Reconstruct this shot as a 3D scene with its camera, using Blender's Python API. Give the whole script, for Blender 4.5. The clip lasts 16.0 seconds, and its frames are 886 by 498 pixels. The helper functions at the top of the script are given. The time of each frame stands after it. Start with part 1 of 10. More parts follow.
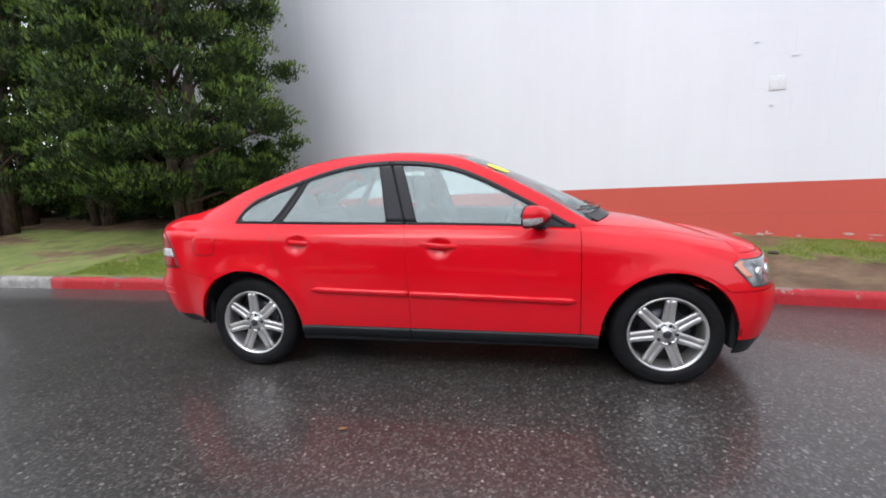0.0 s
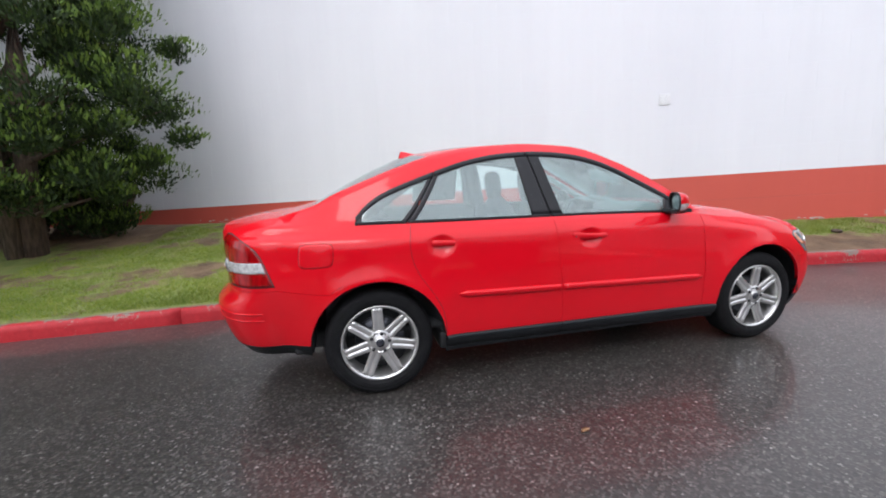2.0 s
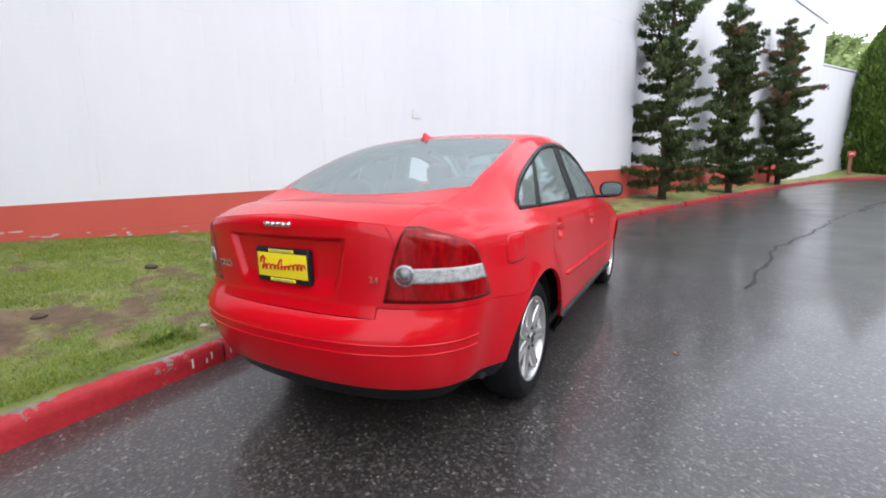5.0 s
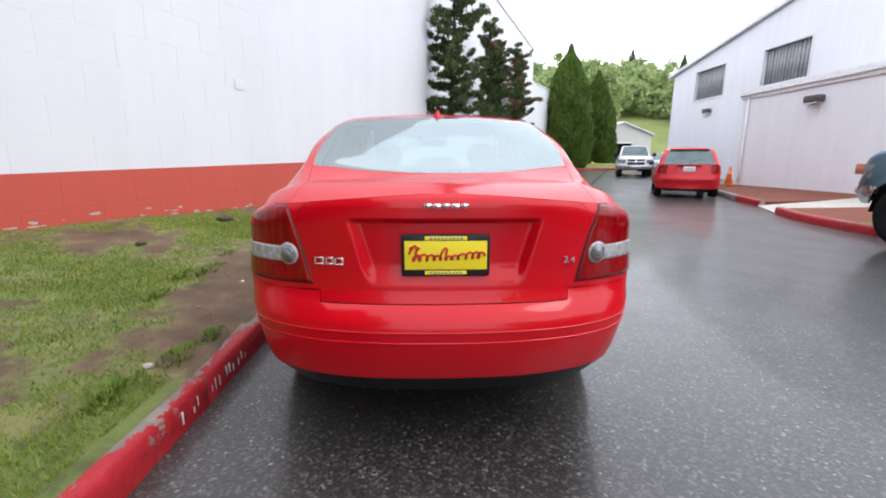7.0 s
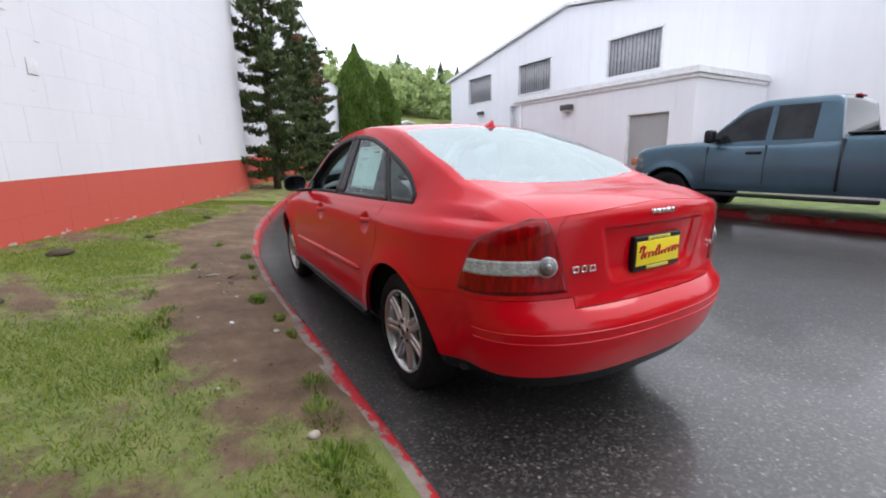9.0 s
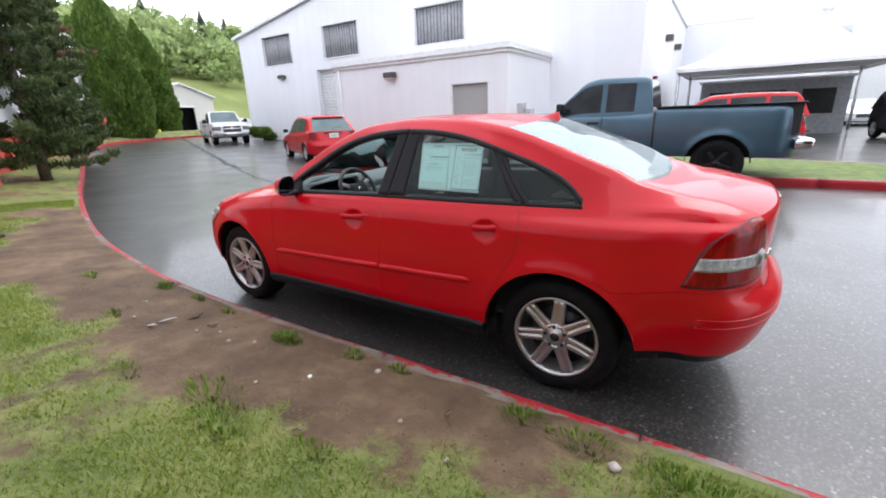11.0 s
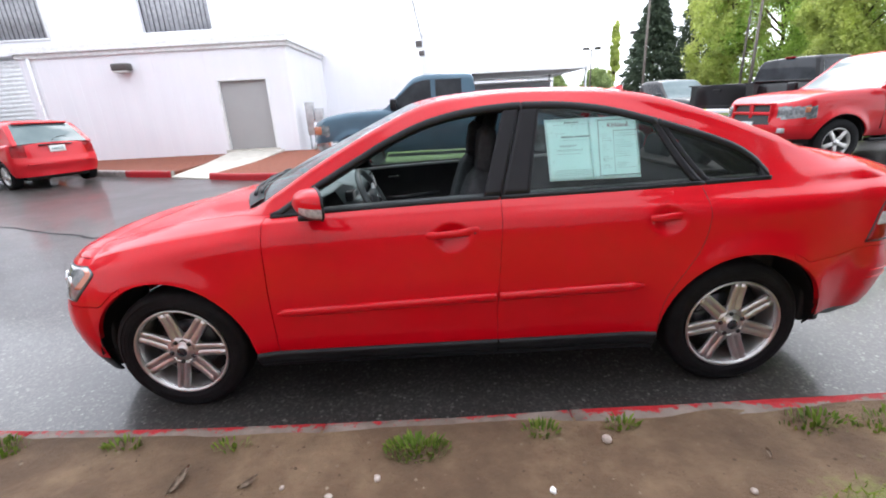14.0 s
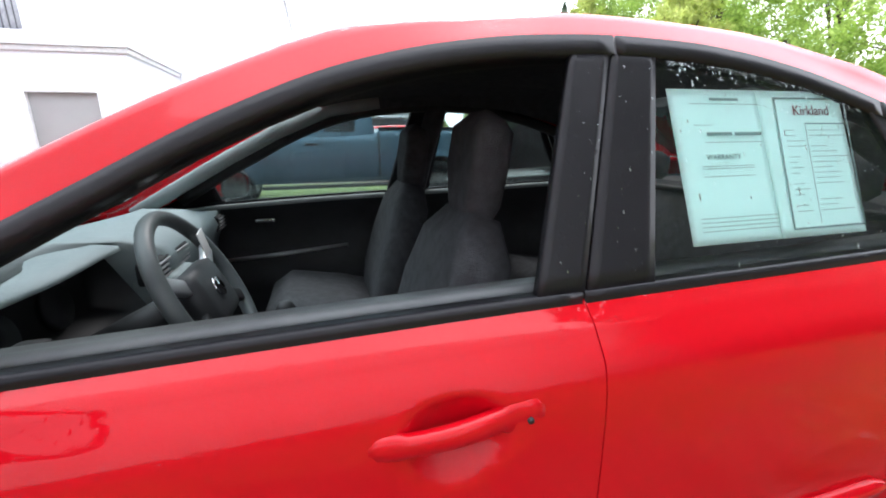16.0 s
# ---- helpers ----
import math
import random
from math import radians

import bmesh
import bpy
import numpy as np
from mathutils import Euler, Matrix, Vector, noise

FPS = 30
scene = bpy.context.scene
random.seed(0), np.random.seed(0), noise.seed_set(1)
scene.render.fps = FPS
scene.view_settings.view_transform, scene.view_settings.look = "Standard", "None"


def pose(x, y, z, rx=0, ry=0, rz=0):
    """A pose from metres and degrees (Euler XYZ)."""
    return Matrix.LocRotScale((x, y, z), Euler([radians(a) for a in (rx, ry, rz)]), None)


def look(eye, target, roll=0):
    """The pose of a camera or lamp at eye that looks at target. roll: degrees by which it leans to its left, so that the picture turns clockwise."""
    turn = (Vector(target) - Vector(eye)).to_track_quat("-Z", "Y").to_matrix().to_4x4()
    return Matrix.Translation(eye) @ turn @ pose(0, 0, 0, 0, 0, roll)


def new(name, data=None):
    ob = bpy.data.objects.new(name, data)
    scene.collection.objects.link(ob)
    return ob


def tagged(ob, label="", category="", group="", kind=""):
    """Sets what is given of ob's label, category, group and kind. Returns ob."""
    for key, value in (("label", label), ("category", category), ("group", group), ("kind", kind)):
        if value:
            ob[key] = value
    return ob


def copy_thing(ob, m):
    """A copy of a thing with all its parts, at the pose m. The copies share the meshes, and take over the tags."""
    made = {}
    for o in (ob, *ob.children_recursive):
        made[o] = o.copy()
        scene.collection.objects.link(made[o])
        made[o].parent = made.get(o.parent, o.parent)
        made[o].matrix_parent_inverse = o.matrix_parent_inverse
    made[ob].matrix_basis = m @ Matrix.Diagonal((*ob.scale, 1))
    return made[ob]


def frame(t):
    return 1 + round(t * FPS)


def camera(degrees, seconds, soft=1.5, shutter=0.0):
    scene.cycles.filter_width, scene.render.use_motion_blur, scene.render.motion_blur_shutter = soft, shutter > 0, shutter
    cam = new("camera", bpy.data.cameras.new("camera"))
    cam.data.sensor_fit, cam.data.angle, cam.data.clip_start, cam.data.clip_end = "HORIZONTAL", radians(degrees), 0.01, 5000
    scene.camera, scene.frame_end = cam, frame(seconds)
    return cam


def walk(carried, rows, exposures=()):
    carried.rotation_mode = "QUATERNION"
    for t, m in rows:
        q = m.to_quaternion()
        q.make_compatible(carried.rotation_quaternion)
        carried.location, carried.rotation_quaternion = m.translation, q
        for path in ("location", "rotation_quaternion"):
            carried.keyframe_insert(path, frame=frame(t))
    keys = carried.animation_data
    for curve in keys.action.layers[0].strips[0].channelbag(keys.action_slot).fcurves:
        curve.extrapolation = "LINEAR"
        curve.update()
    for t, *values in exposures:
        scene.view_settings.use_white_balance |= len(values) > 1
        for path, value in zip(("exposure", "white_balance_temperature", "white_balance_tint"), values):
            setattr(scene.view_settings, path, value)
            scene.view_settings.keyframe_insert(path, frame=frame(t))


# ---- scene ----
cam = camera(91.8, 16.0, 1.9)
PATH = [
    (0, (0.489, -3.37, 1.243), (0.131, -1.428, 0.925), -1.9),
    (0.5, (-0.018, -3.415, 1.255), (-0.133, -1.441, 0.956), -2.4),
    (1, (-0.502, -3.376, 1.254), (-0.407, -1.402, 0.949), -2.7),
    (1.5, (-0.994, -3.312, 1.246), (-0.707, -1.362, 0.906), -2.2),
    (2, (-1.455, -3.192, 1.236), (-1.027, -1.266, 0.91), -2.6),
    (2.5, (-1.846, -3.002, 1.234), (-1.188, -1.143, 0.902), -1.8),
    (3, (-2.243, -2.796, 1.212), (-1.346, -1.04, 0.875), -1.5),
    (3.2, (-2.381, -2.694, 1.18), (-1.402, -0.979, 0.864), -0.8),
    (5.3, (-3.523, -1.242, 1.171), (-1.735, -0.413, 0.828), -1.7),
    (5.5, (-3.576, -1.098, 1.173), (-1.752, -0.351, 0.832), -2.0),
    (6, (-3.664, -0.719, 1.164), (-1.766, -0.205, 0.798), -2.7),
    (6.5, (-3.706, -0.318, 1.154), (-1.751, -0.126, 0.778), -1.1),
    (7, (-3.696, 0.068, 1.141), (-1.739, -0.008, 0.738), 0.2),
    (7.5, (-3.621, 0.463, 1.15), (-1.692, 0.149, 0.725), 0.5),
    (8, (-3.571, 0.95, 1.189), (-1.741, 0.33, 0.67), 0.6),
    (8.5, (-3.459, 1.337, 1.204), (-1.68, 0.537, 0.763), -0.4),
    (9, (-3.286, 1.706, 1.224), (-1.601, 0.715, 0.801), -1.1),
    (9.2, (-3.19, 1.879, 1.246), (-1.587, 0.777, 0.782), -2.1),
    (11.3, (-1.715, 2.853, 1.455), (-0.785, 1.181, 0.874), -2.0),
    (11.5, (-1.58, 2.883, 1.449), (-0.733, 1.163, 0.879), -2.1),
    (12, (-1.217, 2.982, 1.441), (-0.607, 1.164, 0.872), -2.7),
    (12.5, (-0.853, 2.973, 1.426), (-0.436, 1.112, 0.824), -3.5),
    (13, (-0.494, 2.951, 1.424), (-0.295, 1.053, 0.825), -2.3),
    (13.5, (-0.182, 2.849, 1.396), (-0.119, 0.939, 0.807), -3.4),
    (14, (0.025, 2.629, 1.37), (0.039, 0.73, 0.743), -3.1),
    (14.5, (0.148, 2.326, 1.299), (0.038, 0.399, 0.774), -2.8),
    (15, (0.161, 1.985, 1.267), (-0.068, 0.075, 0.719), -2.2),
    (15.5, (0.139, 1.654, 1.25), (-0.215, -0.239, 0.709), -1.2),
    (16, (0.138, 1.305, 1.212), (-0.374, -0.570, 0.722), -0.8),
]
walk(cam, [(t, look(eye, goal, roll)) for t, eye, goal, roll in PATH], [(0, 0.08, 6150, 13), (3.2, 0.08, 6150, 13), (5.3, 0.14, 6150, 13), (7, 0.13, 6150, 13), (9.2, 0.0, 6150, 13), (11.3, 0.32, 6150, 13), (12.5, 0.45, 6150, 13), (13.5, 0.63, 6150, 13), (15, 0.62, 6150, 13), (15.5, 0.62, 6150, 13), (16, 1.05, 6150, 13)])

# ---- world and light ----
world = bpy.data.worlds.new("overcast_sky")
scene.world = world
world.use_nodes = True
wn, wl = world.node_tree.nodes, world.node_tree.links
wn.clear()
SUN_UP, SUN_TURN = 52.0, 200.0
sky = wn.new("ShaderNodeTexSky")
sky.sky_type = "NISHITA"
sky.sun_disc = False
sky.sun_elevation, sky.sun_rotation = radians(SUN_UP), radians(SUN_TURN)
sky.dust_density, sky.ozone_density = 4.0, 1.0
coord = wn.new("ShaderNodeTexCoord")
cloud = wn.new("ShaderNodeTexNoise")
cloud.inputs["Scale"].default_value, cloud.inputs["Detail"].default_value = 2.2, 4.0
cloud_ramp = wn.new("ShaderNodeValToRGB")
cloud_ramp.color_ramp.elements[0].color = (8.6, 9.0, 9.5, 1)
cloud_ramp.color_ramp.elements[1].color = (10.6, 10.8, 11.0, 1)
cloud_ramp.color_ramp.elements[0].position, cloud_ramp.color_ramp.elements[1].position = 0.35, 0.65
sky_mix = wn.new("ShaderNodeMix")
sky_mix.data_type = "RGBA"
sky_mix.inputs["Factor"].default_value = 0.88
back = wn.new("ShaderNodeBackground")
back.inputs["Strength"].default_value = 0.215
wout = wn.new("ShaderNodeOutputWorld")
wl.new(coord.outputs["Generated"], cloud.inputs["Vector"])
wl.new(cloud.outputs["Fac"], cloud_ramp.inputs["Fac"])
wl.new(sky.outputs["Color"], sky_mix.inputs["A"])
wl.new(cloud_ramp.outputs["Color"], sky_mix.inputs["B"])
wl.new(sky_mix.outputs["Result"], back.inputs["Color"])
wl.new(back.outputs["Background"], wout.inputs["Surface"])

sun_data = bpy.data.lights.new("sun", "SUN")
sun_data.energy, sun_data.angle, sun_data.color = 0.95, radians(28), (1.0, 0.97, 0.93)
sun = new("sun", sun_data)
sun_way = Vector((math.cos(radians(SUN_UP)) * math.sin(radians(SUN_TURN)), math.cos(radians(SUN_UP)) * math.cos(radians(SUN_TURN)), math.sin(radians(SUN_UP))))
sun.matrix_world = look(sun_way * 60, (0, 0, 0))


# ---- materials ----
def nodes_of(name):
    m = bpy.data.materials.new(name)
    m.use_nodes = True
    return m, m.node_tree.nodes, m.node_tree.links, m.node_tree.nodes["Principled BSDF"]


def rgb(c):
    return (*c, 1.0)


def ramp_of(n, l, source, stops):
    r = n.new("ShaderNodeValToRGB")
    while len(r.color_ramp.elements) < len(stops):
        r.color_ramp.elements.new(0.5)
    for e, (p, c) in zip(r.color_ramp.elements, stops):
        e.position, e.color = p, rgb(c)
    l.new(source, r.inputs["Fac"])
    return r


def noise_of(n, l, scale, detail=4.0, rough=0.55, stretch=None, space="Object"):
    t = n.new("ShaderNodeTexNoise")
    t.inputs["Scale"].default_value, t.inputs["Detail"].default_value, t.inputs["Roughness"].default_value = scale, detail, rough
    c = n.new("ShaderNodeTexCoord" if space != "Position" else "ShaderNodeNewGeometry")
    if stretch:
        mp = n.new("ShaderNodeMapping")
        mp.inputs["Scale"].default_value = stretch
        l.new(c.outputs[space], mp.inputs["Vector"])
        l.new(mp.outputs["Vector"], t.inputs["Vector"])
    else:
        l.new(c.outputs[space], t.inputs["Vector"])
    return t


def bump_of(n, l, source, strength, distance, into, before=None):
    b = n.new("ShaderNodeBump")
    b.inputs["Strength"].default_value, b.inputs["Distance"].default_value = strength, distance
    l.new(source, b.inputs["Height"])
    if before:
        l.new(before.outputs["Normal"], b.inputs["Normal"])
    l.new(b.outputs["Normal"], into)
    return b


def mixed(n, l, fac, a, b, mode="MIX"):
    m = n.new("ShaderNodeMix")
    m.data_type, m.blend_type = "RGBA", mode
    for sock, v in (("Factor", fac), ("A", a), ("B", b)):
        if isinstance(v, (int, float)):
            m.inputs[sock].default_value = v
        elif isinstance(v, tuple):
            m.inputs[sock].default_value = rgb(v)
        else:
            l.new(v, m.inputs[sock])
    return m.outputs["Result"]


def plain(name, a, b=None, rough=0.5, metal=0.0, scale=6.0, bump=0.0, bump_scale=60.0, coat=0.0, spread=0.12, stretch=None, emit=0.0, spec=0.5):
    """A surface of one colour that wanders between a and b, with fine relief."""
    m, n, l, p = nodes_of(name)
    b = b or tuple(min(1, c * 1.25 + 0.004) for c in a)
    t = noise_of(n, l, scale, 5.0, 0.6, stretch)
    r = ramp_of(n, l, t.outputs["Fac"], [(0.5 - spread, a), (0.5 + spread, b)])
    l.new(r.outputs["Color"], p.inputs["Base Color"])
    p.inputs["Roughness"].default_value, p.inputs["Metallic"].default_value = rough, metal
    p.inputs["Coat Weight"].default_value = coat
    p.inputs["Specular IOR Level"].default_value = spec
    p.inputs["Coat Roughness"].default_value = 0.03
    if bump:
        f = noise_of(n, l, bump_scale, 4.0, 0.6, stretch)
        bump_of(n, l, f.outputs["Fac"], bump, 0.01, p.inputs["Normal"])
    if emit:
        p.inputs["Emission Color"].default_value, p.inputs["Emission Strength"].default_value = rgb(a), emit
    return m


def car_paint(name, col, deep=None, flake=0.25, rough=0.35, wet=0.25):
    m, n, l, p = nodes_of(name)
    deep = deep or tuple(c * 0.8 for c in col)
    t = noise_of(n, l, 1.3, 3.0)
    r = ramp_of(n, l, t.outputs["Fac"], [(0.35, deep), (0.65, col)])
    l.new(r.outputs["Color"], p.inputs["Base Color"])
    p.inputs["Roughness"].default_value, p.inputs["Metallic"].default_value = rough, flake
    p.inputs["Coat Weight"].default_value, p.inputs["Coat Roughness"].default_value = 0.6, 0.08
    p.inputs["Specular IOR Level"].default_value = 0.12
    # rain film: fine beads that break the coat's mirror
    v = n.new("ShaderNodeTexVoronoi")
    v.inputs["Scale"].default_value = 95.0
    c = n.new("ShaderNodeTexCoord")
    l.new(c.outputs["Object"], v.inputs["Vector"])
    drops = ramp_of(n, l, v.outputs["Distance"], [(0.0, (1, 1, 1)), (0.33, (0, 0, 0))])
    b = n.new("ShaderNodeBump")
    b.inputs["Strength"].default_value, b.inputs["Distance"].default_value = wet, 0.002
    l.new(drops.outputs["Color"], b.inputs["Height"])
    l.new(b.outputs["Normal"], p.inputs["Coat Normal"])
    return m


def glass_of(name, tint=(0.75, 0.85, 0.83), rough=0.0, drops=0.0, clear=0.55, ior=1.7, film=0.0):
    """Thin automotive glass: part clear and tinted, part mirror by Fresnel."""
    m, n, l, p = nodes_of(name)
    n.remove(p)
    out = n["Material Output"]
    tr = n.new("ShaderNodeBsdfTransparent")
    tr.inputs["Color"].default_value = rgb(tuple(c * clear for c in tint))
    gl = n.new("ShaderNodeBsdfGlossy")
    gl.inputs["Roughness"].default_value = max(rough, 0.015)
    gl.inputs["Color"].default_value = (0.86, 0.96, 0.96, 1)
    fr = n.new("ShaderNodeFresnel")
    fr.inputs["IOR"].default_value = ior
    mx = n.new("ShaderNodeMixShader")
    l.new(fr.outputs["Fac"], mx.inputs["Fac"])
    l.new(tr.outputs["BSDF"], mx.inputs[1])
    l.new(gl.outputs["BSDF"], mx.inputs[2])
    l.new(mx.outputs["Shader"], out.inputs["Surface"])
    if film:
        # a film of fine rain beads scatters part of the light
        df = n.new("ShaderNodeBsdfDiffuse")
        df.inputs["Color"].default_value = (0.78, 0.90, 0.89, 1)
        beads = noise_of(n, l, 26.0, 6.0, 0.75)
        amount = ramp_of(n, l, beads.outputs["Fac"], [(0.35, (film * 0.75,) * 3), (0.65, (min(1.0, film * 1.25),) * 3)])
        wet = n.new("ShaderNodeMixShader")
        l.new(amount.outputs["Color"], wet.inputs["Fac"])
        l.new(mx.outputs["Shader"], wet.inputs[1])
        l.new(df.outputs["BSDF"], wet.inputs[2])
        l.new(wet.outputs["Shader"], out.inputs["Surface"])
    if drops:
        v = n.new("ShaderNodeTexVoronoi")
        v.inputs["Scale"].default_value = 120.0
        c = n.new("ShaderNodeTexCoord")
        mp = n.new("ShaderNodeMapping")
        mp.inputs["Scale"].default_value = (1, 1, 0.35)
        l.new(c.outputs["Object"], mp.inputs["Vector"])
        l.new(mp.outputs["Vector"], v.inputs["Vector"])
        d = ramp_of(n, l, v.outputs["Distance"], [(0.0, (1, 1, 1)), (0.3, (0, 0, 0))])
        b = n.new("ShaderNodeBump")
        b.inputs["Strength"].default_value, b.inputs["Distance"].default_value = drops, 0.003
        l.new(d.outputs["Color"], b.inputs["Height"])
        l.new(b.outputs["Normal"], gl.inputs["Normal"])
        l.new(b.outputs["Normal"], fr.inputs["Normal"])
    return m


def wet_asphalt():
    m, n, l, p = nodes_of("wet_asphalt")
    grit = noise_of(n, l, 55.0, 3.0, 0.7)
    specks = n.new("ShaderNodeTexVoronoi")
    specks.inputs["Scale"].default_value = 85.0
    c = n.new("ShaderNodeTexCoord")
    l.new(c.outputs["Object"], specks.inputs["Vector"])
    stone = ramp_of(n, l, specks.outputs["Color"], [(0.0, (0.014, 0.0128, 0.0120)), (0.60, (0.037, 0.0342, 0.0318)), (0.86, (0.092, 0.086, 0.080)), (0.965, (0.23, 0.22, 0.21))])
    wide = noise_of(n, l, 0.55, 4.0, 0.6)
    tone = ramp_of(n, l, wide.outputs["Fac"], [(0.3, (0.85, 0.84, 0.84)), (0.7, (1.08, 1.06, 1.04))])
    l.new(mixed(n, l, 1.0, stone.outputs["Color"], tone.outputs["Color"], "MULTIPLY"), p.inputs["Base Color"])
    pools = noise_of(n, l, 0.9, 5.0, 0.62)
    gloss = ramp_of(n, l, pools.outputs["Fac"], [(0.30, (0.34, 0.34, 0.34)), (0.70, (0.46, 0.46, 0.46))])
    l.new(gloss.outputs["Color"], p.inputs["Roughness"])
    p.inputs["Specular IOR Level"].default_value = 0.48
    p.inputs["Coat Weight"].default_value, p.inputs["Coat Roughness"].default_value = 0.40, 0.11
    p.inputs["IOR"].default_value = 1.56
    rough_amount = ramp_of(n, l, pools.outputs["Fac"], [(0.30, (0.55, 0.55, 0.55)), (0.70, (1, 1, 1))])
    height = mixed(n, l, 1.0, specks.outputs["Distance"], rough_amount.outputs["Color"], "MULTIPLY")
    b1 = bump_of(n, l, height, 0.15, 0.004, p.inputs["Normal"])
    bump_of(n, l, grit.outputs["Fac"], 0.14, 0.003, p.inputs["Normal"], b1)
    return m


def lawn_material():
    m, n, l, p = nodes_of("wet_lawn_and_soil")
    a = n.new("ShaderNodeAttribute")
    a.attribute_name = "turf"
    g1 = noise_of(n, l, 3.0, 6.0, 0.7)
    grass = ramp_of(n, l, g1.outputs["Fac"], [(0.3, (0.105, 0.150, 0.030)), (0.5, (0.185, 0.225, 0.052)), (0.75, (0.29, 0.26, 0.095))])
    g2 = noise_of(n, l, 2.4, 8.0, 0.68)
    soil = ramp_of(n, l, g2.outputs["Fac"], [(0.3, (0.070, 0.040, 0.020)), (0.5, (0.140, 0.086, 0.046)), (0.72, (0.26, 0.175, 0.100))])
    fine = noise_of(n, l, 6.0, 7.0, 0.75)
    add = n.new("ShaderNodeMath")
    add.operation = "MULTIPLY_ADD"
    add.inputs[1].default_value, add.inputs[2].default_value = 1.25, -0.62
    l.new(fine.outputs["Fac"], add.inputs[0])
    s = n.new("ShaderNodeMath")
    s.operation = "ADD"
    l.new(a.outputs["Fac"], s.inputs[0])
    l.new(add.outputs["Value"], s.inputs[1])
    edge = ramp_of(n, l, s.outputs["Value"], [(0.38, (0, 0, 0)), (0.6, (1, 1, 1))])
    l.new(mixed(n, l, edge.outputs["Color"], soil.outputs["Color"], grass.outputs["Color"]), p.inputs["Base Color"])
    p.inputs["Roughness"].default_value = 0.75
    rel = noise_of(n, l, 42.0, 6.0, 0.7)
    bump_of(n, l, rel.outputs["Fac"], 0.9, 0.03, p.inputs["Normal"])
    return m


def block_wall(name, paint, under, chip=0.66):
    """Painted concrete blocks: worn paint, streaks down the wall, fine pores."""
    m, n, l, p = nodes_of(name)
    streak = noise_of(n, l, 1.0, 5.0, 0.6, (2.2, 2.2, 0.12), "Position")
    stain = noise_of(n, l, 0.35, 5.0, 0.6, None, "Position")
    t = ramp_of(n, l, streak.outputs["Fac"], [(0.3, (0.955, 0.955, 0.96)), (0.7, (1.0, 1.0, 1.0))])
    t2 = ramp_of(n, l, stain.outputs["Fac"], [(0.3, (0.95, 0.95, 0.96)), (0.65, (1.0, 1.0, 1.0))])
    worn = noise_of(n, l, 9.0, 8.0, 0.75, None, "Position")
    bare = ramp_of(n, l, worn.outputs["Fac"], [(chip, (0, 0, 0)), (chip + 0.04, (1, 1, 1))])
    base = mixed(n, l, 1.0, mixed(n, l, 1.0, paint, t.outputs["Color"], "MULTIPLY"), t2.outputs["Color"], "MULTIPLY")
    l.new(mixed(n, l, bare.outputs["Color"], base, under), p.inputs["Base Color"])
    p.inputs["Roughness"].default_value = 0.62
    f = noise_of(n, l, 38.0, 6.0, 0.7, None, "Position")
    bump_of(n, l, f.outputs["Fac"], 0.35, 0.008, p.inputs["Normal"])
    return m


def leaf_material(name, a, b, c, rough=0.5, glow=0.25):
    m, n, l, p = nodes_of(name)
    g = n.new("ShaderNodeNewGeometry")
    r = ramp_of(n, l, g.outputs["Random Per Island"], [(0.0, a), (0.5, b), (1.0, c)])
    big = noise_of(n, l, 0.8, 3.0)
    tone = ramp_of(n, l, big.outputs["Fac"], [(0.3, (0.7, 0.72, 0.7)), (0.7, (1.15, 1.12, 1.0))])
    l.new(mixed(n, l, 1.0, r.outputs["Color"], tone.outputs["Color"], "MULTIPLY"), p.inputs["Base Color"])
    p.inputs["Roughness"].default_value = rough
    p.inputs["Specular IOR Level"].default_value = 0.3
    # thin leaves let light through
    back_light = n.new("ShaderNodeBsdfTranslucent")
    l.new(mixed(n, l, 1.0, r.outputs["Color"], tone.outputs["Color"], "MULTIPLY"), back_light.inputs["Color"])
    both = n.new("ShaderNodeMixShader")
    both.inputs["Fac"].default_value = glow
    l.new(p.outputs["BSDF"], both.inputs[1])
    l.new(back_light.outputs["BSDF"], both.inputs[2])
    l.new(both.outputs["Shader"], n["Material Output"].inputs["Surface"])
    return m


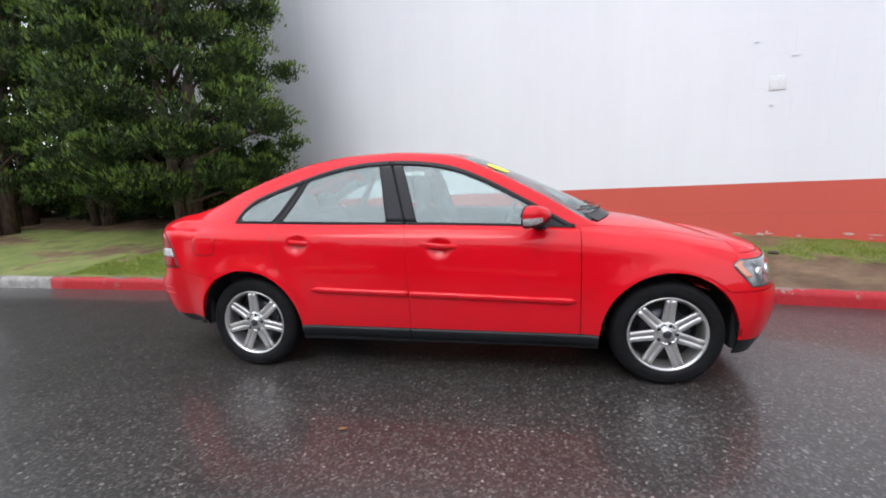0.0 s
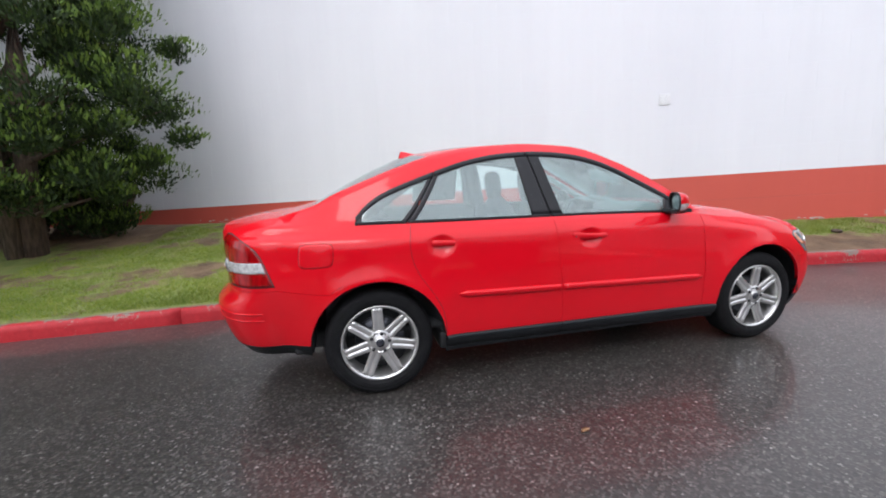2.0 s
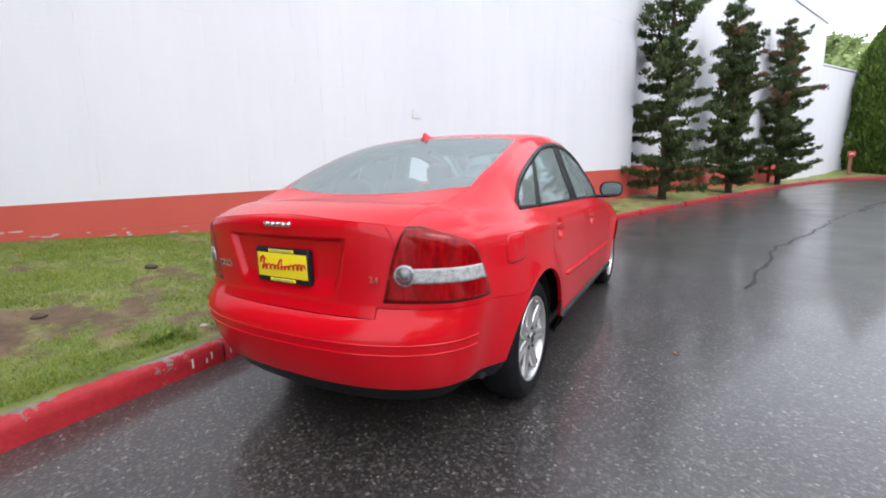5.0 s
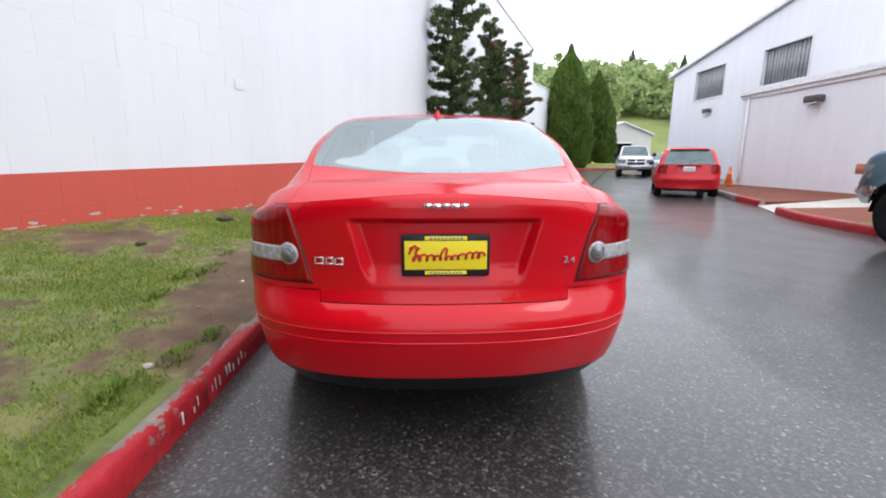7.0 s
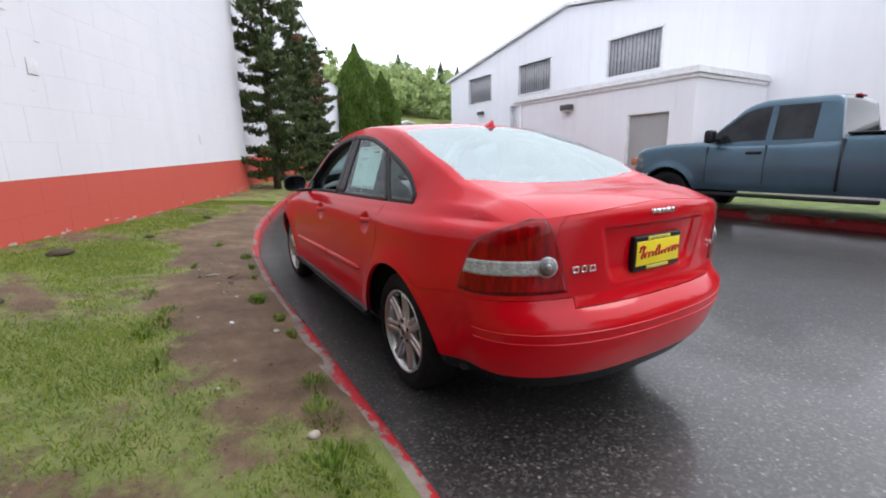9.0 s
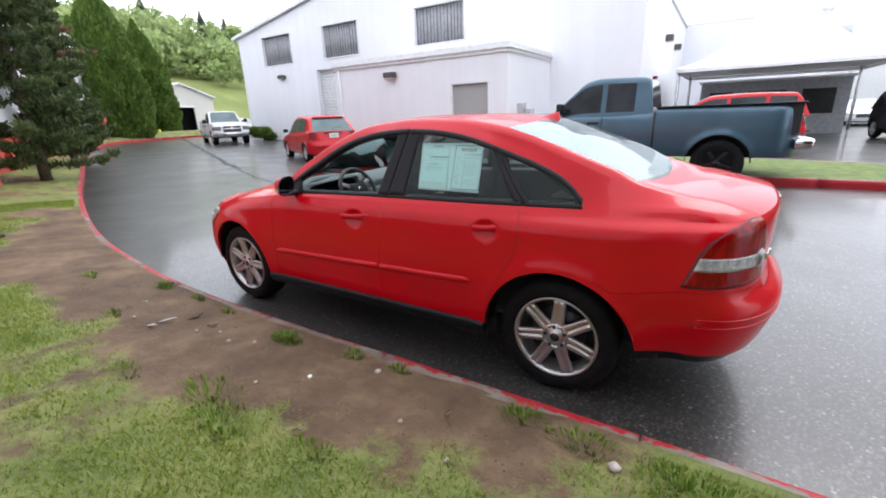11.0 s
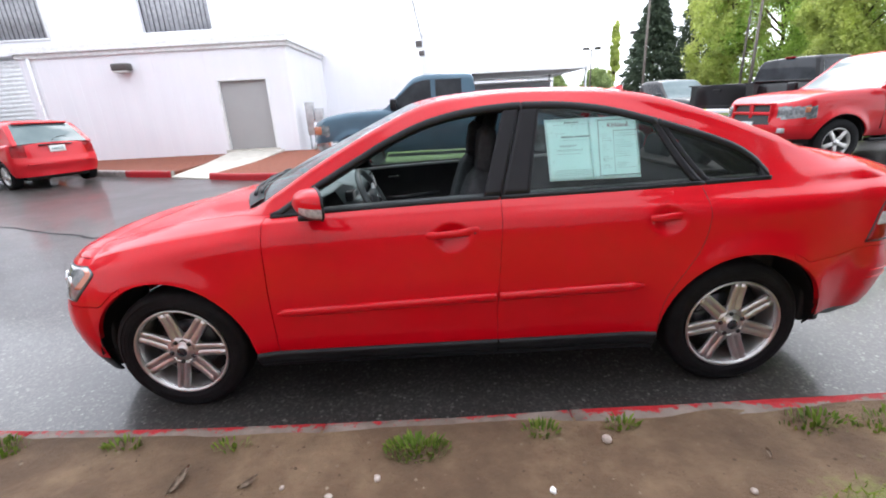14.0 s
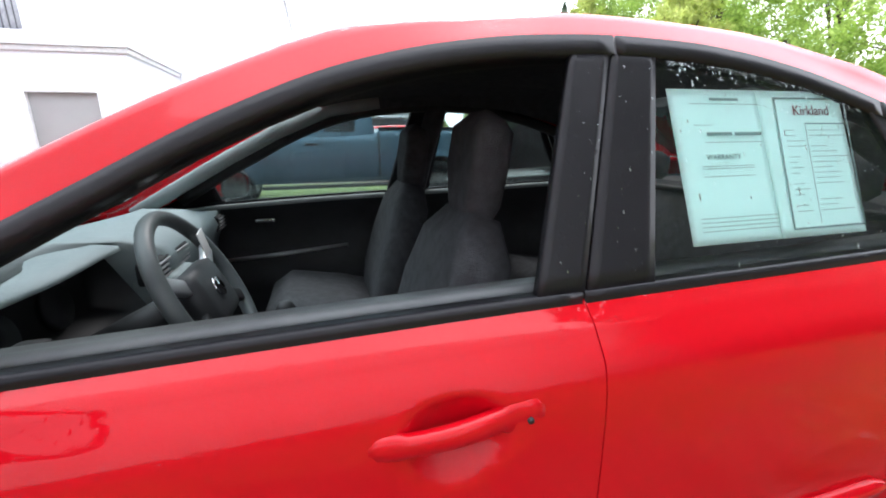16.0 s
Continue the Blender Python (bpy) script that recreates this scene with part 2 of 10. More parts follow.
def kerb_paint():
    """Concrete with red paint that holds on the road face and wears off the top."""
    m, n, l, p = nodes_of("worn_red_kerb_paint")
    a = n.new("ShaderNodeAttribute")
    a.attribute_name = "across"
    along = noise_of(n, l, 1.7, 3.0, 0.6)
    chips = noise_of(n, l, 22.0, 6.0, 0.75)
    big = noise_of(n, l, 5.0, 5.0, 0.7)
    def math2(op, x, y):
        q = n.new("ShaderNodeMath")
        q.operation = op
        for i, v in enumerate((x, y)):
            if isinstance(v, (int, float)):
                q.inputs[i].default_value = v
            else:
                l.new(v, q.inputs[i])
        return q.outputs["Value"]
    limit = math2("MULTIPLY_ADD", along.outputs["Fac"], 1.9)
    limit.node.inputs[2].default_value = -0.66
    worn = math2("ADD", math2("SUBTRACT", a.outputs["Fac"], limit), math2("MULTIPLY", math2("SUBTRACT", big.outputs["Fac"], 0.5), 0.9))
    worn = math2("ADD", worn, math2("MULTIPLY", math2("SUBTRACT", chips.outputs["Fac"], 0.55), 1.9))
    # scuffed more where cars are parked against it
    place = n.new("ShaderNodeTexCoord")
    split = n.new("ShaderNodeSeparateXYZ")
    l.new(place.outputs["Object"], split.inputs["Vector"])
    parked = ramp_of(n, l, math2("MULTIPLY", math2("ADD", split.outputs["X"], 2.6), 0.2), [(0.0, (0, 0, 0)), (0.35, (1, 1, 1)), (0.60, (1, 1, 1)), (0.85, (0, 0, 0))])
    worn = math2("ADD", worn, math2("MULTIPLY", parked.outputs["Color"], 0.13))
    bare = ramp_of(n, l, worn, [(0.0, (0, 0, 0)), (0.05, (1, 1, 1))])
    grey = ramp_of(n, l, big.outputs["Fac"], [(0.35, (0.12, 0.093, 0.075)), (0.65, (0.235, 0.195, 0.165))])
    red = ramp_of(n, l, chips.outputs["Fac"], [(0.3, (0.29, 0.012, 0.018)), (0.7, (0.42, 0.022, 0.028))])
    l.new(mixed(n, l, bare.outputs["Color"], red.outputs["Color"], grey.outputs["Color"]), p.inputs["Base Color"])
    p.inputs["Roughness"].default_value = 0.5
    p.inputs["Specular IOR Level"].default_value = 0.3
    bump_of(n, l, chips.outputs["Fac"], 0.5, 0.008, p.inputs["Normal"])
    return m


M_ROAD = wet_asphalt()
M_LAWN = lawn_material()
M_WALL = block_wall("white_block_paint", (0.73, 0.73, 0.755), (0.62, 0.62, 0.62), 0.74)
M_BAND = block_wall("red_block_paint", (0.53, 0.082, 0.055), (0.55, 0.33, 0.28), 0.70)
M_KERB_RED = kerb_paint()
M_KERB = plain("wet_concrete_kerb", (0.20, 0.19, 0.18), (0.33, 0.32, 0.30), 0.55, scale=9, bump=0.5, bump_scale=70)
M_CONCRETE = plain("pale_concrete", (0.42, 0.39, 0.34), (0.52, 0.49, 0.43), 0.6, scale=4, bump=0.3)
M_ISLAND = plain("island_grass", (0.075, 0.12, 0.02), (0.16, 0.21, 0.04), 0.8, scale=5, bump=1.0, bump_scale=50)
M_MULCH = plain("red_bark_mulch", (0.10, 0.025, 0.012), (0.26, 0.075, 0.035), 0.85, scale=26, bump=1.0, bump_scale=60, spread=0.2)
M_SIDING = block_wall("pale_metal_siding", (0.80, 0.80, 0.83), (0.7, 0.7, 0.72), 0.9)
M_TRIM = plain("off_white_trim", (0.66, 0.66, 0.66), (0.76, 0.76, 0.77), 0.5)
M_GREY_DOOR = plain("grey_door_paint", (0.33, 0.325, 0.32), (0.345, 0.34, 0.335), 0.5, scale=1.2)
M_DARK = plain("dark_void", (0.012, 0.012, 0.013), (0.02, 0.02, 0.02), 0.7)
M_BARK = plain("brown_bark", (0.045, 0.030, 0.022), (0.11, 0.075, 0.055), 0.85, scale=9, bump=1.0, bump_scale=25, stretch=(3, 3, 0.6))
M_CANVAS = plain("white_canvas", (0.80, 0.80, 0.80), (0.86, 0.86, 0.86), 0.7)
M_STEEL = plain("galvanised_steel", (0.42, 0.43, 0.44), (0.55, 0.55, 0.56), 0.4, metal=0.8)
M_POLE = plain("brown_pole", (0.09, 0.07, 0.06), (0.14, 0.12, 0.10), 0.7)


# ---- builders ----
def link_mesh(name, bm, material, parent=None, label="", smooth=True):
    me = bpy.data.meshes.new(name)
    bm.normal_update()
    bm.to_mesh(me)
    bm.free()
    return link_data(name, me, material, parent, label, smooth)


def link_data(name, me, material, parent=None, label="", smooth=True):
    if material and not me.materials:
        me.materials.append(material)
    if smooth:
        me.shade_smooth()
    ob = new(name, me)
    if parent:
        ob.parent = parent
    if label:
        ob["label"] = label
    return ob


def part(name, bm, material, parent, label="", smooth=True):
    return link_mesh(name, bm, material, parent, label, smooth)


def arrays_mesh(name, verts, faces, smooth=False):
    """A mesh from numpy arrays of vertices (n, 3) and equal-sized faces (m, k)."""
    me = bpy.data.meshes.new(name)
    verts, faces = np.asarray(verts, np.float32), np.asarray(faces, np.int32)
    k = faces.shape[1]
    me.vertices.add(len(verts))
    me.vertices.foreach_set("co", verts.ravel())
    me.loops.add(faces.size)
    me.loops.foreach_set("vertex_index", faces.ravel())
    me.polygons.add(len(faces))
    me.polygons.foreach_set("loop_start", np.arange(0, faces.size, k, dtype=np.int32))
    me.update(calc_edges=True)
    if smooth:
        me.shade_smooth()
    return me


def box_bm(bm, lo, hi, bevel=0.0, m=None):
    """Adds a box between two corners, its edges rounded."""
    c = [(a + b) / 2 for a, b in zip(lo, hi)]
    s = [max(abs(b - a), 1e-5) for a, b in zip(lo, hi)]
    made = bmesh.ops.create_cube(bm, size=1.0)["verts"]
    bmesh.ops.scale(bm, vec=s, verts=made)
    bmesh.ops.translate(bm, vec=c, verts=made)
    if bevel:
        edges = list({e for v in made for e in v.link_edges})
        out = bmesh.ops.bevel(bm, geom=edges, offset=min(bevel, min(s) * 0.45), segments=2, affect="EDGES", profile=0.6)
        made = list({v for f in out["faces"] for v in f.verts} | {v for v in made if v.is_valid})
    if m is not None:
        bmesh.ops.transform(bm, matrix=m, verts=made)
    return made


def box(lo, hi, bevel=0.0, m=None):
    bm = bmesh.new()
    box_bm(bm, lo, hi, bevel, m)
    return bm


def tube(bm, a, b, r, r2=None, n=10):
    """Adds a capped round bar from a to b."""
    a, b = Vector(a), Vector(b)
    r2 = r if r2 is None else r2
    q = (b - a).to_track_quat("Z", "Y")
    rings = []
    for p, rad in ((a, r), (b, r2)):
        rings.append([bm.verts.new(p + q @ Vector((rad * math.cos(2 * math.pi * i / n), rad * math.sin(2 * math.pi * i / n), 0))) for i in range(n)])
    for i in range(n):
        bm.faces.new((rings[0][i], rings[0][(i + 1) % n], rings[1][(i + 1) % n], rings[1][i]))
    bm.faces.new(list(reversed(rings[0])))
    bm.faces.new(rings[1])


def pipe(bm, points, radii, n=8):
    """Adds a bent, tapering bar along points."""
    pts = [Vector(p) for p in points]
    rings = []
    for i, p in enumerate(pts):
        d = (pts[min(i + 1, len(pts) - 1)] - pts[max(i - 1, 0)]).normalized()
        q = d.to_track_quat("Z", "Y")
        r = radii[i] if isinstance(radii, (list, tuple)) else radii
        rings.append([bm.verts.new(p + q @ Vector((r * math.cos(2 * math.pi * k / n), r * math.sin(2 * math.pi * k / n), 0))) for k in range(n)])
    for a, b in zip(rings, rings[1:]):
        best = min(range(n), key=lambda s: (a[0].co - b[s].co).length)
        for k in range(n):
            bm.faces.new((a[k], a[(k + 1) % n], b[(k + 1 + best) % n], b[(k + best) % n]))
    bm.faces.new(list(reversed(rings[0])))
    bm.faces.new(rings[-1])


def prism(bm, outline, lo, hi, axis="y"):
    """Adds a slab: a 2D outline carried along an axis from lo to hi."""
    def at(p, v):
        return {"y": (p[0], v, p[1]), "x": (v, p[0], p[1]), "z": (p[0], p[1], v)}[axis]
    a = [bm.verts.new(at(p, lo)) for p in outline]
    b = [bm.verts.new(at(p, hi)) for p in outline]
    k = len(outline)
    for i in range(k):
        bm.faces.new((a[i], a[(i + 1) % k], b[(i + 1) % k], b[i]))
    bm.faces.new(list(reversed(a)))
    bm.faces.new(b)
    bmesh.ops.recalc_face_normals(bm, faces=bm.faces)


def empty(name, label, category, group="", m=None):
    ob = new(name)
    ob.empty_display_size = 0.2
    tagged(ob, label, category, group)
    if m is not None:
        ob.matrix_world = m
    return ob


def curve_through(points, step):
    """Points at even steps along a smooth line through the given ones."""
    p = np.array(points, float)
    p = np.vstack([2 * p[0] - p[1], p, 2 * p[-1] - p[-2]])
    fine = []
    for i in range(1, len(p) - 2):
        for u in np.linspace(0, 1, 24, endpoint=False):
            fine.append(0.5 * ((2 * p[i]) + (p[i + 1] - p[i - 1]) * u + (2 * p[i - 1] - 5 * p[i] + 4 * p[i + 1] - p[i + 2]) * u ** 2 + (3 * p[i] - p[i - 1] - 3 * p[i + 1] + p[i + 2]) * u ** 3))
    fine.append(p[-2])
    fine = np.array(fine)
    run = np.concatenate([[0], np.cumsum(np.linalg.norm(np.diff(fine, axis=0), axis=1))])
    s = np.linspace(0, run[-1], max(2, int(run[-1] / step) + 1))
    return np.stack([np.interp(s, run, fine[:, k]) for k in range(p.shape[1])], 1)


def smooth_noise(x, y, scale, seed=0.0):
    return noise.noise(Vector((x * scale, y * scale, seed)))

# ---- the ground ----
def ground_z(x, y):
    """The road climbs gently away from the parked car towards the far end."""
    return 0.0125 * max(0.0, min(x, 60.0) - 5.0) if x > 5 else 0.0


KERB = [(-40, 0.2), (-20, 1.0), (-12, 1.18), (-6.5, 1.13), (-3, 1.105), (-1, 1.105), (0.5, 1.12), (1.8, 1.08), (2.8, 0.97), (4.4, 0.70), (6.4, 0.18), (9.1, -0.66), (12.5, -1.85), (22, -5.3), (29, -8.4), (32.4, -10.6), (34.3, -13.8), (35.5, -18), (36, -24)]
kerb_line = curve_through(KERB, 0.25)
WALL_A, WALL_B = np.array((-20.0, 12.92)), np.array((11.1, 0.04))
WALL_WAY = (WALL_B - WALL_A) / np.linalg.norm(WALL_B - WALL_A)
WALL_OUT = np.array((WALL_WAY[1], -WALL_WAY[0]))


def kerb_y(x):
    return float(np.interp(x, kerb_line[:, 0], kerb_line[:, 1]))


def verge_z(x, y):
    d = max(0.0, y - kerb_y(x))
    return ground_z(x, y) + 0.139 + 0.092 * min(d, 4.5) + min(1.0, d * 2.5) * (0.02 * smooth_noise(x, y, 0.7, 3.0) + 0.012 * smooth_noise(x, y, 2.6, 7.0))


def turf_at(x, y):
    """How far grass covers the soil: bare along the kerb beside the car, patchy beyond."""
    d = y - kerb_y(x)
    reach = 0.95 + 0.5 * smooth_noise(x, 1.0, 0.8, 5.0) + 0.30 * smooth_noise(x, 4.0, 2.1, 9.0)
    bare = max(0.0, min(1.0, (reach - d) / 0.55)) * max(0.0, min(1.0, (x + 2.1) / 1.3)) * max(0.0, min(1.0, (8.0 - x) / 3.0))
    if x < -4.5:
        bare = max(bare, max(0.0, min(1.0, (d - 3.0) / 1.0)))
    patch = 0.5 + 0.65 * smooth_noise(x * 0.7, y, 1.0, 11.0) + 0.42 * smooth_noise(x, y, 2.9, 4.0) + 0.22 * smooth_noise(x, y, 7.0, 2.0)
    return max(0.0, min(1.0, 0.21 + 0.80 * patch - 0.70 * bare))


def make_ground():
    # one sheet to the horizon: fine near the car, coarse far off
    xs = np.unique(np.concatenate([np.linspace(-1500, -60, 10), np.linspace(-60, -12, 17), np.arange(-12, 45, 1.0), np.linspace(45, 70, 12), np.linspace(80, 1500, 12)]))
    ys = np.unique(np.concatenate([np.linspace(-1500, -70, 12), np.linspace(-70, -20, 20), np.arange(-20, 12, 1.0), np.linspace(12, 60, 10), np.linspace(80, 1500, 10)]))
    v = [(x, y, ground_z(x, y)) for x in xs for y in ys]
    ny = len(ys)
    f = [(i * ny + j, (i + 1) * ny + j, (i + 1) * ny + j + 1, i * ny + j + 1) for i in range(len(xs) - 1) for j in range(ny - 1)]
    ob = link_data("road", arrays_mesh("road", v, f), M_ROAD)
    tagged(ob, "dark wet asphalt road with pale aggregate specks", "road", kind="structure")


def make_verge():
    # lawn and bare soil between kerb and building
    xs = np.concatenate([np.arange(-40, -7, 0.5), np.arange(-7, 6, 0.07), np.arange(6, 12, 0.15), np.arange(12, 37, 0.5)])
    rows = 64
    verts, turf, faces = [], [], []
    for x in xs:
        y0 = kerb_y(x) + 0.075
        t = (x - WALL_A[0]) / WALL_WAY[0]
        y1 = WALL_A[1] + t * WALL_WAY[1] + 0.6 if x < 36 else y0 + 6
        if x > 11:
            y1 += 1.2
        y1 = max(y1, y0 + 0.3)
        for k in range(rows):
            y = y0 + (y1 - y0) * (k / (rows - 1)) ** 1.25
            verts.append((x, y, verge_z(x, y)))
            turf.append(turf_at(x, y))
    for i in range(len(xs) - 1):
        for k in range(rows - 1):
            a = i * rows + k
            faces.append((a, a + rows, a + rows + 1, a + 1))
    me = arrays_mesh("verge", verts, faces, True)
    at = me.attributes.new("turf", "FLOAT", "POINT")
    at.data.foreach_set("value", np.array(turf, np.float32))
    tagged(link_data("ground_verge", me, M_LAWN), "patchy wet grass verge with worn brown soil", "lawn", kind="structure")


def sweep_kerb(name, line, width, height, mat_of, label, side=1.0, stone=3.05, skirt=0.25, joints=()):
    """A kerb of cast stones end to end along a line; the road face lies on the line."""
    base = empty(name, label, "kerb")
    base["kind"] = "structure"
    prof = [(0.0, -skirt), (0.004, height * 0.55), (0.012, height * 0.86), (0.03, height * 0.97), (0.055, height), (width * 0.45, height + 0.001), (width * 0.62, height + 0.001), (width * 0.8, height), (width, height * 0.93), (width, -skirt)]
    p = curve_through(line, 0.1)
    run = np.concatenate([[0], np.cumsum(np.linalg.norm(np.diff(p[:, :2], axis=0), axis=1))])
    k0 = 0.0
    while k0 < run[-1] - 0.3:
        k1 = min(k0 + stone, run[-1])
        for jx in joints:
            at_joint = float(np.interp(jx, p[:, 0], run))
            if k0 + 0.4 < at_joint < k1 + 0.8:
                k1 = at_joint
                break
        s = np.arange(k0 + 0.006, k1 - 0.006, 0.24)
        s = np.append(s, k1 - 0.006)
        bm = bmesh.new()
        rings = []
        for q in s:
            x, y = np.interp(q, run, p[:, 0]), np.interp(q, run, p[:, 1])
            dx, dy = np.interp(q + 0.1, run, p[:, 0]) - np.interp(q - 0.1, run, p[:, 0]), np.interp(q + 0.1, run, p[:, 1]) - np.interp(q - 0.1, run, p[:, 1])
            g = math.hypot(dx, dy) or 1
            nx, ny = -dy / g * side, dx / g * side
            w = 0.004 * smooth_noise(q, y, 3.0, 2.0)
            rings.append([bm.verts.new((x + nx * (a + w), y + ny * (a + w), ground_z(x, y) + b + (0.004 * smooth_noise(q, a * 9, 2.5, 1.0) if b > 0.05 else 0))) for a, b in prof])
        for a, b in zip(rings, rings[1:]):
            for i in range(len(prof) - 1):
                bm.faces.new((a[i], b[i], b[i + 1], a[i + 1]))
        bm.faces.new(rings[0])
        bm.faces.new(list(reversed(rings[-1])))
        bmesh.ops.recalc_face_normals(bm, faces=bm.faces)
        x = float(np.interp((k0 + k1) / 2, run, p[:, 0]))
        across = np.tile([a / width for a, _ in prof], len(rings)).astype(np.float32)
        ob = part("kerb_stone", bm, mat_of(x), base)
        ob.data.attributes.new("across", "FLOAT", "POINT").data.foreach_set("value", across)
        k0 = k1
    return base


make_ground()
make_verge()

# ---- block wall beside the lawn ----
def wall_frame(origin, way):
    a = math.degrees(math.atan2(way[1], way[0]))
    return pose(origin[0], origin[1], 0, 0, 0, a)


M_BAND_JOINT = block_wall("red_mortar", (0.42, 0.075, 0.055), (0.5, 0.3, 0.26), 0.7)


def make_block_wall():
    length = float(np.linalg.norm(WALL_B - WALL_A))
    m = wall_frame(WALL_A, WALL_WAY)
    wall = empty("wall_north", "tall white painted concrete block wall with red base band", "wall", m=m)
    wall["kind"] = "structure"
    # along s, height h; courses follow the wall's own slight fall
    slope = 0.0228
    BL, BH = 0.81, 0.405
    def core():
        bm = bmesh.new()
        box_bm(bm, (0, -0.0, -0.3), (length, 0.4, 10.2))
        return bm
    part("core", core(), M_WALL, wall, smooth=False)
    # courses as shallow proud faces with recessed joints
    bm_w, bm_r = bmesh.new(), bmesh.new()
    rnd = random.Random(4)
    row = 0
    shared = {}
    def one_block(mat, name, gap):
        """A block face with its bevelled edge, leaning with the courses."""
        me = bpy.data.meshes.new(name)
        q = [(0.0015, gap), (BL - 0.0015, gap), (BL - 0.0015, BH - gap), (0.0015, BH - gap)]
        front = [(a, -0.0020, b + slope * a) for a, b in q]
        back = [(a + e * 0.0012, 0.0005, b + g * 0.004 + slope * a) for (a, b), e, g in zip(q, (-1, 1, 1, -1), (-1, -1, 1, 1))]
        me.from_pydata(front + back, [], [(0, 1, 2, 3)] + [(i, i + 4, (i + 1) % 4 + 4, (i + 1) % 4) for i in range(4)])
        me.materials.append(mat)
        return me
    h = -0.418
    while h < 7.2:
        shift = BL / 2 if row % 2 else 0.0
        s = 6.0 - shift
        while s < length:
            a, b = max(s, 0) + 0.0015, min(s + BL, length) - 0.0015
            if b - a > 0.05:
                lift = lambda q: slope * (q - 14)
                d = -0.0019 - rnd.random() * 0.0002
                target = bm_r if h + BH < 1.0 else bm_w
                if 14.5 < s < 27.5 and b - a > 0.7 and -0.1 < h < 6.3:
                    key = "red_block" if target is bm_r else "block"
                    if key not in shared:
                        shared[key] = one_block(M_BAND if target is bm_r else M_WALL, key, 0.006 if target is bm_r else 0.003)
                    ob = new(key, shared[key])
                    ob.parent = wall
                    ob.location = (s, -rnd.random() * 0.0003, h + slope * (s - 14))
                    s += BL
                    continue
                vs = [target.verts.new(c) for c in ((a, d, h + 0.004 + lift(a)), (b, d, h + 0.004 + lift(b)), (b, d, h + BH - 0.004 + lift(b)), (a, d, h + BH - 0.004 + lift(a)))]
                inner = [target.verts.new((v.co.x + e * 0.0012, 0.0005, v.co.z + g * 0.004)) for v, e, g in zip(vs, (-1, 1, 1, -1), (-1, -1, 1, 1))]
                target.faces.new(vs)
                for i in range(4):
                    target.faces.new((vs[i], inner[i], inner[(i + 1) % 4], vs[(i + 1) % 4]))
            s += BL
        h += BH
        row += 1
    for nm, bm, mt in (("block_courses", bm_w, M_WALL), ("red_block_courses", bm_r, M_BAND)):
        bmesh.ops.recalc_face_normals(bm, faces=bm.faces)
        ob = part(nm, bm, mt, wall, smooth=False)
        ob["kind"] = "stuff"
    # red joints under the band
    bm = bmesh.new()
    n = 60
    lo, hi = [], []
    for i in range(n + 1):
        s = length * i / n
        lo.append(bm.verts.new((s, -0.0008, -0.3)))
        hi.append(bm.verts.new((s, -0.0008, 0.797 + slope * (s - 14))))
    for i in range(n):
        bm.faces.new((lo[i], lo[i + 1], hi[i + 1], hi[i]))
    part("band_joints", bm, M_BAND_JOINT, wall, smooth=False)
    # end face of the wall
    return wall


make_block_wall()


def make_far_wall():
    a, b = np.array((11.1, 0.55)), np.array((30.8, -8.1))
    way = (b - a) / np.linalg.norm(b - a)
    m = wall_frame(a, way)
    length = float(np.linalg.norm(b - a))
    wall = empty("wall_north_far", "white painted block wall with red piers behind the conifers", "wall", m=m)
    wall["kind"] = "structure"
    part("core", box((-0.2, 0, -0.2), (length, 0.4, 9.3)), M_WALL, wall, smooth=False)
    part("coping", box((-0.2, -0.06, 9.3), (length + 0.05, 0.46, 9.42), 0.02), M_TRIM, wall)
    part("red_band", box((-0.2, -0.02, -0.2), (length - 6, 0.0, 1.35), 0.005), M_BAND, wall)
    for k in range(5):
        part("pier", box((3.5 + k * 2.6, -0.14, -0.2), (3.9 + k * 2.6, -0.021, 1.5), 0.01), M_BAND, wall)
    low = empty("wall_north_end", "lower white block wall at the end of the building", "wall", m=wall_frame(b + way * 0.2, np.array((math.cos(radians(-32)), math.sin(radians(-32))))))
    low["kind"] = "structure"
    part("core", box((0, 0.3, -0.2), (6, 0.7, 7.2)), M_WALL, low, smooth=False)
    part("coping", box((0, 0.24, 7.2), (6.05, 0.76, 7.3), 0.02), M_TRIM, low)


make_far_wall()


# ---- the gabled hall across the road ----
FRONT, X0, X1 = -16.5, 2.7, 26.0
def gable_top(x):
    return 6.62 + 0.175 * min(x - X0, X1 - x)


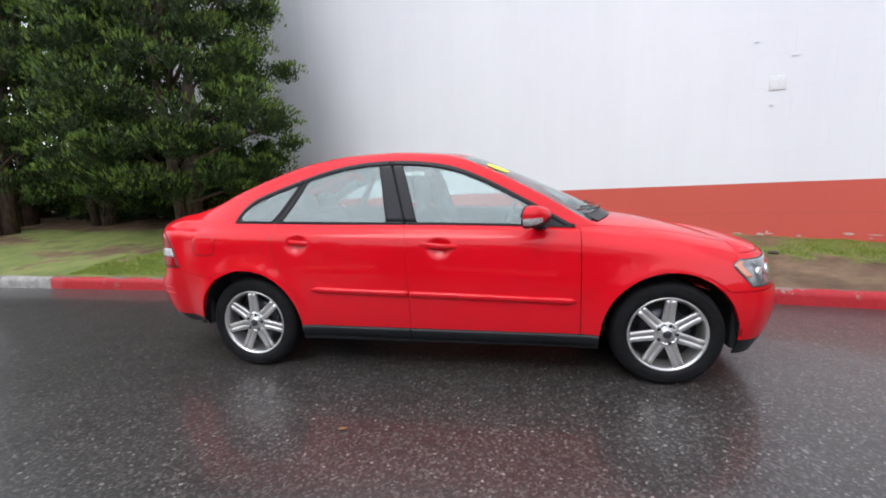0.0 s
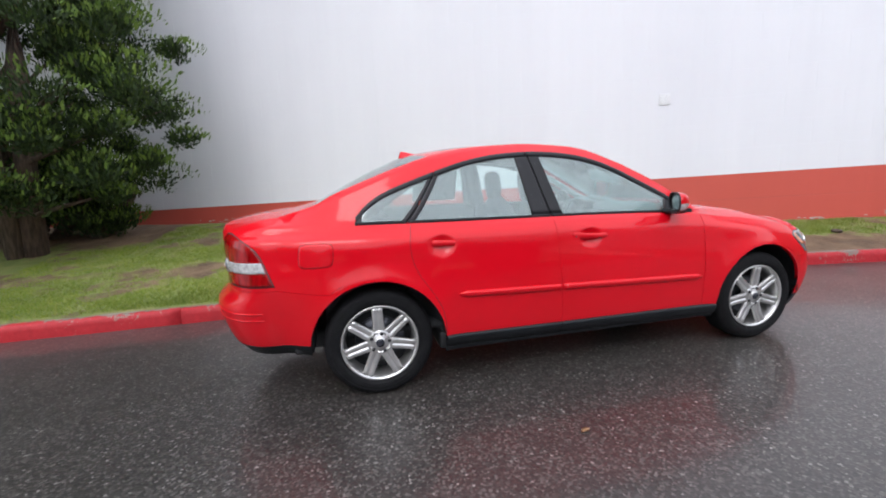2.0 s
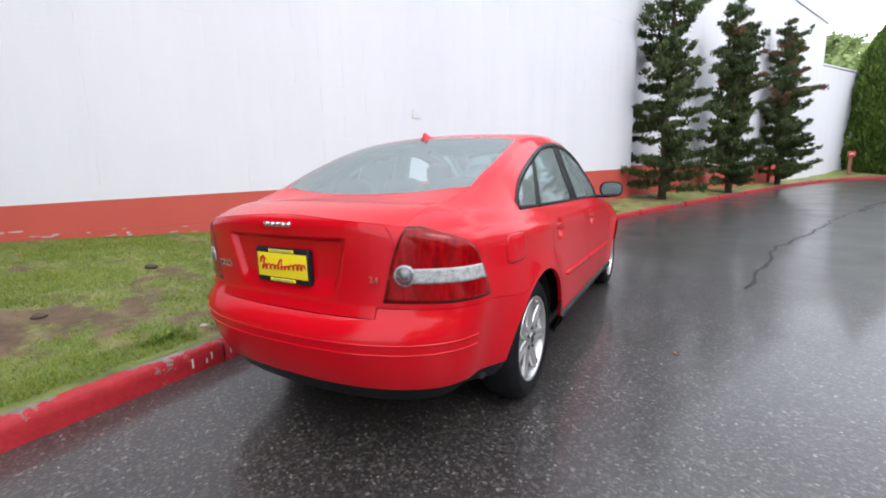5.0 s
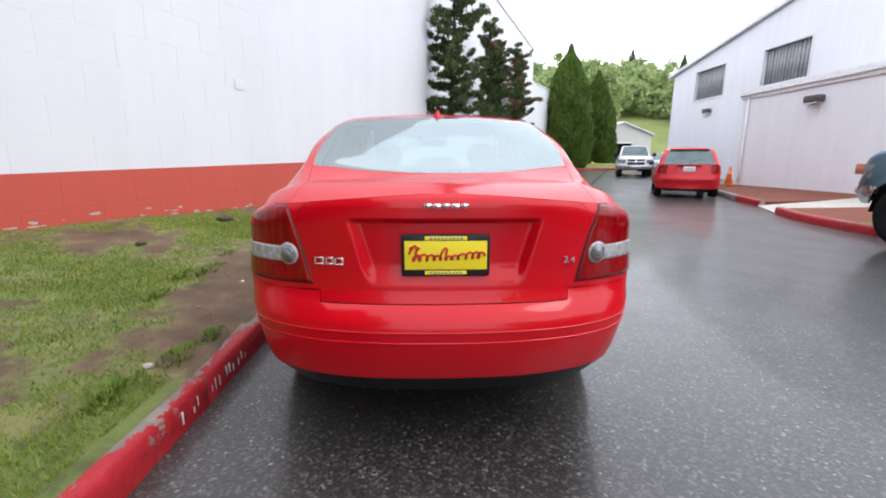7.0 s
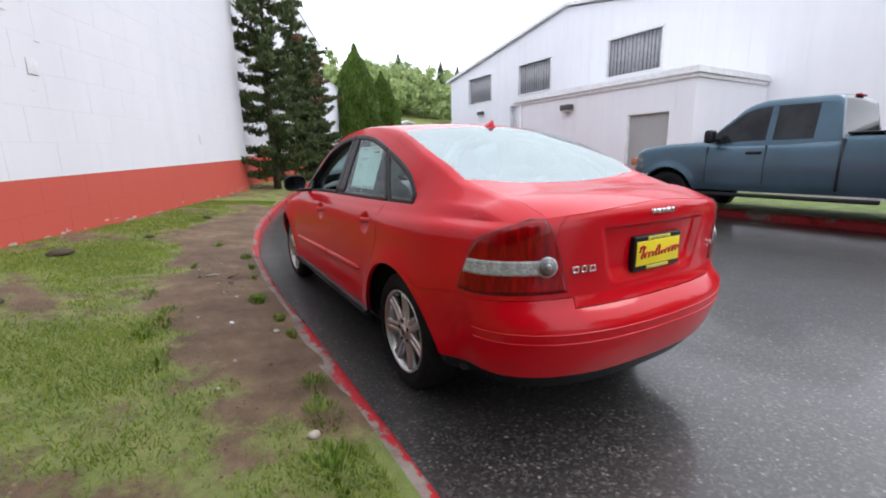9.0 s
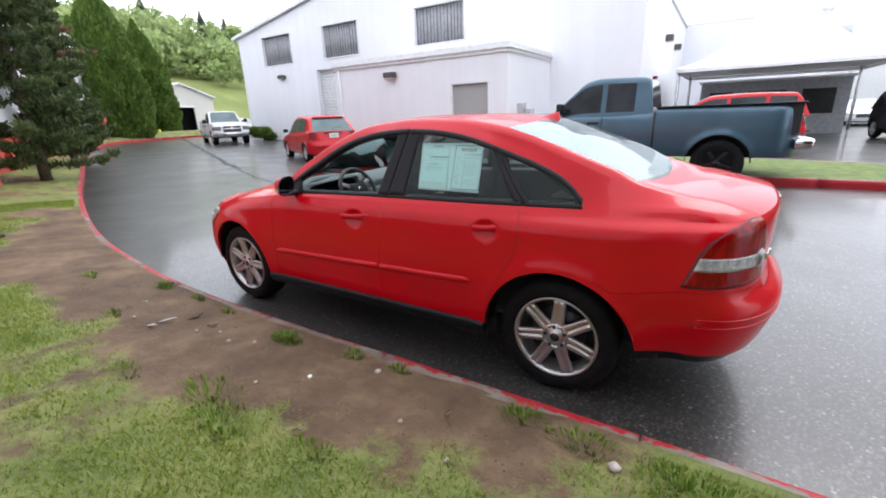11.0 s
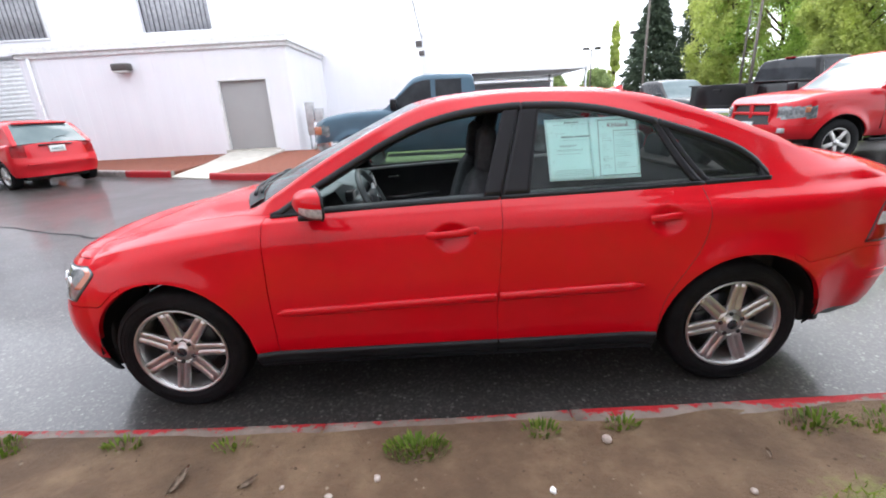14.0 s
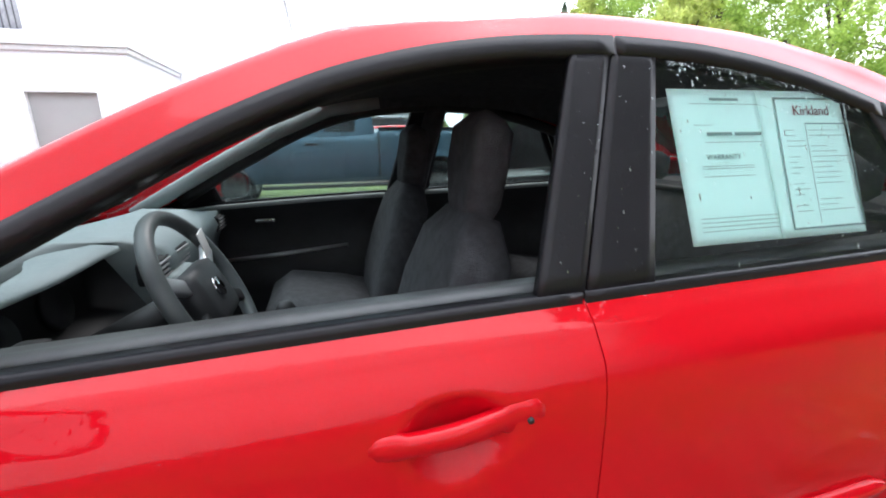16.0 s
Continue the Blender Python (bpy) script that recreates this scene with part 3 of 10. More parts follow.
def make_hall():
    hall = empty("hall", "pale lilac-white metal-sided gabled hall with dark upper windows", "building")
    windows = [(20.95, 23.55), (15.5, 18.15), (8.9, 11.65)]
    door = (15.7, 18.95)
    # front wall pieces round real openings
    def piece(x0, x1, z0, z1, rake=False):
        bm = bmesh.new()
        if not rake:
            box_bm(bm, (x0, FRONT - 0.3, z0), (x1, FRONT, z1))
        else:
            mid = (X0 + X1) / 2
            xs = sorted({x0, x1, *([mid] if x0 < mid < x1 else [])})
            outline = [(x0, z0), (x1, z0)] + [(x, gable_top(x)) for x in reversed(xs)]
            prism(bm, outline, FRONT - 0.3, FRONT)
        part("wall", bm, M_SIDING, hall, smooth=False)
    piece(X0, X1, 6.45, 0, True)
    cuts = sorted([X0, X1] + [v for w in windows for v in w])
    for a, b in zip(cuts, cuts[1:]):
        if (a, b) not in windows:
            piece(a, b, 4.8, 6.45)
    piece(X0, door[0], 0, 4.8)
    piece(door[0], door[1], 4.22, 4.8)
    piece(door[1], X1, 0, 4.8)
    # siding ribs
    bm = bmesh.new()
    x = X0 + 0.3
    while x < X1:
        zt = gable_top(x) - 0.05
        spans = [(0.1, zt)]
        for w in windows:
            if w[0] - 0.1 < x < w[1] + 0.1:
                spans = [(0.1, 4.72), (6.53, zt)]
        if door[0] - 0.1 < x < door[1] + 0.1:
            spans = [(4.32, 4.72 if len(spans) > 1 else zt)] + spans[1:]
        for z0, z1 in spans:
            box_bm(bm, (x - 0.012, FRONT - 0.002, z0), (x + 0.012, FRONT + 0.006, z1))
        x += 0.61
    part("siding_ribs", bm, M_SIDING, hall, smooth=False)["kind"] = "stuff"
    for a, b in windows:
        w = part("window", box((a - 0.09, FRONT - 0.02, 4.72), (b + 0.09, FRONT + 0.03, 4.80), 0.01), M_TRIM, hall, "white window surround")
        for lo, hi in (((a - 0.09, 6.45), (b + 0.09, 6.53)), ((a - 0.09, 4.80), (a, 6.45)), ((b, 4.80), (b + 0.09, 6.45))):
            part("frame", box((lo[0], FRONT - 0.02, lo[1]), (hi[0], FRONT + 0.03, hi[1]), 0.01), M_TRIM, w)
        pane = part("pane", box((a, FRONT - 0.16, 4.8), (b, FRONT - 0.14, 6.45)), M_DARK_GLASS, w, "dark window pane with vertical blind slats")
        k = a + 0.05
        bm = bmesh.new()
        while k < b - 0.05:
            wide = 0.15 + 0.05 * smooth_noise(k, a, 3.0, 2.0)
            box_bm(bm, (k, FRONT - 0.139, 4.84), (k + wide, FRONT - 0.13, 6.42))
            k += wide + 0.03 + 0.05 * abs(smooth_noise(k, a, 5.0, 7.0))
        part("blind", bm, M_BLIND, w)["kind"] = "stuff"
    # roll-up door
    rd = part("door", box((door[0], FRONT - 0.3, 0.15), (door[1], FRONT - 0.26, 4.22)), M_TRIM, hall, "white ribbed roll-up door")
    bm = bmesh.new()
    z = 0.25
    while z < 4.2:
        box_bm(bm, (door[0], FRONT - 0.262, z), (door[1], FRONT - 0.235, z + 0.10), 0.02)
        z += 0.17
    part("slats", bm, M_TRIM, rd)["kind"] = "stuff"
    # side wall, roof, rake boards
    part("side_wall", box((X0 - 1.6, -34.0, 0), (X0 - 1.3, FRONT - 0.3, 6.9), 0, None), M_SIDING, hall, smooth=False)
    part("corner_return", box((X0 - 1.6, FRONT - 0.3, 0), (X0, FRONT - 0.001, 6.62)), M_SIDING, hall, smooth=False)
    part("side_wall", box((X1, -34.0, 0), (X1 + 0.3, FRONT - 0.3, 6.6)), M_SIDING, hall, smooth=False)
    mid = (X0 + X1) / 2
    zt = gable_top(mid)
    for a, b in (((X0 - 1.7, 6.5), (mid, zt + 0.06)), ((X1 + 0.4, 6.60), (mid, zt + 0.06))):
        bm = bmesh.new()
        prism(bm, [a, b, (b[0], b[1] + 0.16), (a[0], a[1] + 0.16)], -34.2, FRONT + 0.22)
        part("roof", bm, M_TRIM, hall, "pale metal roof with rake trim", smooth=False)
    for x, y, z in ((22.0, FRONT, 4.05),):
        wall_lamp(hall, x, y, z)
    for y in (-23.2, -27.5):
        lamp = part("side_lamp", box((X0 - 1.95, y - 0.2, 4.55), (X0 - 1.601, y + 0.2, 4.85), 0.03), M_LAMP_BODY, hall, "small dark wall lamp")
        part("lens", box((X0 - 1.9, y - 0.16, 4.5), (X0 - 1.65, y + 0.16, 4.549), 0.01), M_LENS, lamp)
    return hall


def wall_lamp(parent, x, y, z):
    lamp = part("wall_lamp", box((x - 0.27, y, z - 0.1), (x + 0.27, y + 0.26, z + 0.12), 0.05), M_LAMP_BODY, parent, "dark box wall lamp with pale lens")
    part("lens", box((x - 0.22, y + 0.06, z - 0.14), (x + 0.22, y + 0.25, z - 0.099), 0.01), M_LENS, lamp)


M_DARK_GLASS = plain("dark_window_glass", (0.06, 0.06, 0.066), (0.12, 0.12, 0.125), 0.15, scale=1.5)
M_BLIND = plain("grey_blind", (0.27, 0.27, 0.285), (0.36, 0.36, 0.37), 0.5)
M_LAMP_BODY = plain("bronze_lamp_housing", (0.055, 0.05, 0.045), (0.09, 0.08, 0.075), 0.5)
M_LENS = plain("pale_lamp_lens", (0.5, 0.5, 0.48), (0.6, 0.6, 0.58), 0.25)
make_hall()


# ---- flat-roofed annex ----
def make_annex():
    a0, a1, y0, top = 4.7, 13.1, -12.1, 3.45
    annex = empty("annex", "white flat-roofed annex with grey door and metal coping", "building")
    da, db, dz = 5.42, 7.08, 2.58
    for lo, hi in (((a0, 0), (da, top)), ((da, dz), (db, top)), ((db, 0), (a1, top))):
        part("wall", box((lo[0], y0 - 0.25, lo[1]), (hi[0], y0, hi[1])), M_SIDING, annex, smooth=False)
    for x in (a0, a1 - 0.25):
        part("wall", box((x, FRONT, 0), (x + 0.25, y0 - 0.25, top)), M_SIDING, annex, smooth=False)
    part("roof", box((a0 + 0.25, FRONT + 0.02, top - 0.12), (a1 - 0.25, y0 - 0.25, top - 0.02)), M_TRIM, annex, smooth=False)
    for k, (o, z0, z1) in enumerate(((0.06, top, top + 0.12), (0.12, top + 0.12, top + 0.20), (0.07, top + 0.20, top + 0.34))):
        part("coping", box((a0 - o, FRONT + 0.03, z0), (a1 + o, y0 + o, z1), 0.012), M_TRIM, annex)
    door = part("door", box((da + 0.07, y0 - 0.16, 0.38), (db - 0.07, y0 - 0.11, dz - 0.07), 0.005), M_GREY_DOOR, annex, "plain grey steel door")
    for lo, hi in (((da, 0.3), (da + 0.07, dz)), ((db - 0.07, 0.3), (db, dz)), ((da + 0.07, dz - 0.07), (db - 0.07, dz))):
        part("frame", box((lo[0], y0 - 0.2, lo[1]), (hi[0], y0 + 0.012, hi[1]), 0.006), M_TRIM, door)
    part("sill", box((da - 0.05, y0 - 0.2, 0.27), (db + 0.05, y0 + 0.12, 0.37), 0.01), M_CONCRETE, door)
    bm = bmesh.new()
    x = a0 + 0.2
    while x < a1:
        if not (da - 0.05 < x < db + 0.05):
            box_bm(bm, (x - 0.008, y0 - 0.002, 0.2), (x + 0.008, y0 + 0.004, top - 0.02))
        x += 0.405
    part("siding_ribs", bm, M_SIDING, annex, smooth=False)["kind"] = "stuff"
    bm = bmesh.new()
    pipe(bm, [(12.75, y0 + 0.06, top), (12.75, y0 + 0.06, 1.0), (12.75, y0 + 0.06, 0.35)], 0.045)
    part("downpipe", bm, M_TRIM, annex)
    wall_lamp(annex, 9.85, y0, 3.05)
    return annex


make_annex()


# ---- planted bed, path and island by the annex ----
BED = [(14.6, -11.0), (10.4, -9.55), (8.2, -8.75), (6.9, -8.35)]
ISLAND = [(5.6, -7.72), (4.2, -7.2), (2.6, -6.98), (0.8, -6.95), (-1.3, -6.93), (-3.4, -6.95), (-5.1, -7.0), (-6.1, -7.4), (-6.6, -8.1), (-6.3, -8.9), (-5.2, -9.7), (-3.0, -10.4), (2.0, -11.0)]


def slab_between(name, outline, z0, z1, mat, label, cat, kind="structure"):
    bm = bmesh.new()
    prism(bm, outline, z0, z1, "z")
    bmesh.ops.triangulate(bm, faces=[f for f in bm.faces if len(f.verts) > 4])
    ob = link_mesh(name, bm, mat, smooth=False)
    return tagged(ob, label, cat, kind=kind)


sweep_kerb("kerb_bed", BED, 0.15, 0.16, lambda x: M_KERB_RED if x < 9.2 else M_KERB, "low concrete kerb with a red painted end", -1.0 if False else 1.0, stone=2.2)
def sloped_slab(name, outline, top, mat, label, cat):
    bm = bmesh.new()
    up = [bm.verts.new((x, y, top(y))) for x, y in outline]
    low = [bm.verts.new((x, y, -0.2)) for x, y in outline]
    bm.faces.new(up)
    for i in range(len(up)):
        j = (i + 1) % len(up)
        bm.faces.new((up[i], low[i], low[j], up[j]))
    bmesh.ops.triangulate(bm, faces=[f for f in bm.faces if len(f.verts) > 4])
    bmesh.ops.recalc_face_normals(bm, faces=bm.faces)
    return tagged(link_mesh(name, bm, mat, smooth=False), label, cat, kind="structure")


sloped_slab("bed_mulch", [(14.6, -11.15), (10.4, -9.7), (8.2, -8.9), (7.0, -8.5), (6.8, -10.0), (7.02, -12.0), (7.02, -12.1), (14.6, -12.1)], lambda y: 0.13 + 0.13 * min(1.0, max(0.0, (-8.6 - y) / 3.2)), M_MULCH, "reddish bark mulch bed along the annex", "planting bed")
sloped_slab("pavement_path", [(6.85, -8.3), (5.65, -7.75), (5.3, -9.5), (5.2, -11.985), (7.0, -11.985), (6.8, -10)], lambda y: 0.03 + 0.29 * min(1.0, max(0.0, (-7.9 - y) / 4.0)), M_CONCRETE, "pale concrete path to the annex door", "path")
sloped_slab("bed_mulch_small", [(5.55, -7.9), (4.2, -7.35), (3.2, -7.2), (3.2, -12.0), (5.15, -12.0), (5.25, -9.5)], lambda y: 0.12 + 0.14 * min(1.0, max(0.0, (-7.6 - y) / 4.0)), M_MULCH, "reddish bark mulch bed beside the path", "planting bed")
sweep_kerb("kerb_island", ISLAND, 0.15, 0.15, lambda x: M_KERB_RED if x > -5.0 else M_KERB, "red painted concrete kerb round the grass island", 1.0)
sweep_kerb("kerb_verge", KERB, 0.15, 0.145, lambda x: M_KERB_RED if x > -5.6 else M_KERB, "worn red painted concrete kerb along the grass verge", 1.0, joints=(-5.6, -3.03, -1.8, -0.455, 0.565, 1.83, 2.7))
slab_between("ground_island", [(3.19, -7.19), (2.6, -7.11), (0.8, -7.08), (-3.4, -7.08), (-5.1, -7.13), (-6.0, -7.5), (-6.45, -8.1), (-6.2, -8.8), (-5.15, -9.58), (-3.0, -10.26), (2.0, -10.86), (3.19, -10.9)], -0.2, 0.15, M_ISLAND, "bright wet grass island", "lawn")

# ---- the red sedan ----
M_RED = car_paint("bright_red_paint", (0.58, 0.002, 0.010), (0.53, 0.0018, 0.008), 0.0, 0.45, 0.16)
M_RED.node_tree.nodes["Principled BSDF"].inputs["Coat Weight"].default_value = 0.68
M_RED.node_tree.nodes["Principled BSDF"].inputs["Coat Roughness"].default_value = 0.05
M_RED.node_tree.nodes["Principled BSDF"].inputs["Specular IOR Level"].default_value = 0.04
M_GLASS = glass_of("wet_side_glass", (0.93, 0.985, 0.975), 0.02, 0.08, 0.96, 1.42, 0.012)
M_GLASS_WET = glass_of("rain_beaded_glass", (0.54, 0.70, 0.68), 0.02, 0.10, 0.95, 2.0, 0.16)
M_GLASS_REAR = glass_of("rear_screen_glass", (0.72, 0.86, 0.86), 0.03, 0.015, 0.8, 4.4, 0.07)
M_GLASS_FRONT = glass_of("windscreen_glass", (0.85, 0.95, 0.93), 0.02, 0.04, 0.97, 1.6, 0.04)
M_BLACK_TRIM = car_paint("satin_black_trim", (0.016, 0.016, 0.019), (0.011, 0.011, 0.013), 0.0, 0.5, 0.35)
M_BLACK_TRIM.node_tree.nodes["Principled BSDF"].inputs["Coat Weight"].default_value = 0.3
M_SILL = plain("dark_grey_plastic", (0.006, 0.007, 0.009), (0.011, 0.013, 0.015), 0.42, bump=0.15, bump_scale=150, spec=0.3)
M_RUBBER = plain("tyre_rubber", (0.004, 0.004, 0.005), (0.008, 0.008, 0.009), 0.7, scale=20, bump=0.3, bump_scale=120, spec=0.22)
M_ALLOY = plain("silver_alloy", (0.52, 0.51, 0.50), (0.60, 0.59, 0.58), 0.30, metal=0.85, scale=12)
M_CHROME = plain("chrome", (0.70, 0.70, 0.71), (0.78, 0.78, 0.79), 0.12, metal=1.0)
M_LAMP_RED = plain("red_lamp_lens", (0.17, 0.001, 0.002), (0.33, 0.002, 0.004), 0.10, coat=0.14, spec=0.25, scale=40, spread=0.12, stretch=(1.0, 1.6, 0.25))
M_LAMP_WHITE = plain("clear_lamp_lens", (0.30, 0.30, 0.30), (0.48, 0.48, 0.475), 0.14, coat=0.6, scale=50, bump=0.6, bump_scale=90)
M_AMBER = plain("amber_lens", (0.46, 0.14, 0.07), (0.52, 0.19, 0.10), 0.15, coat=1.0)
M_FABRIC = plain("charcoal_seat_cloth", (0.036, 0.037, 0.041), (0.058, 0.060, 0.065), 0.85, scale=30, bump=0.4, bump_scale=220)
M_DASH = plain("soft_grey_dashboard", (0.24, 0.295, 0.298), (0.27, 0.325, 0.328), 0.55, bump=0.2, bump_scale=180)
M_INNER = plain("black_cabin_plastic", (0.011, 0.012, 0.013), (0.02, 0.021, 0.022), 0.6)
M_CABIN = plain("charcoal_cabin_plastic", (0.026, 0.028, 0.030), (0.040, 0.042, 0.045), 0.5, bump=0.15, bump_scale=160)
# steering rim lifted to grey so its highlight sits in the colour
M_WHEEL = plain("highlit_wheel_leather", (0.085, 0.10, 0.10), (0.11, 0.125, 0.125), 0.4)
M_LINING = plain("grey_headlining", (0.30, 0.33, 0.325), (0.35, 0.38, 0.37), 0.9)
M_PAPER = plain("pale_green_paper", (0.70, 0.94, 0.90), (0.74, 0.96, 0.93), 0.7, scale=3)
M_SEAM = plain("shadow_gap", (0.05, 0.002, 0.002), (0.07, 0.003, 0.003), 0.6)
M_INK = plain("grey_print", (0.20, 0.30, 0.29), (0.26, 0.36, 0.34), 0.7)
M_INK_RED = plain("maroon_print", (0.20, 0.05, 0.07), (0.24, 0.07, 0.09), 0.7)
M_YELLOW = plain("yellow_plate", (0.86, 0.70, 0.012), (0.90, 0.74, 0.02), 0.4)
M_RED_INK = plain("red_lettering", (0.55, 0.02, 0.015), (0.6, 0.03, 0.02), 0.4)


def hermite(table):
    """A smooth curve through (x, value) pairs that doesn't overshoot."""
    xs = np.array([p[0] for p in table], float)
    vs = np.array([p[1] for p in table], float)
    h, d = np.diff(xs), np.diff(vs) / np.diff(xs)
    m = np.zeros(len(xs))
    m[0], m[-1] = d[0], d[-1]
    for i in range(1, len(xs) - 1):
        m[i] = 0 if d[i - 1] * d[i] <= 0 else 2 * d[i - 1] * d[i] / (d[i - 1] + d[i])
    def value(x):
        x = min(max(x, xs[0]), xs[-1])
        i = min(int(np.searchsorted(xs, x, "right")) - 1, len(xs) - 2)
        t = (x - xs[i]) / h[i]
        return float((2 * t ** 3 - 3 * t ** 2 + 1) * vs[i] + (t ** 3 - 2 * t ** 2 + t) * h[i] * m[i] + (3 * t ** 2 - 2 * t ** 3) * vs[i + 1] + (t ** 3 - t ** 2) * h[i] * m[i + 1])
    return value


AXLE, HUB_Z, ARCH = 1.32, 0.31, 0.383
W_AT = hermite([(-1.85, 0.802), (-1.6, 0.853), (-1.3, 0.87), (-0.9, 0.866), (0, 0.866), (0.8, 0.866), (1.1, 0.87), (1.35, 0.866), (1.6, 0.83), (1.7, 0.806)])
LINE_Z = [
    hermite([(-1.85, 0.268), (-1.6, 0.268), (-1.5, 0.25), (-0.9, 0.22), (0.9, 0.22), (1.5, 0.19), (1.7, 0.18)]),
    hermite([(-1.85, 0.345), (-1.5, 0.342), (-0.9, 0.325), (0.9, 0.314), (1.5, 0.30), (1.7, 0.28)]),
    hermite([(-1.85, 0.50), (0, 0.46), (1.7, 0.42)]),
    hermite([(-1.85, 0.675), (-1.6, 0.64), (-1.2, 0.62), (0, 0.61), (1.2, 0.60), (1.7, 0.575)]),
    hermite([(-1.85, 0.825), (-1.4, 0.79), (0, 0.76), (1.2, 0.735), (1.7, 0.66)]),
    hermite([(-1.85, 0.928), (-1.4, 0.905), (0, 0.882), (0.8, 0.855), (1.2, 0.815), (1.7, 0.725)]),
    hermite([(-1.85, 0.97), (-1.4, 0.965), (-0.7, 0.955), (0, 0.945), (0.8, 0.925), (1.0, 0.90), (1.3, 0.86), (1.6, 0.802), (1.7, 0.775)]),
    hermite([(-1.85, 1.01), (-1.6, 1.012), (-1.4, 1.005), (-0.7, 0.988), (0, 0.975), (0.56, 0.955), (0.8, 0.940), (1.0, 0.922), (1.33, 0.883), (1.6, 0.828), (1.7, 0.803)]),
    hermite([(-1.85, 1.03), (-1.62, 1.04), (-1.5, 1.036), (-1.425, 1.028), (-1.395, 1.046), (-1.365, 1.080), (-1.325, 1.113), (-1.28, 1.143), (-1.16, 1.195), (-1.02, 1.243), (-0.88, 1.288), (-0.74, 1.327), (-0.6, 1.353), (-0.47, 1.366), (-0.33, 1.37), (-0.19, 1.364), (-0.05, 1.347), (0.09, 1.315), (0.27, 1.243), (0.39, 1.18), (0.57, 1.083), (0.71, 1.0), (0.8, 0.955), (1.0, 0.938), (1.3, 0.902), (1.7, 0.820)]),
    hermite([(-1.85, 1.045), (-1.62, 1.10), (-1.5, 1.135), (-1.37, 1.185), (-1.22, 1.243), (-1.07, 1.29), (-0.93, 1.334), (-0.63, 1.395), (-0.33, 1.408), (-0.05, 1.386), (0.10, 1.358), (0.29, 1.282), (0.42, 1.218), (0.56, 1.14), (0.66, 1.082), (0.76, 1.022), (0.95, 0.95), (1.3, 0.913), (1.7, 0.828)]),
    hermite([(-1.85, 1.053), (-1.62, 1.118), (-1.53, 1.165), (-1.37, 1.228), (-1.22, 1.283), (-1.07, 1.333), (-0.93, 1.373), (-0.63, 1.42), (-0.33, 1.43), (-0.05, 1.41), (0.10, 1.383), (0.29, 1.306), (0.42, 1.242), (0.56, 1.168), (0.66, 1.112), (0.76, 1.052), (0.95, 0.957), (1.3, 0.920), (1.7, 0.832)]),
]
LINE_IN = [
    hermite([(-1.85, 0.14), (-1.6, 0.075), (-0.9, 0.055), (0.9, 0.055), (1.7, 0.10)]),
    hermite([(-1.85, 0.062), (-1.6, 0.03), (-0.9, 0.02), (0.9, 0.02), (1.7, 0.05)]),
    hermite([(-1.85, 0.022), (-1.5, 0.006), (1.3, 0.006), (1.7, 0.012)]),
    hermite([(-1.85, 0.0), (1.7, 0.0)]),
    hermite([(-1.85, 0.012), (0, 0.008), (1.7, 0.02)]),
    hermite([(-1.85, 0.026), (-1.4, 0.022), (0, 0.022), (1.0, 0.03), (1.7, 0.055)]),
]
LINE_Y = [
    hermite([(-1.85, 0.722), (-1.5, 0.79), (-1.2, 0.80), (0, 0.806), (0.8, 0.80), (1.0, 0.785), (1.3, 0.772), (1.6, 0.722), (1.7, 0.695)]),
    hermite([(-1.85, 0.70), (-1.6, 0.742), (-1.4, 0.763), (-0.7, 0.772), (0, 0.772), (0.56, 0.768), (0.8, 0.755), (1.0, 0.71), (1.33, 0.69), (1.6, 0.645), (1.7, 0.622)]),
    hermite([(-1.85, 0.655), (-1.62, 0.71), (-1.44, 0.742), (-1.3, 0.715), (-1.02, 0.68), (-0.6, 0.645), (-0.33, 0.64), (0.0, 0.648), (0.27, 0.68), (0.57, 0.724), (0.71, 0.742), (0.8, 0.742), (1.0, 0.66), (1.3, 0.625), (1.7, 0.56)]),
    hermite([(-1.85, 0.61), (-1.62, 0.655), (-1.37, 0.668), (-1.07, 0.638), (-0.63, 0.60), (-0.33, 0.598), (0.1, 0.615), (0.42, 0.67), (0.66, 0.70), (0.8, 0.705), (0.95, 0.655), (1.3, 0.575), (1.7, 0.52)]),
    hermite([(-1.85, 0.565), (-1.62, 0.60), (-1.37, 0.61), (-1.07, 0.59), (-0.63, 0.545), (-0.33, 0.545), (0.1, 0.565), (0.42, 0.622), (0.66, 0.655), (0.8, 0.66), (0.95, 0.61), (1.3, 0.52), (1.7, 0.46)]),
]
MID_Z = hermite([(-1.85, 1.066), (-1.70, 1.085), (-1.6, 1.135), (-1.4, 1.24), (-1.2, 1.33), (-1.0, 1.402), (-0.7, 1.44), (-0.35, 1.448), (0, 1.432), (0.18, 1.398), (0.3, 1.347), (0.6, 1.215), (0.9, 1.075), (1.11, 0.975), (1.3, 0.944), (1.5, 0.900), (1.7, 0.842)])
MID_X = hermite([(-1.85, 0.0), (-1.62, -0.08), (-1.3, -0.10), (-0.95, -0.06), (-0.3, 0.0), (0.1, 0.08), (0.5, 0.13), (0.95, 0.16), (1.3, 0.04), (1.7, 0.0)])
LINES = 13
SUB = [1, 3, 4, 4, 8, 8, 3, 2, 2, 2, 5, 5]  # rows between neighbouring lines
ROW0 = [0]
for k_ in SUB:
    ROW0.append(ROW0[-1] + k_)


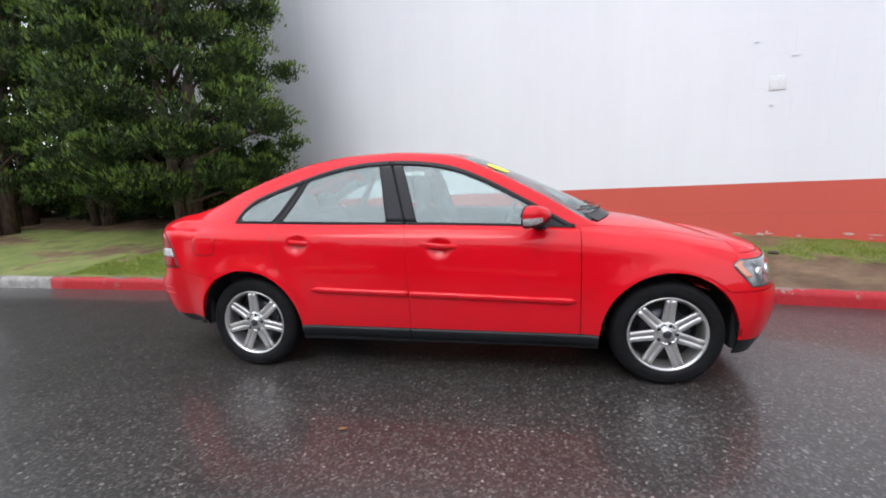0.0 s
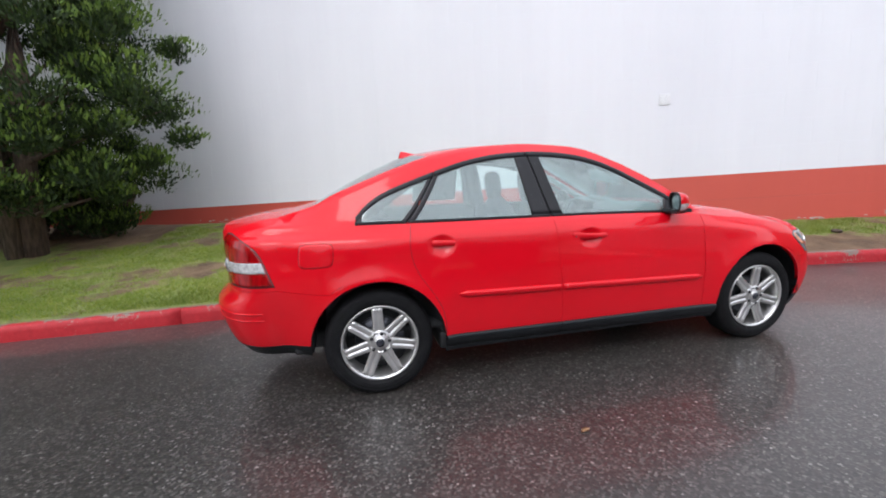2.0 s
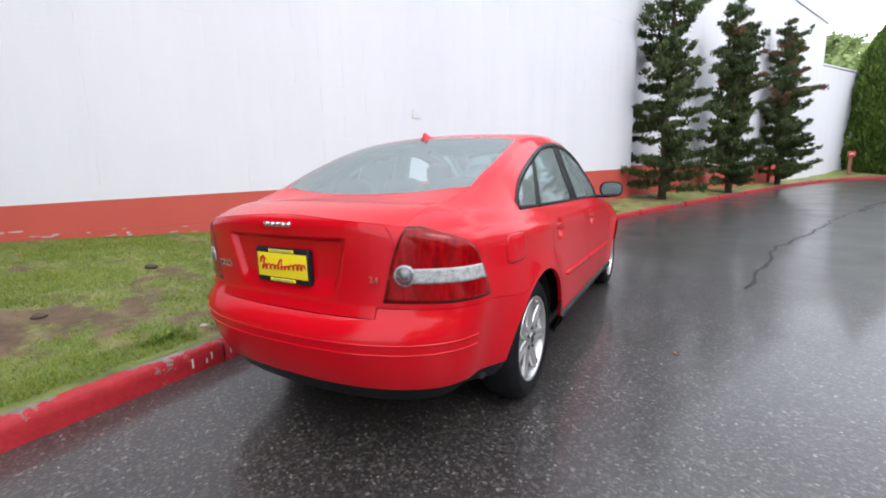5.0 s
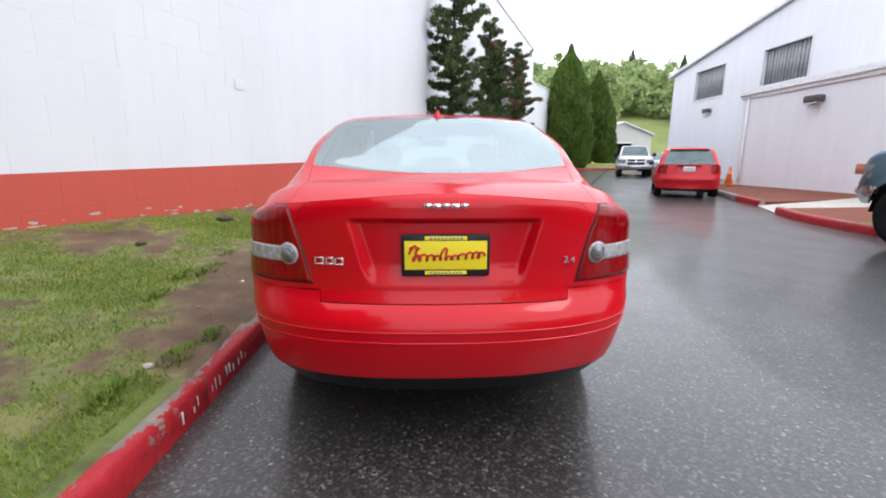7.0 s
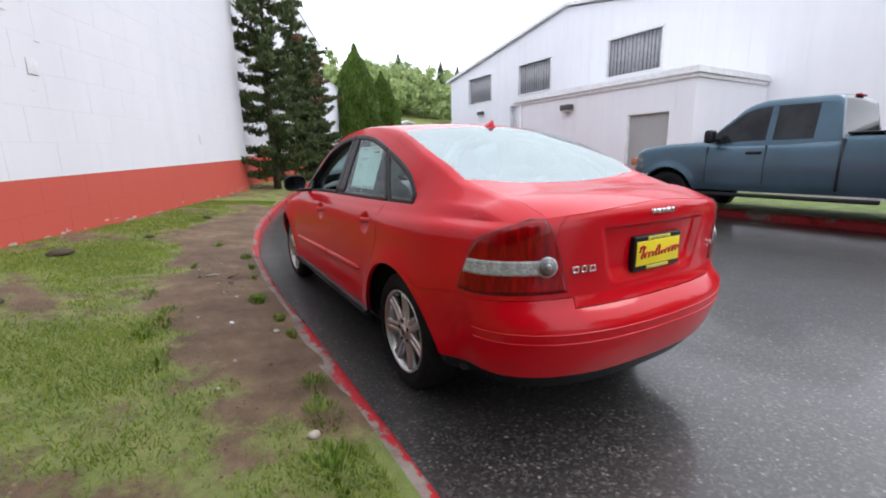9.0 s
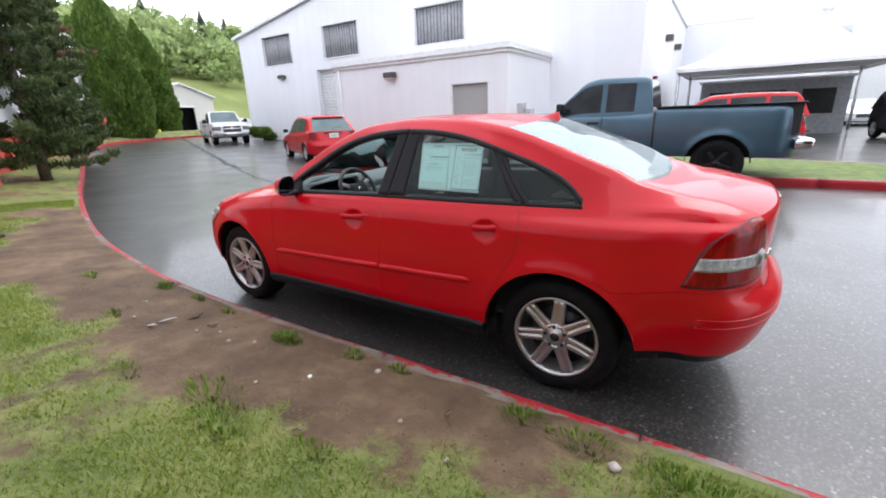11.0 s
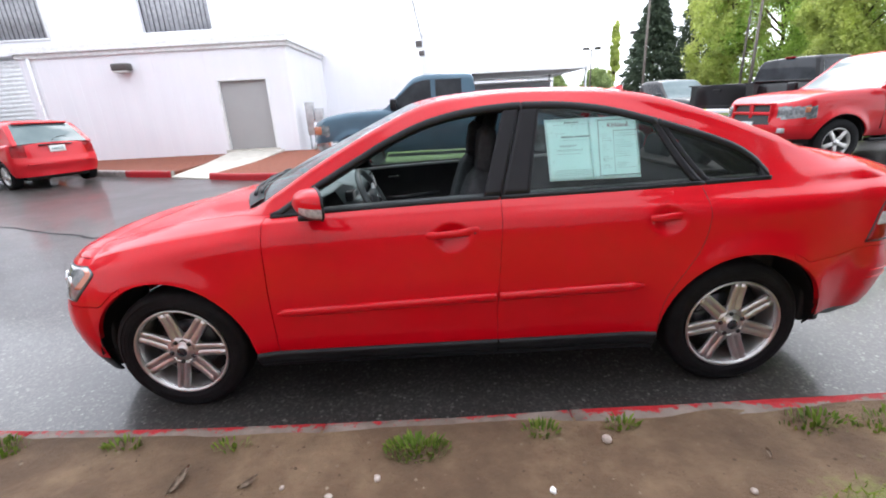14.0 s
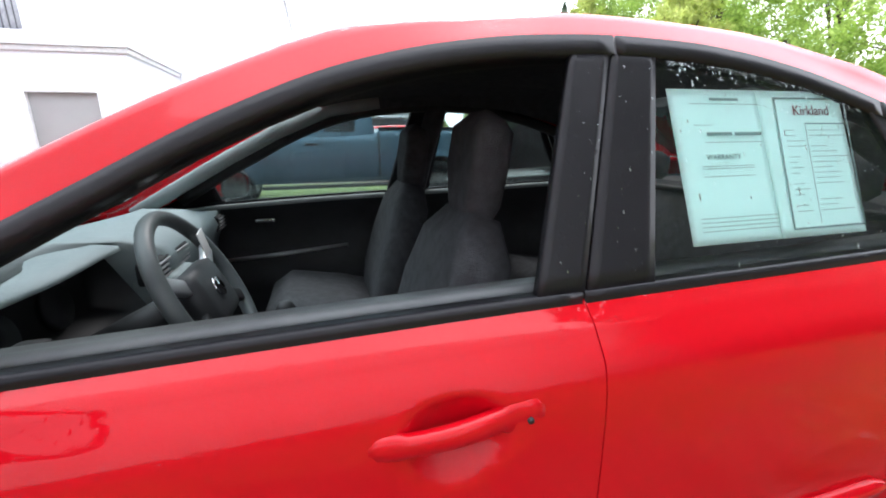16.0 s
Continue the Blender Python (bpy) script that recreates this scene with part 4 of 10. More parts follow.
def line_points(x):
    w = W_AT(x)
    pts = []
    for j in range(6):
        pts.append([x, w - LINE_IN[j](x), LINE_Z[j](x)])
    for j in range(6, 11):
        pts.append([x, LINE_Y[j - 6](x), LINE_Z[j](x)])
    off = MID_X(x)
    zc = MID_Z(x + off)
    y10, z10 = pts[10][1], pts[10][2]
    pts.append([x + off * 0.75, y10 * 0.52, z10 + (zc - z10) * 0.74])
    pts.append([x + off, 0.0, zc])
    # bow the glass edges' own line a little
    return np.array(pts)


def flare(x, z):
    f = 0.0
    for ax in (-AXLE, AXLE):
        r = math.hypot(x - ax, z - HUB_Z)
        f += 0.013 * math.exp(-((r - ARCH) / 0.06) ** 2)
    return f


GRIPS = ((0.0, 0.838), (-0.935, 0.862))


def cup(x, z):
    """The hollow behind a door handle."""
    for gx, gz in GRIPS:
        d = ((x - gx) / 0.072) ** 2 + ((z - gz) / 0.056) ** 2
        if d < 1:
            return 0.026 * (1 - d) ** 0.7
    return 0.0


def arch_z(x):
    for ax in (-AXLE, AXLE):
        d = abs(x - ax)
        if d <= ARCH + 1e-6:
            return HUB_Z + math.sqrt(max(0.0, (ARCH * ARCH - d * d)))
    return None


def section(x, clip):
    """Points from sill to centre line at a station; clip: whether the wheel opening cuts it."""
    p = line_points(x)
    ext = np.vstack([2 * p[0] - p[1], p, p[-1] * np.array([1, 0, 1]) + np.array([0, -p[-2][1], 0]) + np.array([0, 0, p[-2][2] - p[-1][2]])])
    out = []
    for j in range(LINES - 1):
        a, b, c, d = ext[j], ext[j + 1], ext[j + 2], ext[j + 3]
        if j in (6, 7):
            a, d = 2 * b - c, 2 * c - b
        if j == 8:
            a = 2 * b - c
        if j == 5:
            d = 2 * c - b
        for s in range(SUB[j]):
            t = s / SUB[j]
            out.append(0.5 * (2 * b + (c - a) * t + (2 * a - 5 * b + 4 * c - d) * t * t + (3 * b - a - 3 * c + d) * t ** 3))
    out.append(p[-1])
    out = np.array(out)
    low = arch_z(x) if clip else None
    n = ROW0[6]
    if low is not None:
        zs, ys = out[:n + 1, 2].copy(), out[:n + 1, 1].copy()
        for i in range(n):
            z = max(zs[i], low + (zs[n] - low) * (i / n) ** 1.6 * 0.85)
            out[i, 2] = z
            out[i, 1] = np.interp(z, zs, ys)
    for i in range(n + 1):
        out[i, 1] += flare(x, out[i, 2]) - cup(x, out[i, 2])
    return out


def side_y(x, z):
    s = section(x, False)
    return float(np.interp(z, s[:ROW0[8] + 1, 2], s[:ROW0[8] + 1, 1]))


X_BACK, X_FRONT = -1.85, 1.70
keys = [-1.62, -1.415, -1.385, -1.10, -0.95, -0.197, 0.10, 0.80, 0.83, 0.95]
cols = {round(v, 5) for v in np.linspace(X_BACK, X_FRONT, 64)} | set(keys)
for grip_x in (0.0, -0.935):
    cols |= {round(grip_x + v, 5) for v in np.linspace(-0.075, 0.075, 15)}
cols = {v for v in cols if all(abs(abs(v) - AXLE) > ARCH + 0.004 for _ in (0,)) or v in keys}
stations = [(v, abs(abs(v) - AXLE) < ARCH) for v in cols]
for ax in (-AXLE, AXLE):
    for a in np.linspace(0, math.pi, 27):
        stations.append((round(ax + ARCH * math.cos(a), 5), True))
    stations += [(round(ax + ARCH, 5), False), (round(ax - ARCH, 5), False)]
stations = sorted(set(stations), key=lambda q: (q[0], q[1] if (q[0] < -AXLE or 0 < q[0] < AXLE) else not q[1]))
clean = []
for q in stations:
    if clean and abs(clean[-1][0] - q[0]) < 0.006 and clean[-1][1] == q[1] and q[0] not in keys:
        continue
    clean.append(q)
stations = clean
SEC = [section(x, c) for x, c in stations]
XS = [x for x, c in stations]
ROWS = len(SEC[0])

# tail and nose: plan curves that wrap the side round to the centre
TAIL_X = hermite([(0.2, -2.12), (0.27, -2.17), (0.36, -2.235), (0.45, -2.268), (0.53, -2.285), (0.585, -2.285), (0.61, -2.268), (0.63, -2.222), (0.66, -2.205), (0.72, -2.203), (0.9, -2.212), (0.98, -2.214), (1.01, -2.205), (1.03, -2.18)])
NOSE_X = hermite([(0.16, 1.995), (0.25, 2.055), (0.36, 2.105), (0.46, 2.13), (0.52, 2.13), (0.56, 2.095), (0.62, 2.08), (0.7, 2.055), (0.76, 2.015), (0.8, 1.955)])
WRAP = 30


def wrap_row(base, z_gain, end_x, power, sign):
    """Points from a side point round the corner to the centre line."""
    out = []
    for k in range(WRAP + 1):
        a = (k / WRAP) ** 0.9 * math.pi / 2
        cx, cy = math.sin(a) ** (2 / power), math.cos(a) ** (2 / power)
        z = base[2] + z_gain * (1 - cy ** 1.5)
        x = base[0] + (end_x(z) - base[0]) * cx
        out.append([x, base[1] * cy, z])
    return np.array(out)


def tail_rows():
    s = SEC[0]
    rows = []
    for i in range(ROW0[6] + 1):
        gain = 0.058 * max(0.0, (s[i][2] - 0.70) / 0.27) ** 1.3 if s[i][2] > 0.70 else 0.0
        r = wrap_row(s[i], gain, TAIL_X, 2.45, -1)
        rows.append(r)
    return rows


def nose_rows():
    s = SEC[-1]
    rows = []
    for i in range(ROW0[6] + 1):
        rows.append(wrap_row(s[i], 0.012 * max(0.0, (s[i][2] - 0.6) / 0.2), NOSE_X, 1.85, 1))
    return rows


TAIL, NOSE = tail_rows(), nose_rows()


def deck(sec, top_row, steps):
    """The lid between the last station and the wrapped edge: [step][row]."""
    up = sec[ROW0[6]:]
    ry, rx, rz = top_row[::-1, 1], top_row[::-1, 0], top_row[::-1, 2]
    out = []
    for k in range(steps + 1):
        t = k / steps
        ring = []
        for p in up:
            ex, ez = np.interp(p[1], ry, rx), np.interp(p[1], ry, rz)
            arch = 4 * t * (1 - t) * 0.006
            ring.append([p[0] + (ex - p[0]) * t, p[1], p[2] + (ez - p[2]) * t ** 1.4 + arch])
        out.append(np.array(ring))
    return out


DECK_T = deck(SEC[0], TAIL[-1], 8)
DECK_N = deck(SEC[-1], NOSE[-1], 10)


class Skin:
    """Collects faces by piece and makes a mesh for each, mirrored where wanted."""
    def __init__(self):
        self.pieces = {}

    def quad(self, piece, a, b, c, d):
        self.pieces.setdefault(piece, []).append([tuple(map(float, q)) for q in (a, b, c, d)])

    def bmesh_of(self, piece, mirror=None, gap=0.0022, lip=0.016, both=False, lift=0.0):
        bm = bmesh.new()
        known = {}
        def vert(p):
            key = tuple(round(c, 4) for c in p)
            if key not in known:
                known[key] = bm.verts.new(p)
            return known[key]
        sides = (1, -1) if both else ((-1,) if mirror else (1,))
        for sgn in sides:
            for q in self.pieces.get(piece, []):
                vs = []
                for p in q:
                    v = vert((p[0], p[1] * sgn if abs(p[1]) > 1e-5 else 0.0, p[2]))
                    if v not in vs:
                        vs.append(v)
                if len(vs) > 2:
                    try:
                        bm.faces.new(vs)
                    except ValueError:
                        pass
        bmesh.ops.recalc_face_normals(bm, faces=bm.faces)
        mid = Vector((0, 0, 0.75))
        score = sum(f.normal.dot(f.calc_center_median() - mid) * f.calc_area() for f in bm.faces)
        if score < 0:
            bmesh.ops.reverse_faces(bm, faces=bm.faces)
        bm.normal_update()
        if lift:
            for v in bm.verts:
                v.co += v.normal * lift
        if gap or lip:
            rim = [e for e in bm.edges if len(e.link_faces) == 1]
            move = {}
            for e in rim:
                f = e.link_faces[0]
                mid_e = (e.verts[0].co + e.verts[1].co) / 2
                way = f.calc_center_median() - mid_e
                along = (e.verts[1].co - e.verts[0].co).normalized()
                way = (way - along * way.dot(along)).normalized()
                for v in e.verts:
                    move.setdefault(v, Vector())
                    move[v] += way
            normals = {v: v.normal.copy() for v in move}
            for v, d in move.items():
                if d.length > 1e-6:
                    v.co += d.normalized() * gap
            if lip:
                for e in rim:
                    e.smooth = False
                made = bmesh.ops.extrude_edge_only(bm, edges=rim)["geom"]
                for v in [g for g in made if isinstance(g, bmesh.types.BMVert)]:
                    near = min(normals, key=lambda u: (u.co - v.co).length_squared)
                    v.co -= normals[near] * lip
        return bm


SEAM_X = hermite([(0.30, -0.935), (0.40, -0.937), (0.48, -0.950), (0.56, -0.985), (0.64, -1.035), (0.72, -1.085), (0.80, -1.112), (0.87, -1.120), (0.93, -1.112), (1.0, -1.10)])


def face_piece(x, row, z):
    """Which panel a face of the side grid belongs to."""
    if row < ROW0[1]:
        if x < -AXLE - ARCH + 0.01 or x > AXLE + ARCH - 0.01:
            return "side_bumper"
        return "rocker" if abs(x) < AXLE - ARCH + 0.01 else ("quarter" if x < 0 else "wing")
    if row < ROW0[3] and x < -1.515:
        return "rear_bumper"
    if row < ROW0[3] and x > 1.515:
        return "front_bumper"
    if row < ROW0[7]:
        if -0.197 < x < 0.83:
            return "front_door"
        if SEAM_X(z) < x < -0.197:
            return "rear_door"
        if x > 0.83:
            return "wing" if row < ROW0[6] or x < 0.95 else "wing"
        return "quarter"
    if row < ROW0[8]:
        if -1.395 < x < 0.80:
            return None
        return "wing" if x > 0.8 else "quarter"
    if x > 0.95:
        return "bonnet"
    if row < ROW0[10]:
        return "quarter"
    if x > 0.10:
        return "windscreen"
    if x > -0.95:
        return "roof"
    if x > -1.62:
        return "rear_screen"
    return "boot_lid"


skin = Skin()
for i in range(len(SEC) - 1):
    xm = (XS[i] + XS[i + 1]) / 2
    if XS[i + 1] - XS[i] < 1e-6:
        continue
    for r in range(ROWS - 1):
        pc = face_piece(xm, r, (SEC[i][r][2] + SEC[i + 1][r + 1][2]) / 2)
        if pc == "side_bumper":
            pc = "rear_valance" if xm < 0 else "front_valance"
        if pc:
            skin.quad(pc, SEC[i][r], SEC[i + 1][r], SEC[i + 1][r + 1], SEC[i][r + 1])
for r in range(ROW0[6]):
    for k in range(WRAP):
        ys = (TAIL[r][k][1] + TAIL[r][k + 1][1] + TAIL[r + 1][k][1] + TAIL[r + 1][k + 1][1]) / 4
        xm = (TAIL[r][k][0] + TAIL[r + 1][k + 1][0]) / 2
        if r < ROW0[1]:
            pc = "rear_valance"
        elif r < ROW0[3]:
            zc = (TAIL[r][k][2] + TAIL[r + 1][k + 1][2]) / 2
            pc = "boot_lid" if zc > 0.632 and ys < 0.46 else "rear_bumper"
        elif k >= 16:
            pc = "boot_lid"
        else:
            pc = "quarter"
        skin.quad(pc, TAIL[r][k + 1], TAIL[r][k], TAIL[r + 1][k], TAIL[r + 1][k + 1])
        ym = (NOSE[r][k][1] + NOSE[r + 1][k + 1][1]) / 2
        xm = (NOSE[r][k][0] + NOSE[r + 1][k + 1][0]) / 2
        if r < ROW0[1]:
            pc = "front_valance"
        elif r < ROW0[3]:
            pc = "front_bumper"
        elif ym < 0.32:
            pc = "grille" if r < ROW0[5] + 1 else "bonnet"
        else:
            pc = "bonnet" if r >= ROW0[5] + 1 and ym < 0.62 else "wing"
        skin.quad(pc, NOSE[r][k], NOSE[r][k + 1], NOSE[r + 1][k + 1], NOSE[r + 1][k])
for rings, back in ((DECK_T, True), (DECK_N, False)):
    for k in range(len(rings) - 1):
        for r in range(len(rings[0]) - 1):
            row = r + ROW0[6]
            if back:
                pc = "boot_lid" if row >= ROW0[10] else "quarter"
                a, b, c, d = rings[k + 1][r], rings[k][r], rings[k][r + 1], rings[k + 1][r + 1]
            else:
                pc = "bonnet" if row >= ROW0[7] else "wing"
                a, b, c, d = rings[k][r], rings[k + 1][r], rings[k + 1][r + 1], rings[k][r + 1]
            skin.quad(pc, a, b, c, d)

car = empty("sedan", "bright red wet four-door sedan parked along the red kerb", "car")
body_parts = {}
for nm, mat, lip, lab in (("roof", M_RED, 0.01, ""), ("bonnet", M_RED, 0.016, ""), ("boot_lid", M_RED, 0.016, "red boot lid with plate recess"), ("rear_bumper", M_RED, 0.014, ""), ("front_bumper", M_RED, 0.014, ""), ("rear_valance", M_SILL, 0.01, "black plastic lower valance"), ("front_valance", M_SILL, 0.01, "black plastic lower valance"), ("windscreen", M_GLASS_FRONT, 0.004, "raked windscreen glass"), ("rear_screen", M_GLASS_REAR, 0.004, "rain-beaded rear screen glass"), ("grille", M_INNER, 0.01, "dark front grille")):
    body_parts[nm] = part(nm, skin.bmesh_of(nm, both=True, gap=0.0 if "screen" in nm or nm == "roof" else 0.002, lip=lip), mat, car, lab)
LID = body_parts["boot_lid"].data
bm = bmesh.new()
bm.from_mesh(LID)
near = [f for f in bm.faces if f.calc_center_median().x < -2.08 and 0.68 < f.calc_center_median().z < 0.98]
bmesh.ops.subdivide_edges(bm, edges=list({e for f in near for e in f.edges}), cuts=4, use_grid_fill=True)
def ease(a, b, v):
    t = min(1.0, max(0.0, (v - a) / (b - a)))
    return t * t * (3 - 2 * t)
for v in bm.verts:
    # pressed hollow round the plate, sharp above and soft below
    side = 0.352 - 0.055 * (0.93 - v.co.z) / 0.2
    d = ease(0.945, 0.922, v.co.z) * ease(0.69, 0.78, v.co.z) * ease(side, side - 0.045, abs(v.co.y))
    if v.co.x < -2.08:
        v.co.x += 0.026 * d
bm.to_mesh(LID)
bm.free()
for sgn in (1, -1):
    mir = sgn < 0
    for nm, mat, lip, lab in (("quarter", M_RED, 0.02, "red rear quarter panel and roof rail"), ("wing", M_RED, 0.02, "red front wing"), ("front_door", M_RED, 0.02, "red front door"), ("rear_door", M_RED, 0.02, "red rear door"), ("rocker", M_SILL, 0.01, "dark grey sill")):
        gp = 0.0 if nm in ("quarter", "rear_door") else 0.002
        body_parts[nm, sgn] = part(nm, skin.bmesh_of(nm, mirror=mir, gap=gp, lip=lip), mat, car, lab)
        if nm.endswith("door"):
            # the shut line between the doors leans back towards the belt
            for v in body_parts[nm, sgn].data.vertices:
                v.co.x -= 0.030 * ease(0.42, 0.97, v.co.z) * math.exp(-((v.co.x + 0.2) / 0.12) ** 2)

import functools

# ---- sedan: glass, trim and fittings ----
def pane_y(x, z):
    """Half width of the side glass surface."""
    y7, z7, y8, z8 = LINE_Y[1](x), LINE_Z[7](x), LINE_Y[2](x), LINE_Z[8](x)
    if z8 - z7 < 0.02:
        return y7
    return y7 + (y8 - y7) * (z - z7) / (z8 - z7)


def patch_bm(lo, hi, xa, xb, sgn, nx=24, nz=4, lift=0.0, thick=0.004, surf=pane_y):
    """A sheet on the car's side between two height curves; xa and xb give its ends at the foot and the head."""
    bm = bmesh.new()
    grid = []
    for i in range(nx + 1):
        col = []
        for k in range(nz + 1):
            v = k / nz
            x0, x1 = xa[0] + (xa[1] - xa[0]) * v, xb[0] + (xb[1] - xb[0]) * v
            x = x0 + (x1 - x0) * i / nx
            z = lo(x) + (hi(x) - lo(x)) * v
            col.append(bm.verts.new((x, sgn * (surf(x, z) + lift), z)))
        grid.append(col)
    for i in range(nx):
        for k in range(nz):
            q = (grid[i][k], grid[i + 1][k], grid[i + 1][k + 1], grid[i][k + 1])
            bm.faces.new(q if sgn > 0 else tuple(reversed(q)))
    bmesh.ops.recalc_face_normals(bm, faces=bm.faces)
    f0 = bm.faces[:][0]
    if f0.normal.y * sgn < 0:
        bmesh.ops.reverse_faces(bm, faces=bm.faces)
    if thick:
        bmesh.ops.solidify(bm, geom=bm.faces[:], thickness=thick)
    return bm


def round_line(rows, side_xs, z):
    """The body's outline at one height as x, y, z and run, from the flank round the corner to the middle."""
    pts = [(x, side_y(x, z), z) for x in side_xs]
    for k in range(WRAP + 1):
        col = np.array([rows[r][k] for r in range(ROW0[6] + 1)])
        pts.append((np.interp(z, col[:, 2], col[:, 0]), np.interp(z, col[:, 2], col[:, 1]), z))
    pts = np.array(pts)
    run = np.concatenate([[0], np.cumsum(np.linalg.norm(np.diff(pts[:, :2], axis=0), axis=1))])
    return np.column_stack([pts, run])


@functools.lru_cache(maxsize=None)
def TAIL_ROUND(z):
    return round_line(TAIL, (-1.70, -1.75, -1.80), z)


@functools.lru_cache(maxsize=None)
def NOSE_ROUND(z):
    return round_line(NOSE, (1.50, 1.55, 1.60, 1.65), z)


def on_line(row_, axis, value):
    """How far along the outline a given x (axis 0) or y (axis 1) is reached."""
    v = row_[:, axis]
    sign = 1 if v[-1] > v[0] else -1
    return float(np.interp(sign * value, np.maximum.accumulate(sign * v), row_[:, 3]))


def drape(start, stop, outline, z0, z1, sgn, lift, nu, nv, thick):
    """A sheet that lies on the body round a corner, between two bounds along the outline."""
    bm = bmesh.new()
    grid = []
    for i in range(nv + 1):
        z = round(z0 + (z1 - z0) * i / nv, 5)
        row_ = outline(z)
        a, b = start(z), stop(z)
        line = []
        for k in range(nu + 1):
            u = a + (b - a) * k / nu
            x, y = np.interp(u, row_[:, 3], row_[:, 0]), np.interp(u, row_[:, 3], row_[:, 1])
            dx = np.interp(u + 0.02, row_[:, 3], row_[:, 0]) - np.interp(u - 0.02, row_[:, 3], row_[:, 0])
            dy = np.interp(u + 0.02, row_[:, 3], row_[:, 1]) - np.interp(u - 0.02, row_[:, 3], row_[:, 1])
            g = math.hypot(dx, dy) or 1.0
            nx, ny = -dy / g, dx / g
            if ny < 0 or (abs(ny) < 0.3 and nx * x < 0):
                nx, ny = -nx, -ny
            line.append(bm.verts.new((x + nx * lift, sgn * (y + ny * lift), z)))
        grid.append(line)
    for p, q in zip(grid, grid[1:]):
        for k in range(nu):
            bm.faces.new((p[k], p[k + 1], q[k + 1], q[k]))
    bmesh.ops.recalc_face_normals(bm, faces=bm.faces)
    mid_ = bm.faces[:][len(bm.faces) // 2]
    if mid_.normal.dot(Vector((mid_.calc_center_median().x, mid_.calc_center_median().y, 0))) < 0:
        bmesh.ops.reverse_faces(bm, faces=bm.faces)
    bmesh.ops.solidify(bm, geom=bm.faces[:], thickness=thick)
    return bm


def screen_point(x, y):
    """A point on the windscreen at a given x and half width."""
    p = line_points(x)[10:13]
    return Vector((float(np.interp(-y, [-q[1] for q in p], [q[0] for q in p])), y, float(np.interp(-y, [-q[1] for q in p], [q[2] for q in p]))))


FRONT_EDGE = hermite([(0.69, -1.860), (0.71, -1.868), (0.78, -1.893), (0.84, -1.914), (0.895, -1.945), (0.93, -1.985), (0.952, -2.020), (0.985, -2.085)])
INNER_EDGE = hermite([(0.69, 0.488), (0.71, 0.493), (0.85, 0.528), (0.99, 0.578)])
LAMP_REAR = hermite([(0.59, 1.765), (0.61, 1.745), (0.66, 1.705), (0.70, 1.67), (0.722, 1.657), (0.735, 1.673), (0.75, 1.715)])
M_LAMP_GREY = plain("smoked_clear_lens", (0.09, 0.095, 0.10), (0.20, 0.21, 0.215), 0.08, coat=1.0, scale=18, spread=0.1)
M_DOOR_TOP = plain("grey_door_top", (0.085, 0.092, 0.095), (0.12, 0.13, 0.13), 0.45)
M_DARK_MIRROR = plain("wet_mirror_glass", (0.34, 0.37, 0.38), (0.42, 0.45, 0.46), 0.10, metal=1.0)
belt = LINE_Z[7]
head = LINE_Z[8]
